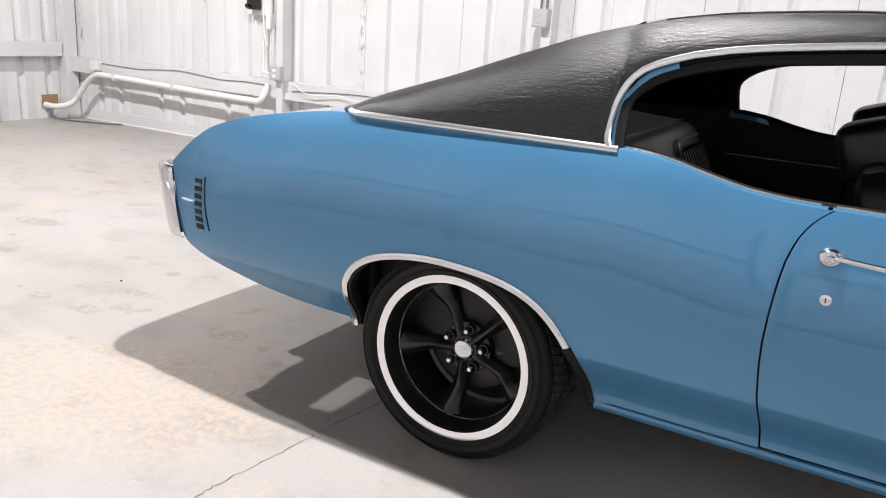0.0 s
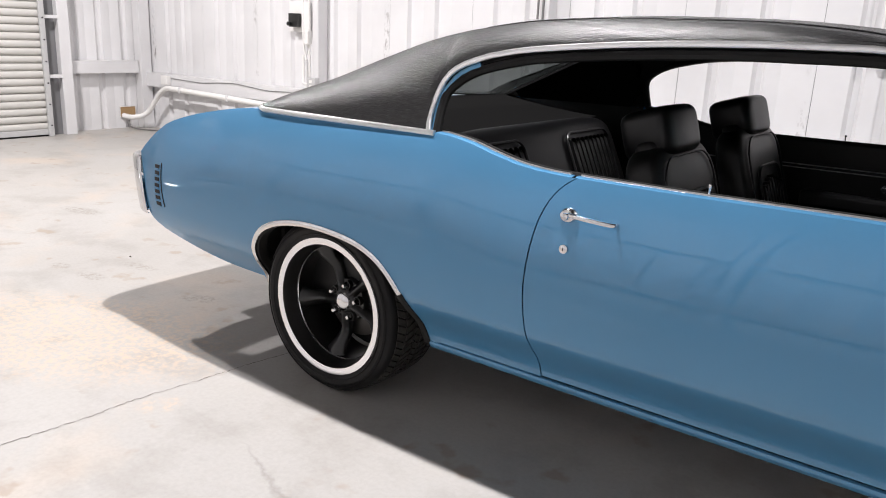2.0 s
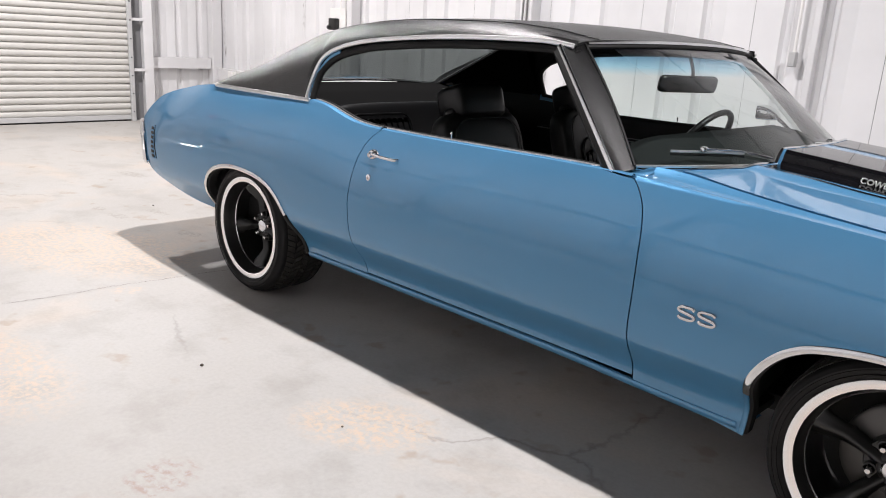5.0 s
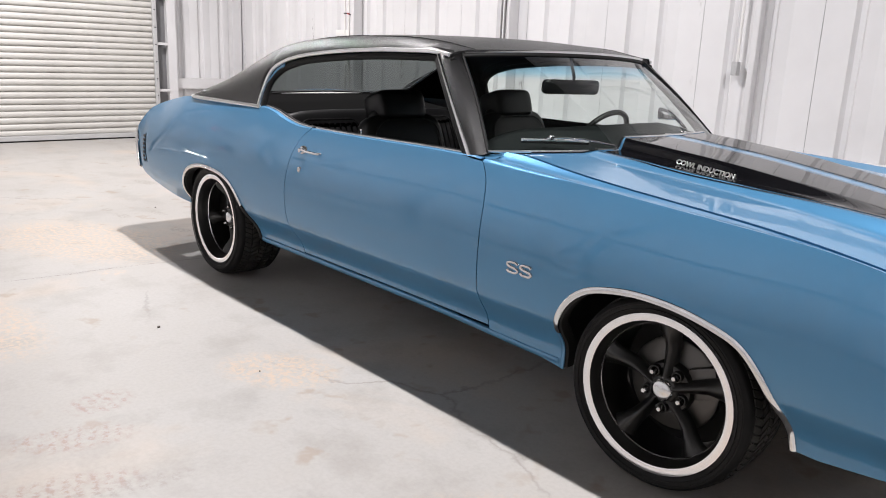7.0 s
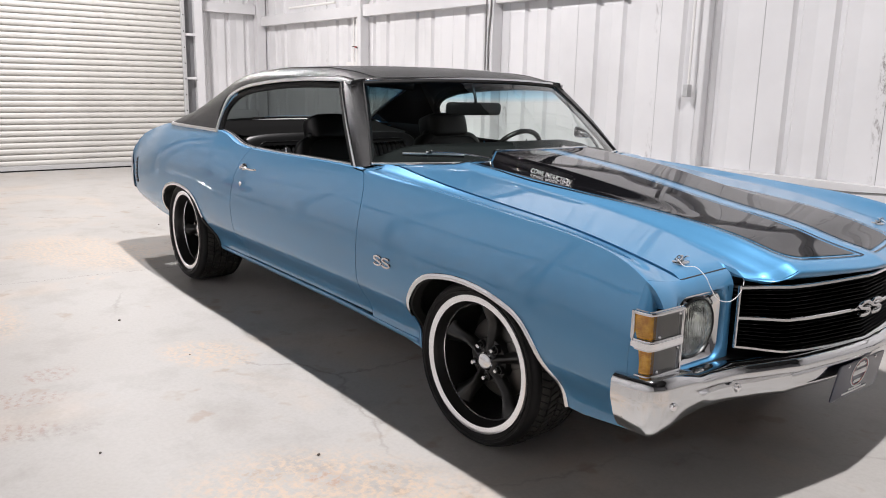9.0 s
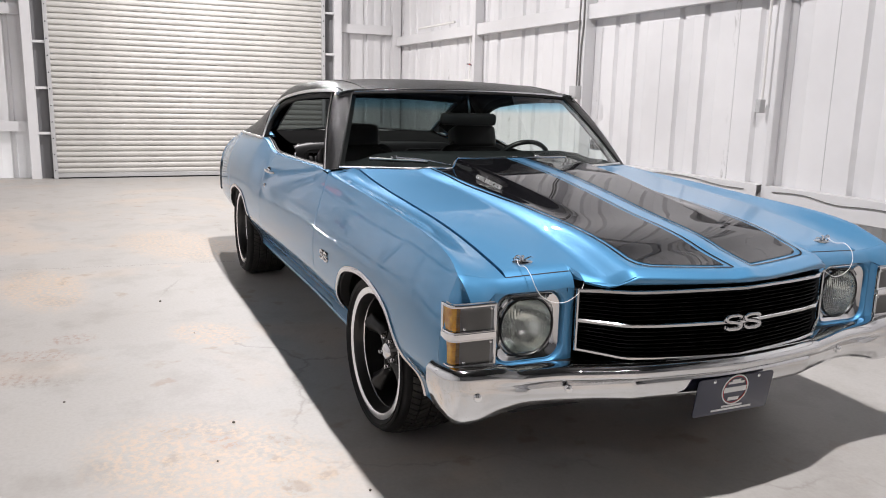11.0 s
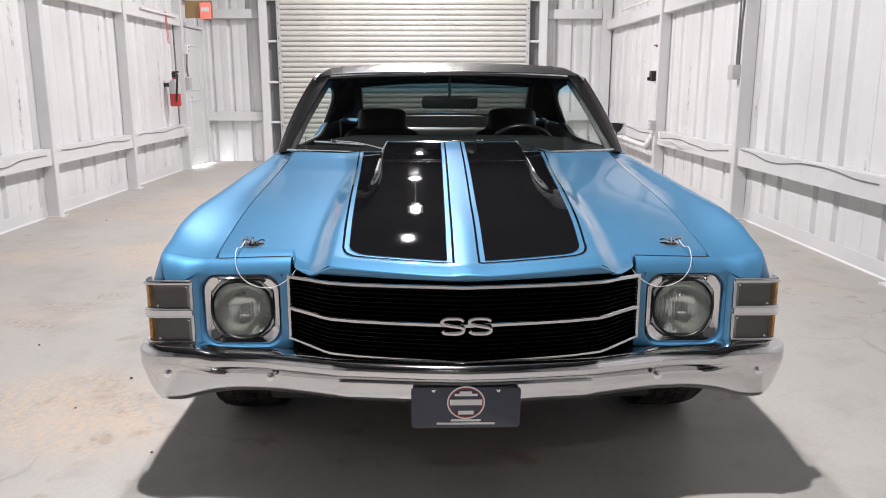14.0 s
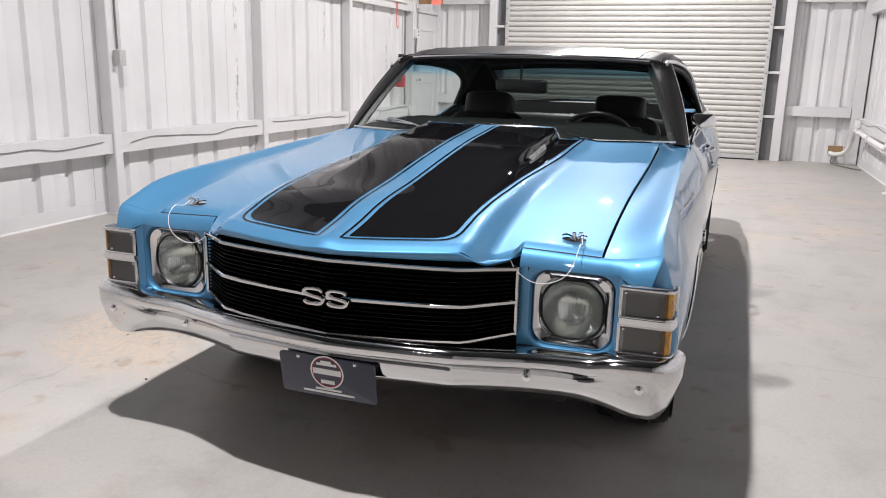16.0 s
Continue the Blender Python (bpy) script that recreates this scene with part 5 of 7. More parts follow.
# bonnet pins with their lanyards
for s, _ in SIDES:
    x, y = 2.066, s * 0.633
    z = hood_z(x, y)
    m = pose(x, y, z, 0, 6, 0)
    plate_bm = bmesh.new()
    n = 24
    ov = lambda a, b, h: [m @ Vector((b * math.sin(2 * math.pi * k / n), a * math.cos(2 * math.pi * k / n), h)) for k in range(n)]
    loops(plate_bm, [ov(0.034, 0.021, -0.001), ov(0.034, 0.021, 0.003), ov(0.030, 0.018, 0.0045), ov(0.012, 0.009, 0.006), ov(0.011, 0.008, 0.005)], cap_b=True)
    pin = part("bonnet_pin", plate_bm, CHROME, hood, "chrome bonnet pin with scuff plate")
    part("pin_post", tube([m @ Vector((0, 0, 0)), m @ Vector((0, 0, 0.022))], 0.0055, 10), CHROME, pin)
    clip = [m @ Vector((0.0, -0.034 + 0.07 * t, 0.012 + 0.004 * math.sin(t * 9))) for t in lin(0, 1, 14)]
    part("clip", tube(clip, 0.0022, 6), CHROME, pin)
    ring = [m @ Vector((0.004, -0.02 * s * -1 + 0.011 * math.cos(a), 0.014 + 0.011 * math.sin(a))) for a in lin(0, 2 * math.pi, 16)[:-1]]
    part("clip_ring", tube(ring, 0.0018, 6, True), CHROME, pin)
    hang = ((2.07, 0.655, z + 0.014), (2.10, 0.662, hood_z(2.10, 0.66) + 0.008), (2.14, 0.664, 0.772), (2.172, 0.662, 0.752), (2.188, 0.655, 0.722), (2.194, 0.635, 0.692), (2.197, 0.60, 0.673),
            (2.199, 0.56, 0.669), (2.199, 0.525, 0.682), (2.195, 0.50, 0.702), (2.185, 0.484, 0.722), (2.16, 0.478, 0.735))
    cable = catmull([(a, s * b, c) for a, b, c in hang], 7)
    part("lanyard", tube(cable, 0.001, 6), WHITE, pin, "thin white coated cable")

# raised lettering on both sides of the scoop
for s, _ in SIDES:
    x0 = 1.19
    y0 = 0.311
    zc = hood_z(x0, y0)
    slope = math.degrees(math.atan2(hood_z(1.3, 0.31) - hood_z(1.02, 0.31), 0.28))
    tilt = math.degrees(math.atan2(hood_z(x0, 0.298) - hood_z(x0, 0.314), 0.016))
    m = pose(x0, s * y0, zc, 0, -slope if s < 0 else slope, 0 if s < 0 else 180) @ pose(0, 0, 0, tilt, 0, 0)
    lettering("COWL INDUCTION", 0.026, 0.002, m @ pose(0, 0, 0.004), BRIGHT, "scoop_lettering", hood, "raised chrome lettering")

# ---- wheels ----
def wheel(x, s, radius, width, hub_y, dish, turn, steer=0):
    """Five-spoke black wheel with a polished lip; s is the side, hub_y the cap's half width."""
    face = hub_y + dish                      # half width of the rim's lip
    def at(y):
        return s * y
    m = pose(x, s * 0.8, radius, 0, 0, steer) @ pose(0, -s * 0.8, 0) @ (Matrix.Identity(4) if s < 0 else Matrix.Diagonal((1, -1, 1, 1)))
    # local: outside towards -y
    lip = 0.2465
    pin = 0.012 + 0.6 * dish                 # depth of the spokes' outer ends
    barrel = [(lip + 0.004, -face + 0.02), (lip + 0.006, -face + 0.004), (lip + 0.003, -face), (lip - 0.008, -face - 0.001), (lip - 0.020, -face + 0.003)]
    root = part("wheel", lathe(barrel, 72, m=m), POLISHED, car, "black five-spoke wheel with a polished lip and low tyre")
    inner = [(lip - 0.020, -face + 0.003), (lip - 0.0235, -face + 0.009), (lip - 0.030, -face + 0.6 * pin), (0.211, -face + pin), (0.209, -face + pin + 0.003)]
    part("rim_dish", lathe(inner, 72, m=m), SATIN, root, "gloss black dish")
    part("pin_line", lathe([(0.2105, -face + pin), (0.209, -face + pin - 0.002), (0.2072, -face + pin + 0.001), (0.209, -face + pin + 0.005)], 72, m=m), POLISHED, root, "thin bright line")
    part("rim_barrel", lathe([(0.2085, -face + pin + 0.004), (0.207, -face + pin + 0.035), (0.211, -face + 0.17), (0.215, -face + 0.22)], 72, m=m), SATIN, root)
    # tyre
    R, c = radius, -face + width / 2 - 0.007
    w = width / 2
    prof = [(lip + 0.002, c - w + 0.02), (lip + 0.010, c - w + 0.006), (lip + 0.022, c - w + 0.001), (lip + 0.036, c - w), (R - 0.034, c - w + 0.004), (R - 0.018, c - w + 0.011), (R - 0.010, c - w + 0.021), (R - 0.009, c - w + 0.033), (R - 0.009, c - w + 0.05)]
    prof += [(R - 0.009, c + w - 0.05), (R - 0.004, c + w - 0.03), (R - 0.018, c + w - 0.011), (lip + 0.03, c + w), (lip, c + w - 0.02)]
    tyre = part("tyre", lathe(prof, 96, m=m), TYRE, root, "black low-profile tyre")
    # tread: long grooves are gaps between ribs, with cross sipes as blocks
    bm = bmesh.new()
    n = 72
    ribs = ((-0.092, -0.062), (-0.055, -0.02), (-0.013, 0.013), (0.02, 0.055), (0.062, 0.092))
    for k in range(n):
        for j, (a, b) in enumerate(ribs):
            a0, a1 = 2 * math.pi * (k + 0.09) / n, 2 * math.pi * (k + 0.86) / n
            skew = 0.025 * (1 if j % 2 else -1)
            k0 = width / 0.25
            drop_a = 0.006 if j == 0 else 0.0
            drop_b = 0.006 if j == 4 else 0.0
            q = []
            for rr in (R - 0.012, R):
                for yy, dr, sk in ((a, drop_a, -skew), (b, drop_b, skew)):
                    for ang in (a0, a1):
                        r2 = rr - (dr if rr == R else 0)
                        q.append(bm.verts.new(m @ Vector((r2 * math.cos(ang + sk), c + yy * k0, r2 * math.sin(ang + sk)))))
            for f in ((4, 5, 7, 6), (0, 1, 5, 4), (2, 6, 7, 3), (0, 4, 6, 2), (1, 3, 7, 5)):
                bm.faces.new([q[i] for i in f])
    bmesh.ops.recalc_face_normals(bm, faces=bm.faces)
    part("tread", bm, TREAD, tyre, sharp=20)
    # sidewall rings
    for r in (lip + 0.018, R - 0.03):
        part("sidewall_rib", lathe([(r - 0.002, c - w + 0.002), (r, c - w - 0.0015), (r + 0.002, c - w + 0.002)], 72, m=m), TYRE, tyre)
    # spokes
    hub = -hub_y + 0.012
    first = None
    for k in range(5):
        ang = turn + 72 * k
        rot = m @ Matrix.Translation((0, 0, 0)) @ Matrix.Rotation(radians(ang), 4, "Y")
        bm = bmesh.new()
        rings = []
        tip = -face + pin + 0.004
        for r, wd, y, th in ((0.026, 0.022, hub - 0.004, 0.030), (0.045, 0.0195, hub - 0.002, 0.032), (0.07, 0.0185, hub + 0.004, 0.034), (0.10, 0.020, hub + 0.010, 0.034), (0.13, 0.023, hub + 0.012, 0.032), (0.16, 0.0275, hub * 0.5 + tip * 0.5 + 0.008, 0.03), (0.185, 0.034, tip + 0.004, 0.03), (0.2075, 0.046, tip, 0.03)):
            rings.append([rot @ Vector((a, y + b, r)) for a, b in ((-wd, th), (-wd, 0.016), (-wd * 0.72, 0.010), (-wd * 0.42, 0.001), (-wd * 0.2, -0.004), (0, -0.006), (wd * 0.2, -0.004), (wd * 0.42, 0.001), (wd * 0.72, 0.010), (wd, 0.016), (wd, th))])
        loops(bm, rings, cap_a=True, cap_b=True)
        bmesh.ops.recalc_face_normals(bm, faces=bm.faces)
        part("spoke", bm, SATIN, root, sharp=60)
    part("hub", lathe([(0.0001, hub - 0.006), (0.036, hub - 0.006), (0.044, hub - 0.001), (0.05, hub + 0.014), (0.078, hub + 0.018), (0.082, hub + 0.026), (0.082, hub + 0.05), (0.0001, hub + 0.05)], 40, m=m), SATIN, root, "black wheel centre")
    cap = part("centre_cap", lathe([(0.0001, -hub_y - 0.012), (0.015, -hub_y - 0.011), (0.027, -hub_y - 0.007), (0.0345, -hub_y), (0.0365, -hub_y + 0.008), (0.0365, hub)], 32, m=m), CHROME, root, "chrome centre cap")
    for k in range(5):
        a = radians(turn + 36 + 72 * k)
        c2 = m @ Matrix.Translation((0.0615 * math.sin(a), hub + 0.004, 0.0615 * math.cos(a)))
        part("lug_seat", lathe([(0.0135, -0.003), (0.0165, -0.002), (0.0175, 0.004), (0.0175, 0.02)], 16, m=c2), SATIN, root)
        part("lug_nut", lathe([(0.0001, -0.022), (0.007, -0.021), (0.0105, -0.014), (0.012, 0.0), (0.012, 0.006)], 6, m=c2), CHROME, root, "chrome lug nut")
    # brake drum and backing
    part("brake_disc", lathe([(0.0001, hub + 0.06), (0.14, hub + 0.06), (0.148, hub + 0.066), (0.148, hub + 0.085), (0.0001, hub + 0.085)], 40, m=m), BRAKE, root, "bare iron brake disc")
    part("caliper", box(-0.05, 0.05, hub + 0.04, hub + 0.1, 0.07, 0.16, 0.012, 2, m=m @ Matrix.Rotation(radians(70), 4, "Y")), BRAKE, root)
    part("wheel_back", lathe([(0.0001, hub + 0.14), (0.21, hub + 0.14)], 40, m=m), DARK, root)
    return root


for s, _ in SIDES:
    wheel(-AXLE, s, 0.322, 0.285, 0.848, 0.084, -28)
    wheel(AXLE + 0.014, s, 0.307, 0.265, 0.852, 0.050, 0, 3.5)
# axles that carry the body
part("rear_axle", tube([(-AXLE, -0.8, 0.322), (-AXLE, 0.8, 0.322)], 0.045, 12), DARK, car)
part("front_axle", tube([(AXLE + 0.012, -0.8, 0.303), (AXLE + 0.012, 0.8, 0.303)], 0.035, 12), DARK, car)

# ---- windscreen, pillars and bright trim ----
def screen(u, v):
    """u from base to header, v across."""
    a = abs(v) ** 2.2
    bx, by, bz = 0.845 - 0.268 * a, 0.79 * v, 0.935 - 0.008 * a
    tx, ty, tz = 0.312 - 0.077 * a, 0.622 * v, 1.289 - 0.017 * a
    bow = 0.012 * math.sin(math.pi * u)
    return Vector((bx + (tx - bx) * u + bow, by + (ty - by) * u, bz + (tz - bz) * u + bow * 0.6))


glass = part("windscreen", grid(screen, lin(0, 1, 16), lin(-1, 1, 30)), SCREEN, car, "clear windscreen with a blue tint band along its top", sharp=0)
glass.visible_shadow = False
bpy.data.objects["rear_window"].visible_shadow = False
line = [screen(1, v) + Vector((-0.002, 0, 0.008)) for v in lin(-0.985, 0.985, 40)]
part("header_moulding", sweep(line, rounded(0.022, 0.013, 0.004, 3)), CHROME, car, "chrome moulding above the windscreen")
part("header_seal", tube([screen(0.985, v) + Vector((0.002, 0, 0)) for v in lin(-1, 1, 40)], 0.008, 6), TRIM, car)


def edges(t, s):
    e = Vector((0.577 - 0.342 * t, s * (0.792 - 0.168 * t), 0.926 + 0.347 * t))
    d = Vector((0.545 - 0.355 * t, s * (0.842 - 0.139 * t - 0.012 * math.sin(math.pi * t) * -1), 0.914 + 0.366 * t))
    bow = 0.010 * math.sin(math.pi * t)
    return e + Vector((bow, 0, bow * 0.6)), d + Vector((bow * 0.6, 0, bow * 0.6))


for s, _ in SIDES:
    rings = []
    for t in lin(-0.02, 1.0, 14) + [1.05, 1.1]:
        e, d = edges(t, s)
        e.z, d.z = min(e.z, 1.278), min(d.z, 1.272)
        n = Vector((0.45, s * 0.85, 0.2)).normalized()
        inn = Vector((-0.35, -s * 0.9, -0.1)).normalized()
        m1, m2 = e.lerp(d, 0.25), e.lerp(d, 0.75)
        rings.append([e - n * 0.002, e + n * 0.004, m1 + n * 0.010, e.lerp(d, 0.5) + n * 0.012, m2 + n * 0.010, d + n * 0.003, d + inn * 0.03, e.lerp(d, 0.3) + inn * 0.05, e + inn * 0.03])
    bm = bmesh.new()
    loops(bm, rings, cap_a=True, cap_b=True)
    bmesh.ops.recalc_face_normals(bm, faces=bm.faces)
    pillar = part("windscreen_pillar", bm, VINYL, car, "vinyl-covered windscreen pillar", sharp=40)
    n = Vector((-0.12, s * 0.97, 0.2)).normalized()
    dl = [edges(t, s)[1] + n * 0.002 + Vector((-0.008, 0, -0.002)) for t in lin(-0.01, 0.965, 12)]
    part("pillar_moulding", strip(dl, [n] * len(dl), 0.018, 0.006), CHROME, pillar, "chrome pillar strip")
    dl = [edges(t, s)[1] + Vector((-0.024, -s * 0.010, -0.010)) for t in lin(-0.01, 0.93, 12)]
    part("pillar_seal", tube(dl, 0.019, 8), TRIM, pillar, "black rubber seal")
    el = [edges(t, s)[0] + Vector((0.004, 0, 0.004)) for t in lin(0.0, 1.0, 12)]
    part("screen_side_moulding", sweep(el, rounded(0.008, 0.006, 0.002, 2)), TRIM, pillar, "black windscreen seal")
    # drip rail from the header over the side window and down to the belt
    xs = lin(0.242, -0.82, 34) + [-0.9, -0.95, -0.985, -1.015, -1.035, -1.05, -1.06, -1.068, -1.074]
    pts = []
    for x in xs:
        y, z = roof_low(x)
        pts.append(Vector((x, s * (y + 0.003), z)))
    pts += [Vector((-1.071, s * 0.826, 1.0)), Vector((-1.062, s * 0.838, 0.978))]
    nr = [Vector((0, s * 0.96, 0.28)).normalized()] * len(pts)
    part("drip_moulding", strip(pts, nr, 0.017, 0.008), BRIGHT, roof, "chrome drip moulding")
    body_pts = [p + Vector((0.016 if p.z < 1.2 else 0.006, -s * 0.006, -0.012 if p.z > 1.12 else -0.004)) for p in pts]
    rear = [p for p in body_pts if p.x < -0.9]
    part("window_reveal", strip(rear, nr[:len(rear)], 0.016, 0.004), BLUE, roof, "blue painted window reveal")
    lining = [p + Vector((0.004 if p.z < 1.2 else 0.0, -s * 0.015, -0.006)) for p in pts]
    part("opening_lining", strip(lining, [-q for q in nr], 0.05, 0.002), TRIM, roof, "black window frame lining")
    seal = [p + Vector((0.022 if p.z < 1.2 else 0.012, -s * 0.014, -0.026 if p.z > 1.12 else -0.006)) for p in pts]
    part("window_seal", tube(catmull(seal[::3] + [seal[-1]], 3), 0.015, 8), TRIM, roof, "black rubber window seal")
    # chrome line at the foot of the roof covering
    xs = lin(-1.905, -1.035, 30)
    base = []
    for x in xs:
        y = BASE_Y(max(x, -1.93)) if x < -1.075 else 0.838
        base.append(Vector((x, s * (y + 0.002 - 0.03 * smooth(-1.86, -1.91, x)), 0.9715 + 0.006 * smooth(-1.84, -1.91, x))))
    nb = [Vector((0, s * 0.8, 0.6)).normalized()] * len(base)
    part("sail_moulding", strip(base, nb, 0.018, 0.009), BRIGHT, roof, "chrome moulding along the vinyl edge")
    tip = [base[0] + Vector((-0.012, -s * k * 0.6, 0.002 + 0.002 * k)) for k in lin(0, 0.3, 10)]
    part("deck_moulding", tube([base[0]] + tip, 0.006, 6), CHROME, roof)
    # belt: inner edge of the door top, with a bright line
    def belt(u, v, s=s):
        y = flank(u, ZT(u))
        dy, dz = [(0.0, 0.0), (0.008, 0.003), (0.02, 0.004), (0.026, -0.002), (0.028, -0.03)][v]
        return Vector((u, s * (y - dy), ZT(u) + dz))
    part("door_top", grid(belt, lin(-0.53, 0.611, 24), range(5), s > 0), BLUE, panels["door", s])
    part("quarter_top", grid(belt, lin(-1.06, -0.54, 20), range(5), s > 0), BLUE, panels["quarter", s])
    bl = [Vector((x, s * (flank(x, ZT(x)) - 0.028), ZT(x) + 0.002)) for x in lin(-1.03, 0.55, 50)]
    part("belt_moulding", tube([p for p in bl if p.x > -0.53], 0.006, 6), BRIGHT, panels["door", s], "thin bright belt strip")
    part("belt_seal", tube([p + Vector((0, -s * 0.012, -0.002)) for p in bl], 0.010, 6), TRIM, panels["door", s])
    part("quarter_belt_moulding", tube([p for p in bl if p.x < -0.53], 0.0055, 6), BRIGHT, panels["quarter", s])
    # door handle, lock and lock knob
    y = flank(-0.5, 0.81)
    hm = pose(-0.513, s * y, 0.812, 0, 0, 0 if s < 0 else 180)
    flipx = 1 if s < 0 else -1
    handle = part("door_handle", lathe([(0.0001, -0.012), (0.018, -0.011), (0.0225, -0.006), (0.024, 0.004)], 20, m=hm @ Matrix.Diagonal((1.15, 1, 0.9, 1))), CHROME, panels["door", s], "chrome push-button door handle")
    part("push_button", lathe([(0.0001, -0.026), (0.009, -0.0255), (0.0105, -0.022), (0.0105, -0.008)], 16, m=hm), CHROME, handle)
    hp = catmull([(0.004, -0.014, 0.005), (0.02, -0.028, 0.007), (0.05, -0.034, 0.006), (0.11, -0.030, 0.002), (0.138, -0.018, -0.001), (0.145, 0.0, -0.002)], 5)
    hp = [hm @ Vector((p.x * flipx, p.y, p.z)) for p in hp]
    part("handle_bar", sweep(hp, rounded(0.008, 0.012, 0.0035, 3)), CHROME, handle)
    lm = pose(-0.504, s * flank(-0.504, 0.725), 0.725, 0, 0, 0 if s < 0 else 180)
    part("door_lock", lathe([(0.0001, -0.006), (0.009, -0.006), (0.0125, -0.004), (0.0135, 0.003)], 20, m=lm), CHROME, panels["door", s], "round chrome door lock")
    part("lock_slot", box(-0.0012, 0.0012, -0.0068, -0.005, -0.005, 0.005, m=lm), DARK, panels["door", s])
    kx = -0.17
    part("lock_knob", lathe([(0.0001, -0.038), (0.0045, -0.037), (0.0055, -0.031), (0.003, -0.026), (0.0028, 0.0)], 10, m=pose(kx, s * 0.825, ZT(kx) - 0.004, -90, 0, 0)), CHROME, panels["door", s], "chrome lock knob")
    # side louvres at the tail
    for k in range(7):
        z = 0.686 - 0.0255 * k
        x = -2.429 + 0.003 * k
        bm = bmesh.new()
        pr = [(x - 0.020, 0.007), (x + 0.015, 0.007), (x + 0.017, -0.007), (x - 0.018, -0.007)]
        rings = [[Vector((px, s * (flank(px, z + dz) + d), z + dz)) for px, dz in pr] for d in (-0.004, 0.0025)]
        loops(bm, rings, cap_b=True)
        bmesh.ops.recalc_face_normals(bm, faces=bm.faces)
        part("louvre_slot", bm, DARK, panels["quarter", s], "dark louvre slot")
        ln = [Vector((px, s * (flank(px, z - 0.0095) + 0.002), z - 0.0095)) for px in lin(x - 0.018, x + 0.015, 3)]
        part("louvre_fin", tube(ln, 0.0026, 5), BLUE, panels["quarter", s])
    ln = [on_side(-2.399 + 0.032 * k ** 1.3, 0.704 - 0.18 * k, s, 0.001) for k in lin(0, 1, 8)]
    part("louvre_edge", tube(ln, 0.0025, 5), DARK, panels["quarter", s])

# cowl, wipers
def cowl(u, v):
    return Vector((0.50 + 0.40 * u - 0.2 * (v / 0.78) ** 2 * u, v, 0.925 - 0.012 * u))


part("cowl", grid(cowl, lin(0, 1, 4), lin(-0.60, 0.60, 12)), DASHPAD, car, "black cowl panel")
for s, _ in SIDES:
    part("cowl_end", grid(cowl, lin(0, 1, 4), [s * v for v in lin(0.60, 0.735, 6)], s < 0), BLUE, car)
    def corner_fill(u, f, s=s):
        return Vector((0.545 + 0.09 * u, s * wing_in(f)(0.63), wing_z(f, 0.006)(0.63) - 0.003))
    part("wing_corner", grid(corner_fill, lin(0, 1, 3), lin(0.1, 1.15, 8), s > 0), BLUE, panels["wing", s])
line = [screen(0, v) + Vector((0.006, 0, 0.002)) for v in lin(-1, 1, 40)]
part("screen_base_moulding", sweep(line, rounded(0.012, 0.008, 0.003, 2)), BRIGHT, car, "bright moulding below the windscreen")


def wiper(a, b, c):
    """Blade from a to b, arm from b's middle to the pivot c."""
    a, b, c = Vector(a), Vector(b), Vector(c)
    root = part("wiper", sweep([a, a.lerp(b, 0.5), b], rounded(0.005, 0.008, 0.002, 2)), BRIGHT, car, "bright metal windscreen wiper")
    part("wiper_rubber", sweep([a - Vector((0, 0, 0.009)), b - Vector((0, 0, 0.009))], rounded(0.004, 0.008, 0.001, 1)), TRIM, root, "black rubber blade")
    mid = a.lerp(b, 0.42) + Vector((0.004, 0, 0.01))
    part("wiper_arm", sweep(catmull([mid, mid.lerp(c, 0.5) + Vector((0, 0, 0.008)), c], 4), rounded(0.011, 0.006, 0.002, 2)), CHROME, root, "bright arm")
    part("wiper_yoke", box(mid.x - 0.009, mid.x + 0.009, mid.y - 0.014, mid.y + 0.014, mid.z - 0.009, mid.z + 0.007, 0.003, 1), CHROME, root)
    return root


wiper((0.620, -0.655, 0.972), (0.745, -0.41, 0.966), (0.80, -0.315, 0.952))
wiper((0.815, 0.0, 0.985), (0.815, 0.30, 0.972), (0.815, 0.44, 0.945))

# driver's door mirror
sq = rounded(0.11, 0.066, 0.018, 4)
rings = []
for k, d in ((0.90, 0.004), (0.94, -0.001), (1.0, 0.0), (1.0, 0.008), (0.95, 0.03), (0.83, 0.055), (0.64, 0.078), (0.42, 0.094), (0.18, 0.103)):
    rings.append([Vector((0.226 + d, 0.888 + p[0] * k - 0.18 * d, 1.008 + p[1] * k - 1.6 * d * d)) for p in sq])
bm = bmesh.new()
loops(bm, rings, cap_a=True, cap_b=True)
bmesh.ops.recalc_face_normals(bm, faces=bm.faces)
dm = part("door_mirror", bm, CHROME, panels["door", 1], "chrome door mirror", sharp=50)
part("mirror_stalk", sweep(catmull([(0.405, 0.850, 0.915), (0.392, 0.852, 0.938), (0.362, 0.858, 0.962), (0.322, 0.866, 0.988)], 4), rounded(0.013, 0.018, 0.005, 3)), CHROME, dm)
part("mirror_foot", box(0.375, 0.44, 0.835, 0.866, 0.905, 0.921, 0.007, 2), CHROME, dm)

# ---- interior ----
def pad(name, rings, mat, parent, label="", sharp=40):
    bm = bmesh.new()
    loops(bm, rings, cap_a=True, cap_b=True)
    bmesh.ops.recalc_face_normals(bm, faces=bm.faces)
    return part(name, bm, mat, parent, label, sharp)


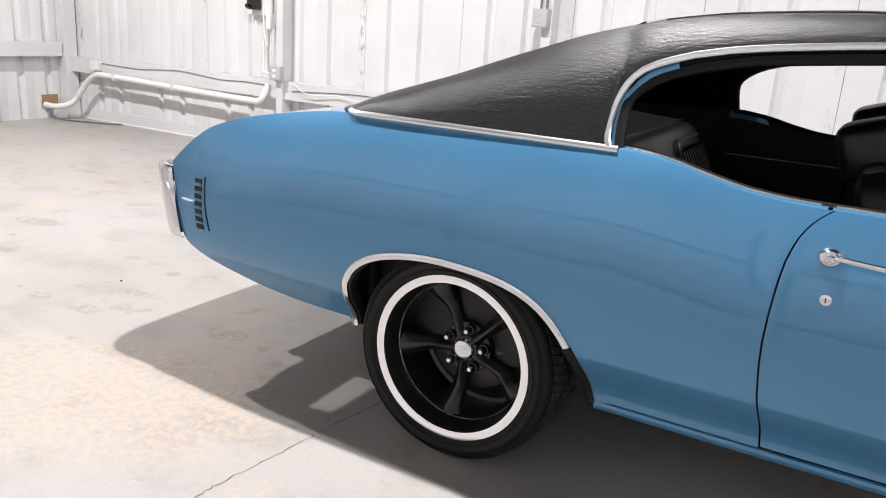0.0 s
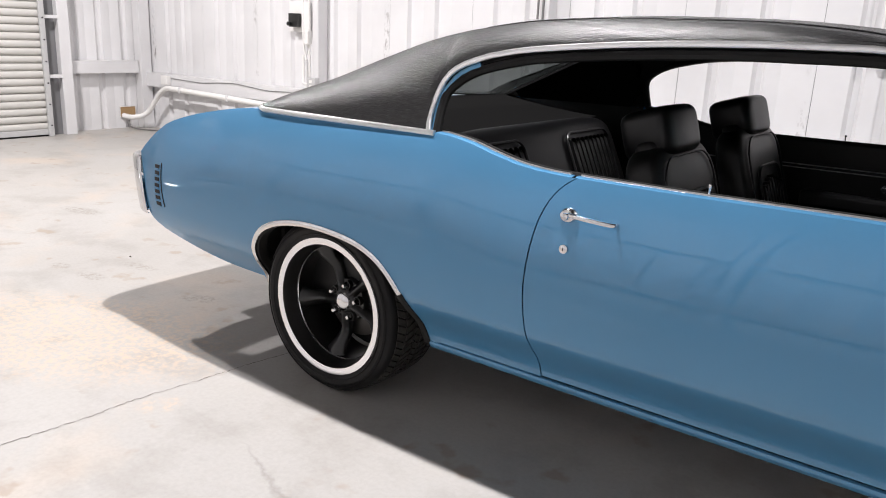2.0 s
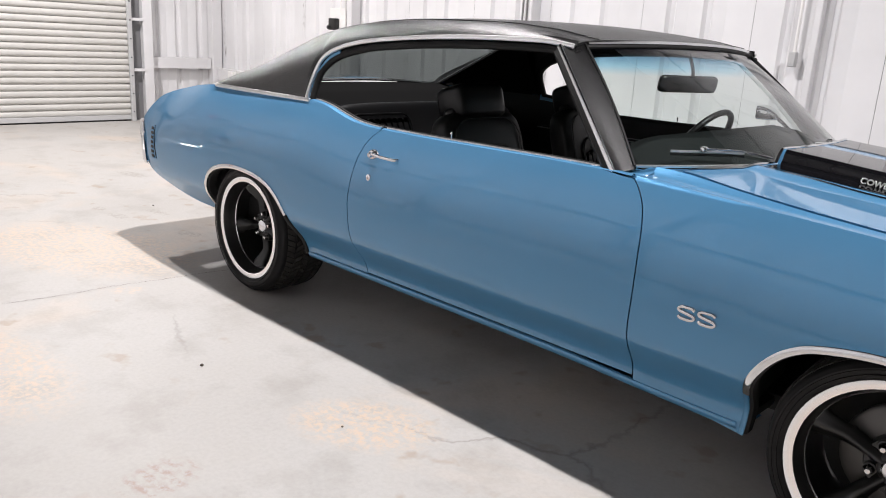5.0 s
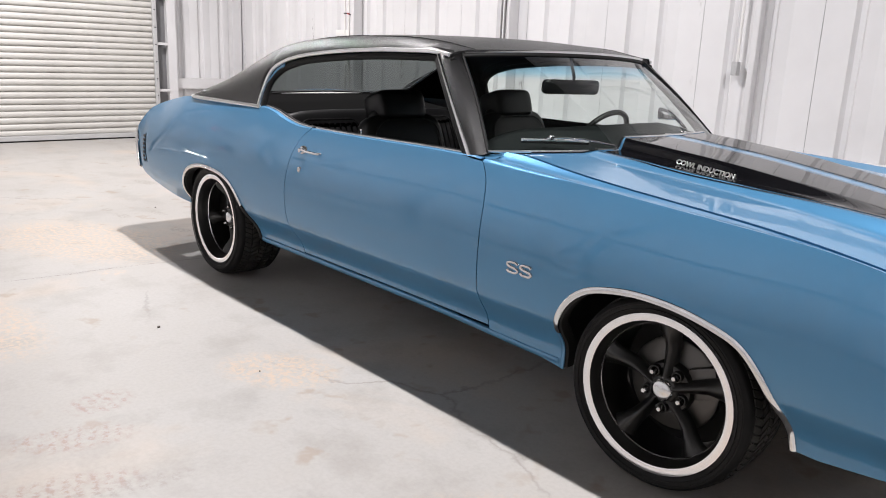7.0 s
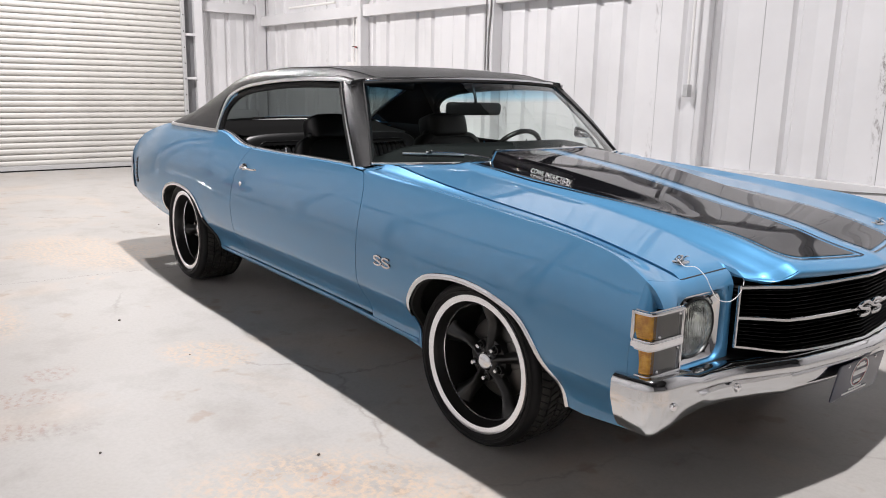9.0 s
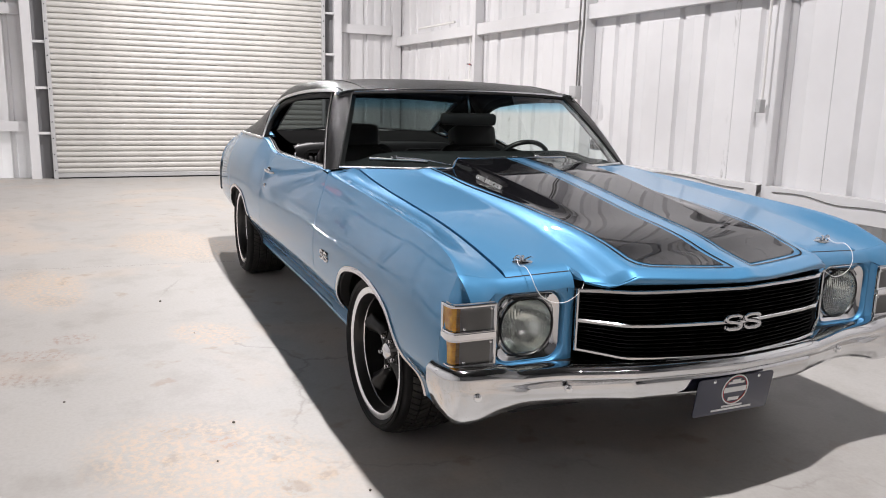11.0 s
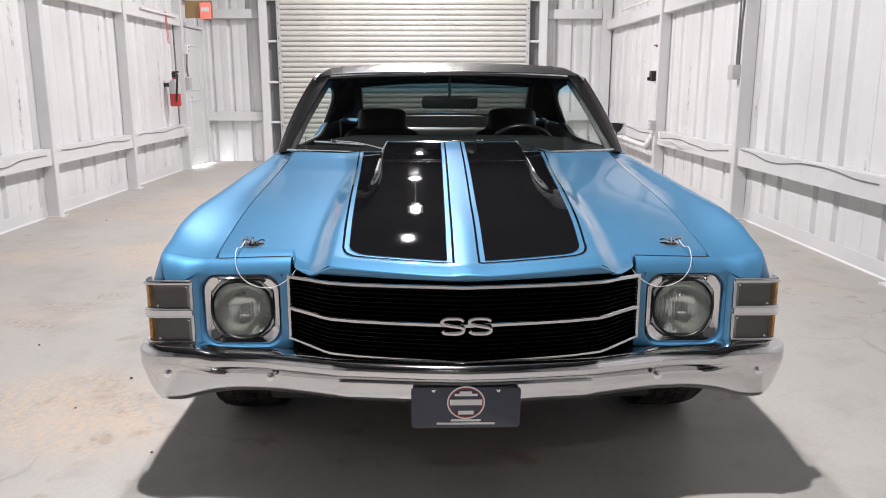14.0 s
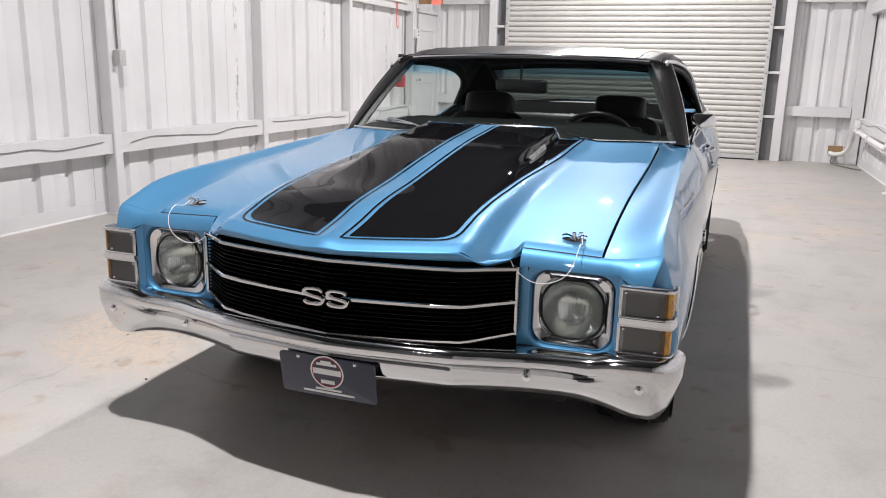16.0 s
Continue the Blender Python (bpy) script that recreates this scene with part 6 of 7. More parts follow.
def cushion(m, w, h, d, r, n=5, crown=0.0):
    """A pad in local x (thickness, front is +), y (width), z (height)."""
    sq = rounded(w, h, r, n)
    out = []
    for k, x in ((0.80, -d / 2), (0.95, -d / 2 + 0.006), (1.0, -d / 2 + 0.025), (1.0, d / 2 - 0.03), (0.97, d / 2 - 0.010), (0.90, d / 2), (0.6, d / 2 + crown * 0.7), (0.25, d / 2 + crown)):
        out.append([m @ Vector((x, p[0] * k, p[1] * k)) for p in sq])
    return out


def puff(m, w, h, d, e=0.42, n=28, k=14):
    """A stuffed pad, rounded every way: local x is thickness, y width, z height."""
    def pw(v):
        return math.copysign(abs(v) ** e, v)
    bm = bmesh.new()
    rings = []
    for i in range(1, k):
        a = math.pi * (i / k - 0.5)
        ring = []
        for j in range(n):
            b = 2 * math.pi * j / n
            ring.append(m @ Vector((d / 2 * pw(math.cos(a)) * pw(math.cos(b)), w / 2 * pw(math.cos(a)) * pw(math.sin(b)), h / 2 * pw(math.sin(a)))))
        rings.append(ring)
    loops(bm, rings, cap_a=True, cap_b=True)
    bmesh.ops.recalc_face_normals(bm, faces=bm.faces)
    return bm


def bucket_seat(y):
    tilt = pose(-0.34, y, 0.58, 0, -17, 0)
    root = part("front_seat", puff(tilt @ pose(-0.004, 0, 0.125), 0.50, 0.57, 0.125, 0.38), LEATHER, car, "black vinyl bucket seat with pleated centre and headrest")
    # pleats down the middle of the backrest, with a raised border
    for k in range(7):
        yy = -0.105 + 0.035 * k
        part("pleat", pad_bm(tilt @ pose(0.062, yy, 0.06), 0.033, 0.30 - 0.02 * abs(k - 3), 0.022), LEATHER, root)
    edge = [tilt @ Vector((0.066, p[0], p[1] + 0.07)) for p in rounded(0.27, 0.36, 0.06, 5)]
    part("piping", tube(edge, 0.006, 6, True), LEATHER, root)
    edge = [tilt @ Vector((0.060, p[0], p[1] + 0.15)) for p in rounded(0.40, 0.44, 0.09, 5)]
    part("piping", tube(edge, 0.004, 6, True), LEATHER, root)
    head = tilt @ pose(-0.012, 0, 0.448)
    part("headrest", puff(head, 0.295, 0.155, 0.165, 0.38), LEATHER, root, "padded black headrest")
    part("headrest_neck", puff(tilt @ pose(-0.008, 0, 0.385), 0.33, 0.12, 0.10, 0.6), LEATHER, root)
    base = pose(-0.03, y, 0.47, 0, 84, 0)
    part("seat_cushion", puff(base, 0.50, 0.54, 0.17, 0.4), LEATHER, root)
    for k in range(7):
        part("pleat", pad_bm(base @ pose(-0.075, -0.105 + 0.035 * k, 0) @ pose(0, 0, 0, 0, 180, 0), 0.033, 0.32, 0.02), LEATHER, root)
    part("seat_base", box(-0.24, 0.2, y - 0.2, y + 0.2, 0.28, 0.42, 0.02), PLASTIC, root)
    return root


def pad_bm(m, w, h, d, r=0.012):
    bm = bmesh.new()
    loops(bm, cushion(m, w, h, d, min(r, w / 2.1, h / 2.1), 4, 0.004), cap_a=True, cap_b=True)
    bmesh.ops.recalc_face_normals(bm, faces=bm.faces)
    return bm


bucket_seat(-0.395)
bucket_seat(0.40)
# rear bench
tilt = pose(-1.10, 0, 0.63, 0, -24, 0)
bench = part("rear_bench", puff(tilt @ pose(-0.01, 0, 0.04), 1.36, 0.56, 0.165, 0.3, 40), LEATHER, car, "black vinyl rear bench with pleated panels")
for c in (-0.36, 0.36):
    for k in range(9):
        part("pleat", pad_bm(tilt @ pose(0.078, c - 0.15 + 0.0375 * k, 0.04), 0.036, 0.36, 0.02), LEATHER, bench)
    edge = [tilt @ Vector((0.084, c + p[0], p[1] + 0.04)) for p in rounded(0.38, 0.41, 0.05, 4)]
    part("piping", tube(edge, 0.006, 6, True), LEATHER, bench)
part("bench_cushion", puff(pose(-0.74, 0, 0.46, 0, 84, 0), 1.3, 0.52, 0.18, 0.35, 40), LEATHER, bench)
part("bench_top_roll", tube([(-1.245, -0.62, 0.885), (-1.245, 0.62, 0.885)], 0.04, 10), LEATHER, bench)

# parcel shelf, headlining, side trims, carpet
part("parcel_shelf", grid(lambda u, v: Vector((-1.22 - 0.54 * u, v, 0.925 + 0.068 * u ** 1.5)), lin(0, 1, 8), lin(-0.66, 0.66, 4)), CARPET, car, "black parcel shelf")
for s, _ in SIDES:
    def trim(u, v, s=s):
        top = ZT(u) - 0.004
        return Vector((u, s * (0.815 - 0.02 * (1 - v)), 0.29 + (top - 0.29) * v))
    side = part("door_card", grid(trim, lin(-0.56, 0.66, 20), lin(0, 1, 8), s < 0), LEATHER, panels["door", s], "black door card")
    part("rear_trim_panel", grid(trim, lin(-1.75, -0.58, 20), lin(0, 1, 8), s < 0), LEATHER, panels["quarter", s], "black rear side trim")
    part("armrest", box(-0.30, 0.12, s * 0.79 - 0.03, s * 0.79 + 0.03, 0.63, 0.70, 0.02, 3), LEATHER, side)
    for z in (0.80, 0.785):
        ln = catmull([(-0.45, s * 0.801, z), (0.25, s * 0.801, z + 0.004), (0.32, s * 0.801, z - 0.02), (0.35, s * 0.801, z - 0.06), (0.6, s * 0.801, z - 0.065)], 6)
        part("card_moulding", tube(ln, 0.0025, 6), GREYBOX, side, "thin bright line")
    ln = [Vector((x, s * 0.798, 0.79)) for x in lin(-1.05, -0.6, 6)]
    part("trim_moulding", tube(ln, 0.003, 6), GREYBOX, panels["quarter", s])
    crank = part("window_crank", lathe([(0.0001, -0.03), (0.018, -0.028), (0.02, 0.0)], 12, m=pose(0.02, s * 0.8, 0.745, 0, 0, 180 if s < 0 else 0)), CHROME, side, "chrome window crank")
    part("crank_arm", box(0.0, 0.11, s * 0.765 - 0.005, s * 0.765 + 0.005, 0.738, 0.752, 0.003, 1), CHROME, crank)
    part("crank_knob", lathe([(0.0001, -0.03), (0.012, -0.026), (0.012, 0.0)], 12, m=pose(0.11, s * 0.765, 0.745, 0, 0, 180 if s < 0 else 0)), SATIN, crank)
    # inside of the sail panel
    def sail(u, v, s=s):
        y0, z0 = roof_side(u, 0.02)
        y1, z1 = CREST_Y(u), CREST_Z(u)
        return Vector((u, s * (y0 + (y1 - y0) * v - 0.03), z0 - 0.01 + (z1 - z0) * v))
    part("sail_lining", grid(sail, lin(-1.75, -1.075, 14), lin(0, 1, 5), s < 0), CARPET, roof, "black lining")
part("headlining", grid(lambda u, v: roof_top(0.02 + 0.96 * u, v) - Vector((0, 0, 0.022)), lin(0, 1, 14), lin(-0.98, 0.98, 14)), CARPET, roof, "black headlining")
part("rear_header", tube([back_glass(0.03, v) + Vector((0.01, 0, -0.028)) for v in lin(-1, 1, 20)], 0.03, 8), CARPET, roof, "black header lining")
part("carpet", box(-1.1, 1.0, -0.78, 0.78, 0.285, 0.30), CARPET, car, "black carpet")
part("tunnel", box(-0.6, 0.6, -0.13, 0.13, 0.29, 0.47, 0.05, 3), PLASTIC, car, "black centre console")
part("firewall", box(0.72, 0.74, -0.72, 0.72, 0.28, 0.88), DARK, car)
part("bulkhead", box(-1.80, -1.78, -0.8, 0.8, 0.28, 0.95), DARK, car)

# dashboard
rings = []
for v in lin(-0.76, 0.76, 16):
    x0 = min(0.80, 0.805 - 0.245 * (abs(v) / 0.79) ** 2.2)
    low = 0.05 * smooth(0.5, 0.72, abs(v))
    rings.append([Vector((x, v, z - (low if z > 0.93 else 0))) for x, z in ((x0, 0.922), (0.63, 0.955), (0.53, 0.984), (0.46, 0.990), (0.422, 0.978), (0.412, 0.945), (0.44, 0.905), (0.43, 0.79), (0.46, 0.67), (0.56, 0.62), (x0, 0.62))])
dash = pad("dashboard", rings, DASHPAD, car, "black padded dashboard")
part("instrument_hood", box(0.38, 0.46, 0.2, 0.62, 0.80, 0.975, 0.02, 3), PLASTIC, dash)
for yy, r in ((0.28, 0.05), (0.40, 0.055), (0.52, 0.05)):
    part("gauge", lathe([(r, -0.004), (r - 0.005, -0.008), (r - 0.008, 0.0), (0.0001, 0.002)], 24, m=pose(0.378, yy, 0.855, 0, 0, -90)), SATIN, dash)

# steering wheel
c, tiltw = Vector((0.185, 0.385, 0.868)), radians(32)
up, acr = Vector((math.sin(tiltw), 0, math.cos(tiltw))), Vector((0, 1, 0))
nrm = Vector((-math.cos(tiltw), 0, math.sin(tiltw)))
rim = [c + (up * math.cos(a) + acr * math.sin(a)) * 0.186 for a in lin(0, 2 * math.pi, 40)[:-1]]
steer = part("steering_wheel", tube(rim, 0.0135, 10, True), SATIN, car, "black three-spoke steering wheel")
for a in (90, 180, 270):
    d = up * math.cos(radians(a)) + acr * math.sin(radians(a))
    pts = [c - nrm * 0.03 + d * 0.03, c - nrm * 0.018 + d * 0.10, c + d * 0.178]
    part("spoke", sweep(pts, rounded(0.028, 0.006, 0.002, 2), up=nrm), PLASTIC, steer)
part("horn_cap", sweep([c - nrm * 0.06, c - nrm * 0.015, c - nrm * 0.005], circle(0.042, 20)), PLASTIC, steer)
part("column", tube([c - nrm * 0.05, c - nrm * 0.36], 0.03, 12), PLASTIC, steer)

# inside mirror
mm = pose(0.302, 0.0, 1.147, 0, 8, -17)
bm = bmesh.new()
sq = rounded(0.30, 0.064, 0.02, 4)
loops(bm, [[mm @ Vector((d, p[0] * k, p[1] * k)) for p in sq] for k, d in ((0.96, -0.012), (1.0, -0.009), (1.0, 0.004), (0.9, 0.012), (0.5, 0.016))], cap_a=True, cap_b=True)
bmesh.ops.recalc_face_normals(bm, faces=bm.faces)
im = part("inside_mirror", bm, SATIN, car, "black inside mirror on a stalk")
part("mirror_glass", box(-0.0135, -0.0125, -0.142, 0.142, -0.027, 0.027, m=mm), REFLECTOR, im, "mirror glass")
part("mirror_stalk", tube(catmull([(0.305, 0, 1.155), (0.315, 0, 1.19), (0.30, 0, 1.235), (0.28, 0, 1.275)], 4), 0.007, 8), SATIN, im)

# ---- fittings on the walls ----
def wl(x, y, z):
    """A place on the left wall: x of the world, y out from the sheet into the room, z."""
    return WL @ Vector((lx(x), -y, z))


def wr(x, y, z):
    return WR @ Vector((lx(x), y, z))


def fitting(name, label, category, at):
    return tagged(empty(name, Matrix.Translation(at)), label, category)


def local(root, pts):
    o = root.matrix_world.translation
    return [Vector(p) - o for p in pts]


def pipe(name, label, pts, r, mat, n=5, clips=()):
    root = fitting(name, label, "pipe", pts[0])
    part("run", tube(local(root, catmull(pts, n)), r, 10), mat, root)
    for p in clips:
        c = Vector(p) - root.matrix_world.translation
        part("clip", box(c.x - 0.012, c.x + 0.012, c.y - r - 0.006, c.y + r + 0.004, c.z - r - 0.006, c.z + r + 0.006, 0.003, 1), STEEL, root)
    return root


def wall_box(name, label, at, w, d, h, mat, face=None, rot=0):
    root = fitting(name, label, "electrical box", at)
    m = pose(0, 0, 0, 0, 0, rot)
    part("case", box(-w / 2, w / 2, -d / 2, d / 2, -h / 2, h / 2, 0.004, 2, m=m), mat, root)
    part("cover", box(-w * 0.46, w * 0.46, -d / 2 - 0.004, -d / 2 + 0.001, -h * 0.46, h * 0.46, 0.002, 1, m=m), mat, root)
    if face:
        for z in (-h * 0.2, h * 0.2):
            part("socket", box(-w * 0.16, w * 0.16, -d / 2 - 0.007, -d / 2 - 0.003, z - h * 0.11, z + h * 0.11, 0.002, 1, m=m), face, root)
    return root


# thick white waste pipe along the left wall, down to the hole in the end wall
pipe("waste_pipe", "thick white plastic pipe along the wall", [wl(-5.40, 0.10, 0.62), wl(-5.405, 0.14, 0.54), wl(-5.45, 0.16, 0.475), wl(-5.6, 0.16, 0.465), wl(-6.5, 0.16, 0.485), wl(-7.5, 0.16, 0.51), wl(-7.66, 0.16, 0.51),
     wl(-7.80, 0.16, 0.45), wl(-7.93, 0.16, 0.33), wl(-8.02, 0.18, 0.22), wl(-8.08, 0.24, 0.16), wl(-8.16, 0.33, 0.14), wl(-8.28, 0.36, 0.15)], 0.03, PVC, 5, [wl(-6.55, 0.16, 0.486), wl(-7.4, 0.16, 0.508)])
hole = fitting("wall_opening", "ragged opening in the wall with bare plywood", "opening", (END_X + 0.012, 2.47, 0.19))
part("plywood", box(-0.006, 0.004, -0.11, 0.09, -0.06, 0.065), BROWN, hole)
part("opening_edge", tube([(0.004, -0.11, -0.06), (0.004, -0.11, 0.065), (0.004, 0.09, 0.065), (0.004, 0.09, -0.06)], 0.006, 6, True), PVC, hole)
pipe("loose_cable", "grey cable lying at the foot of the wall", [(-8.2, 2.42, 0.1), (-8.14, 2.40, 0.03), (-8.0, 2.45, 0.012), (-7.8, 2.52, 0.012), (-7.6, 2.6, 0.012), (-7.45, 2.7, 0.012)], 0.008, CABLE)
wall_box("junction_box", "small white junction box on the girt", wl(-7.72, 0.135, 0.60), 0.11, 0.06, 0.10, PVC, rot=1)
# cables that sag along the lower girts
def girt_cable(x0, x1, z, sag, side="L", seed=1):
    rnd = random.Random(seed)
    n = 9
    pts = []
    for k in range(n):
        t = k / (n - 1)
        zz = z + sag * math.sin(t * 9 + seed) * 0.5 + rnd.uniform(-0.012, 0.012)
        pts.append((wl if side == "L" else wr)(x0 + (x1 - x0) * t, 0.107, zz))
    return pipe("cable", "grey cable clipped along the wall girt", pts, 0.0032, CABLE, 4)


girt_cable(-7.66, -5.4, 0.628, 0.03, "L", 3)
girt_cable(-5.12, -2.92, 0.60, 0.03, "L", 5)
girt_cable(-2.64, -0.45, 0.632, 0.03, "L", 2)
girt_cable(-0.17, 2.0, 0.622, 0.025, "L", 8)
girt_cable(-4.8, -3.1, 0.61, 0.02, "R", 4)
girt_cable(-6.85, -5.1, 0.625, 0.015, "R", 6)
girt_cable(-2.8, -0.95, 0.585, 0.04, "R", 7)
girt_cable(-0.65, 1.15, 0.59, 0.03, "R", 9)

# column beside the black box: conduits, switch, outlet
pipe("conduit", "white conduit up the wall column", [wl(-5.40, 0.06, 0.66), wl(-5.405, 0.06, 1.1), wl(-5.405, 0.06, 2.1)], 0.011, PVC, 2)
pipe("conduit", "white conduit beside the wall column", [wl(-5.46, 0.05, 0.95), wl(-5.50, 0.05, 1.2), wl(-5.50, 0.05, 2.08)], 0.011, PVC, 3)
pipe("conduit", "curved white conduit to the outlet box", [wl(-5.50, 0.05, 1.0), wl(-5.49, 0.06, 0.80), wl(-5.45, 0.10, 0.73), wl(-5.30, 0.14, 0.72)], 0.012, PVC, 5)
wall_box("outlet_box", "grey outlet box on the wall column", wl(-5.25, 0.160, 0.735), 0.12, 0.06, 0.12, GREYBOX, PVC)
wall_box("switch_box", "small white switch box on a conduit", wl(-5.40, 0.08, 1.17), 0.055, 0.05, 0.13, PVC)
panel = fitting("control_panel", "white control panel with a black switch unit", "control panel", wl(-5.56, 0.03, 1.34))
part("back_board", box(-0.14, 0.13, -0.02, 0.02, -0.12, 0.17, 0.002, 1), PVC, panel)
part("switch_unit", box(-0.085, 0.035, -0.085, -0.02, -0.075, 0.055, 0.008, 2), SATIN, panel, "black switch unit")
part("switch_knob", lathe([(0.0001, -0.03), (0.02, -0.028), (0.022, 0.0)], 14, m=pose(-0.06, -0.085, -0.045)), SATIN, panel)
hook = fitting("wall_hook", "black and red hanging hook on the column", "hook", wl(-5.31, 0.135, 1.69))
part("hook_arm", tube(catmull([(-0.07, -0.01, 0.004), (-0.02, -0.012, 0.004), (0.02, -0.012, 0.002), (0.045, -0.005, -0.015)], 4), 0.008, 6), SATIN, hook)
part("hook_grip", tube([(0.0, -0.012, 0.003), (0.035, -0.008, -0.006)], 0.011, 6), REDPAINT, hook)

# second column: conduits down to a double outlet
for dx in (-0.02, 0.025):
    pipe("conduit", "grey conduit down the wall column", [wl(-2.77 + dx, 0.140, 1.40), wl(-2.77 + dx, 0.140, 1.75), wl(-2.76 + dx * 1.6, 0.140, 2.05), wl(-2.76 + dx * 1.2, 0.14, 2.6), wl(-2.77 + dx, 0.14, 3.6)], 0.009, CABLE, 5)
wall_box("outlet_box", "grey double outlet box on the wall column", wl(-2.77, 0.165, 1.34), 0.12, 0.07, 0.13, GREYBOX, GREYBOX)
pipe("loose_cable", "white cable loop hanging by the girt", [wl(-5.1, 0.12, 0.66), wl(-4.9, 0.14, 0.58), wl(-4.6, 0.13, 0.60), wl(-4.3, 0.14, 0.57), wl(-4.0, 0.13, 0.6)], 0.005, PVC)
# third column: single outlet
pipe("conduit", "white conduit up the wall to the ceiling", [wl(-0.41, 0.05, 1.30), wl(-0.41, 0.05, 2.4), wl(-0.41, 0.05, 3.9)], 0.011, PVC, 2)
wall_box("outlet_box", "small white outlet box on the wall", wl(-0.41, 0.06, 1.25), 0.048, 0.05, 0.10, GREYBOX, GREYBOX)
# tube lamps stored on the upper girts
pipe("stored_tube", "white tube lying on the wall girt", [wl(-7.15, 0.12, 2.265), wl(-5.85, 0.12, 2.265)], 0.016, PVC, 1)
pipe("stored_tube", "white tube lying on the wall girt", [wr(-5.455, 0.12, 2.135), wr(-6.780, 0.12, 2.135)], 0.016, PVC, 1)

# steel door in the right wall
def steel_door():
    root = fitting("door_1", "closed white steel door with two recessed panels", "door", wr(-7.70, 0.0, 0.0))
    root["kind"] = "structure"
    x0, x1, h = -0.47, 0.47, 2.04
    part("door_leaf", box(x0, x1, 0.012, 0.055, 0.012, h, 0.002, 1), STEEL, root)
    for z0, z1 in ((0.25, 0.98), (1.14, 1.78)):
        edge = [(x0 + 0.16, 0.057, z0), (x1 - 0.16, 0.057, z0), (x1 - 0.16, 0.057, z1), (x0 + 0.16, 0.057, z1)]
        part("panel_moulding", tube(edge, 0.010, 4, True), STEEL, root)
    for a, b in ((x0 - 0.06, x0 - 0.003), (x1 + 0.003, x1 + 0.06)):
        part("door_jamb", box(a, b, 0.008, 0.085, 0, h + 0.06, 0.003, 1), STEEL, root)
    part("door_head", box(x0 - 0.003, x1 + 0.003, 0.008, 0.083, h + 0.004, h + 0.06, 0.003, 1), STEEL, root)
    knob = part("door_knob", lathe([(0.0001, 0.075), (0.02, 0.072), (0.027, 0.058), (0.02, 0.045), (0.012, 0.035), (0.012, 0.0), (0.03, 0.0), (0.03, -0.006)], 16, m=pose(x1 - 0.075, 0.056, 1.02)), POLISHED, root, "steel knob")
    part("deadbolt", lathe([(0.0001, 0.022), (0.024, 0.02), (0.026, 0.0)], 16, m=pose(x1 - 0.075, 0.056, 1.16)), POLISHED, root)
    part("threshold", box(x0, x1, 0.0, 0.09, 0.0, 0.011), POLISHED, root)
    return root


steel_door()
# daylight that comes in under the door
gap = bpy.data.lights.new("daylight_under_door", "AREA")
gap.shape, gap.size, gap.size_y, gap.energy, gap.color = "RECTANGLE", 0.86, 0.02, 5.0, (0.95, 0.98, 1.0)
gap_ob = new("daylight_under_door", gap)
gap_ob.matrix_world = look(wr(-7.70, 0.095, 0.013), wr(-7.66, 0.6, -0.02))
sign = fitting("exit_sign", "red exit sign on a plywood board", "exit sign", wr(-7.151, 0.36, 2.257))
part("plywood_board", box(-0.02, 0.0, -0.22, 0.17, -0.11, 0.13, 0.003, 1), BROWN, sign, "bare plywood board")
part("sign_body", box(0.0, 0.035, 0.0, 0.15, -0.12, 0.10, 0.006, 2), SIGNRED, sign, "glowing red sign")
part("sign_print", box(0.0355, 0.037, 0.02, 0.13, -0.02, 0.035), WHITE, sign, "plain pale bar")
ext = fitting("fire_extinguisher", "red fire extinguisher with black hose on the wall", "extinguisher", wr(-6.473, 0.14, 0.932))
part("cylinder", lathe([(0.0001, 0.0), (0.05, 0.0), (0.056, 0.012), (0.056, 0.22), (0.05, 0.25), (0.03, 0.275), (0.02, 0.28), (0.02, 0.30), (0.0001, 0.30)], 24, m=pose(0, 0, 0, 90, 0, 0)), REDPAINT, ext, "red cylinder")
part("valve", box(-0.02, 0.02, -0.02, 0.02, 0.295, 0.345, 0.005, 2), SATIN, ext, "black valve")
part("lever", box(-0.012, 0.012, -0.02, 0.05, 0.345, 0.36, 0.003, 1), SATIN, ext)
part("carry_handle", box(-0.011, 0.011, -0.02, 0.055, 0.312, 0.324, 0.003, 1), GREYBOX, ext, "grey carry handle")
ext.scale = (1.3, 1.3, 1.3)
part("hose", tube(catmull([(0.0, 0.02, 0.33), (0.05, 0.05, 0.32), (0.075, 0.05, 0.24), (0.07, 0.04, 0.14), (0.066, 0.03, 0.05)], 5), 0.011, 8), SATIN, ext, "black hose")
part("wall_bracket", box(-0.03, 0.03, -0.14, -0.06, 0.2, 0.24, 0.003, 1), SATIN, ext)
part("label_band", lathe([(0.0566, 0.13), (0.0566, 0.222), (0.0508, 0.251), (0.031, 0.276)], 24, m=pose(0, 0, 0, 90, 0, 0)), GREYBOX, ext, "pale grey label")
wall_box("switch_box", "white switch box on the wall column", wr(-7.066, 0.15, 1.716), 0.10, 0.06, 0.13, PVC, SATIN, rot=180)
wall_box("junction_box", "grey junction box on the wall column", wr(-7.066, 0.15, 1.239), 0.11, 0.06, 0.16, GREYBOX, rot=180)
pipe("conduit", "grey conduit up the wall column", [wr(-7.066, 0.15, 1.335), wr(-7.034, 0.15, 1.462), wr(-7.066, 0.15, 1.642)], 0.014, CABLE, 4)
pipe("conduit", "grey conduit up the wall column", [wr(-6.854, 0.05, 0.667), wr(-6.854, 0.05, 1.515), wr(-6.854, 0.05, 2.098)], 0.012, CABLE, 2)
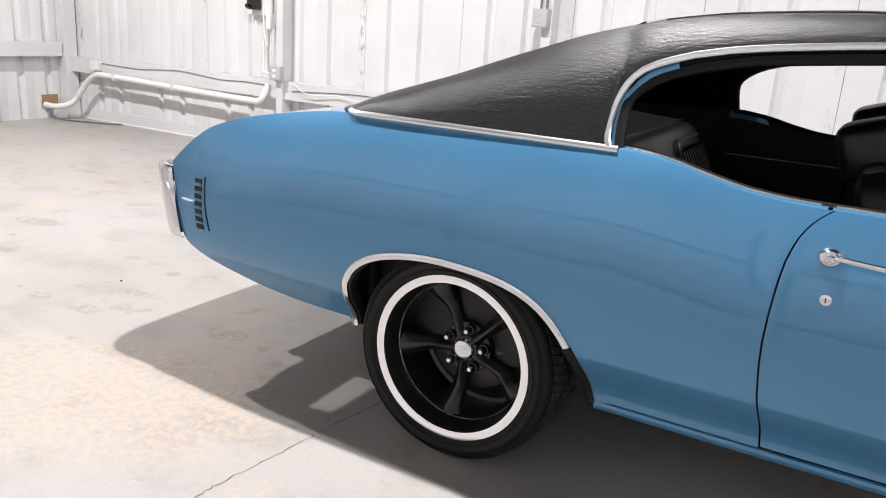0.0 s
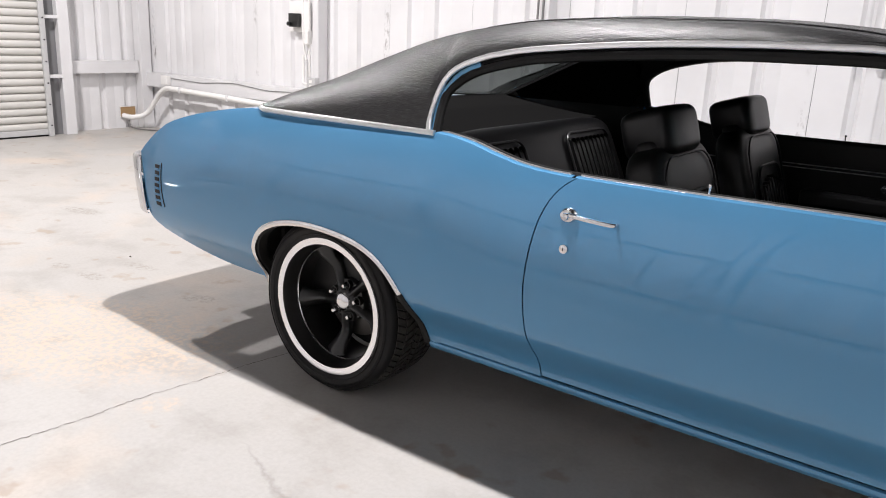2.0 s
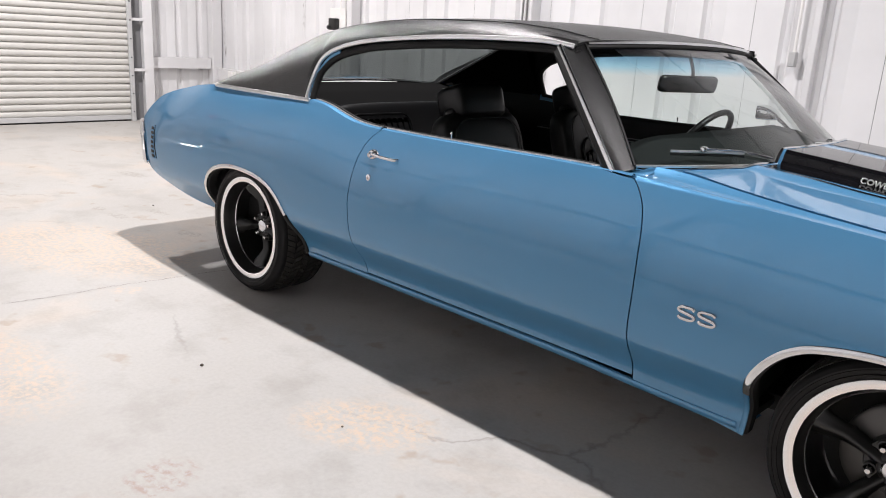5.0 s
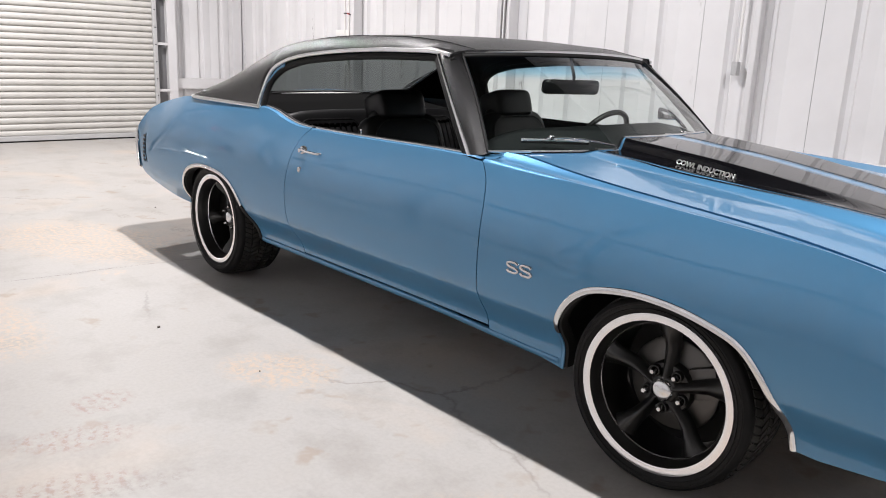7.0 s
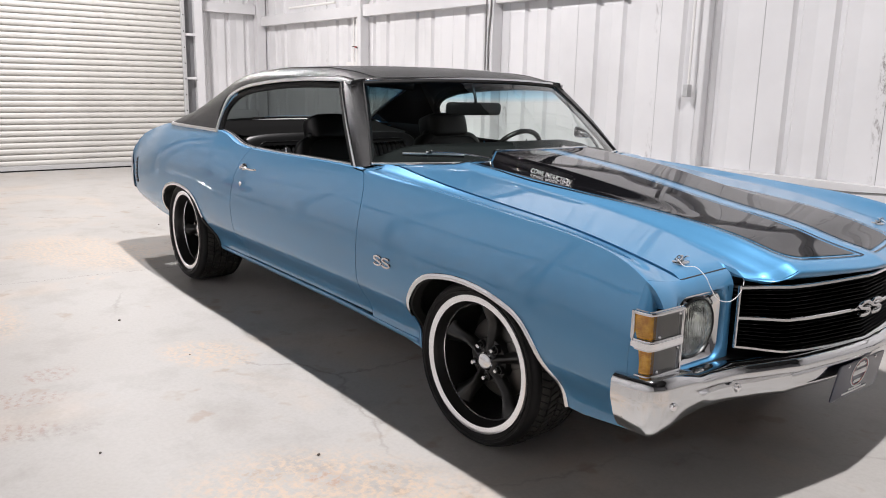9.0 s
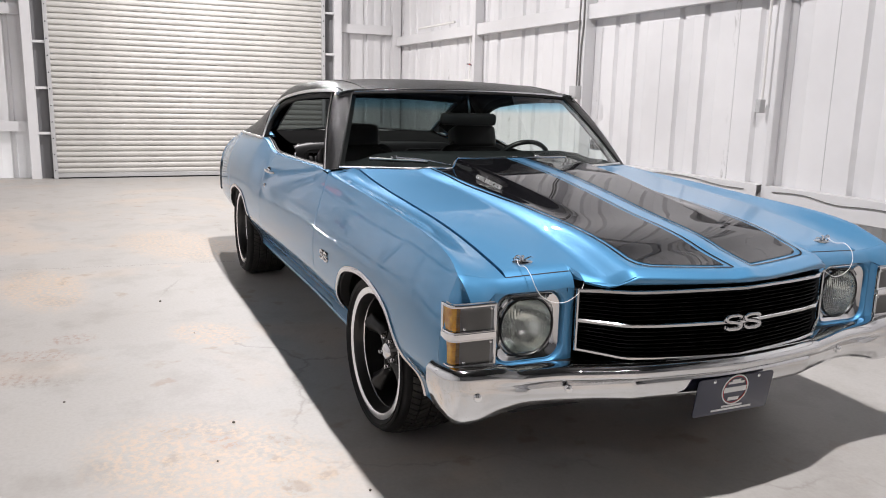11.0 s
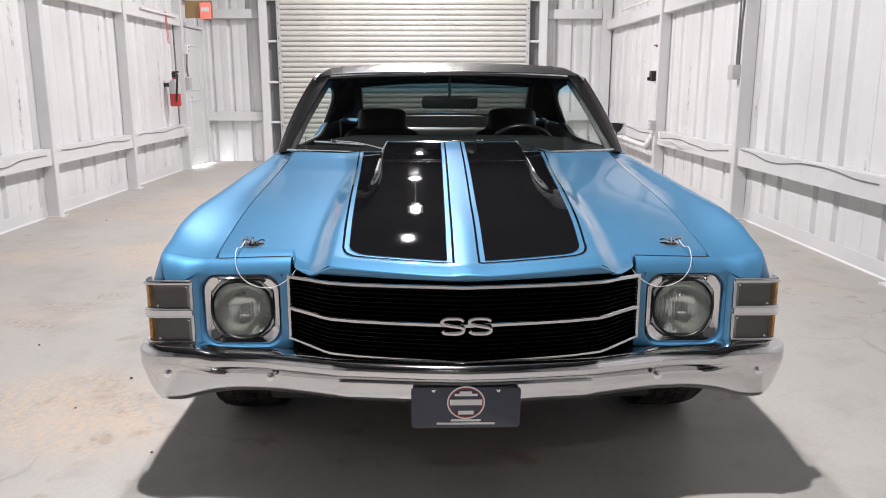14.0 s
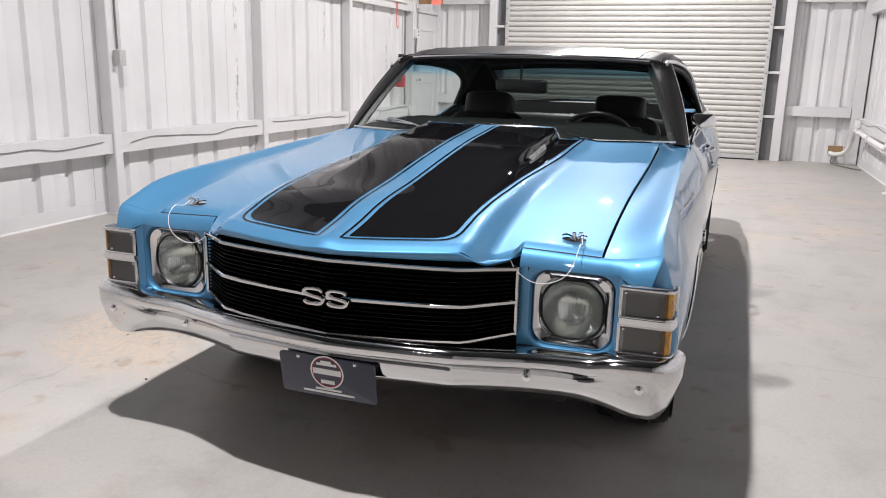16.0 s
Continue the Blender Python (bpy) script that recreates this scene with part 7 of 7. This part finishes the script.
pipe("red_strap", "red strap hanging from the upper girt", [wr(-6.388, 0.105, 2.172), wr(-6.372, 0.12, 1.897), wr(-6.383, 0.12, 1.791), wr(-6.409, 0.12, 1.775), wr(-6.430, 0.12, 1.791), wr(-6.436, 0.105, 2.172)], 0.0055, STRAP, 4)
wall_box("junction_box", "small white box under the girt", wr(-6.600, 0.075, 2.119), 0.1, 0.05, 0.06, PVC, rot=180)
wall_box("outlet_box", "white outlet box at the girt end", wr(-6.939, 0.135, 0.561), 0.09, 0.06, 0.11, PVC, GREYBOX, rot=180)
wall_box("outlet_box", "white outlet box on a wall column", wr(-0.844, 0.15, 1.245), 0.075, 0.06, 0.12, GREYBOX, GREYBOX, rot=180)
pipe("conduit", "grey conduit above the outlet box", [wr(-0.844, 0.13, 1.314), wr(-0.844, 0.13, 1.727), wr(-0.855, 0.13, 1.939), wr(-0.855, 0.13, 3.105)], 0.009, CABLE, 3)

# sill angle at the foot of the walls
for m, out, x0, x1 in ((WL, -1, 0.1, LEN), (WR, 1, lx(-7.1), LEN)):
    bm = bmesh.new()
    loops(bm, [[m @ Vector((x, out * a, z)) for a, z in ((0.0, 0.115), (0.005, 0.115), (0.007, 0.016), (0.016, 0.006), (0.016, 0.0), (0.0, 0.0))] for x in (x0, x1)], cap_a=True, cap_b=True)
    bmesh.ops.recalc_face_normals(bm, faces=bm.faces)
    tagged(part("baseboard", bm, STEEL, sharp=30), "white steel sill angle along the wall foot", "baseboard", kind="structure")

# long hairline crack, pebbles and crumbs on the floor
rnd = random.Random(11)
line = catmull([(-1.96, -2.6, 0), (-1.88, -1.87, 0), (-1.86, -1.73, 0), (-1.85, -1.57, 0), (-1.85, -1.41, 0), (-1.81, -1.11, 0), (-1.80, -0.95, 0), (-1.7, -0.4, 0)], 14)
rows = []
for p in line:
    w, dx = rnd.uniform(0.0004, 0.0022), rnd.uniform(-0.006, 0.006)
    rows.append([Vector((p.x + dx - w, p.y, 0.0012)), Vector((p.x + dx + w, p.y, 0.0012))])
part("crack", loops(bmesh.new(), rows, closed=False), CRUMB, floor, "hairline crack", sharp=0)


def pebble(x, y, r):
    bm = bmesh.new()
    bmesh.ops.create_icosphere(bm, subdivisions=2, radius=r)
    for v in bm.verts:
        v.co *= rnd.uniform(0.8, 1.1)
        v.co.z = v.co.z * 0.7 + r * 0.62
    ob = part("pebble", bm, CRUMB, None)
    ob.location = (x, y, 0)
    tagged(ob, "small dark pebble lying on the concrete floor", "pebble", "pebbles on the floor")


for x, y, r in ((-0.75, -1.535, 0.007), (-0.03, -1.41, 0.004), (0.76, -2.0, 0.005), (1.2, -1.39, 0.006), (1.89, -1.06, 0.005), (-2.73, -3.1, 0.007), (1.51, -1.49, 0.004), (-3.4, -0.5, 0.006)):
    pebble(x, y, r)
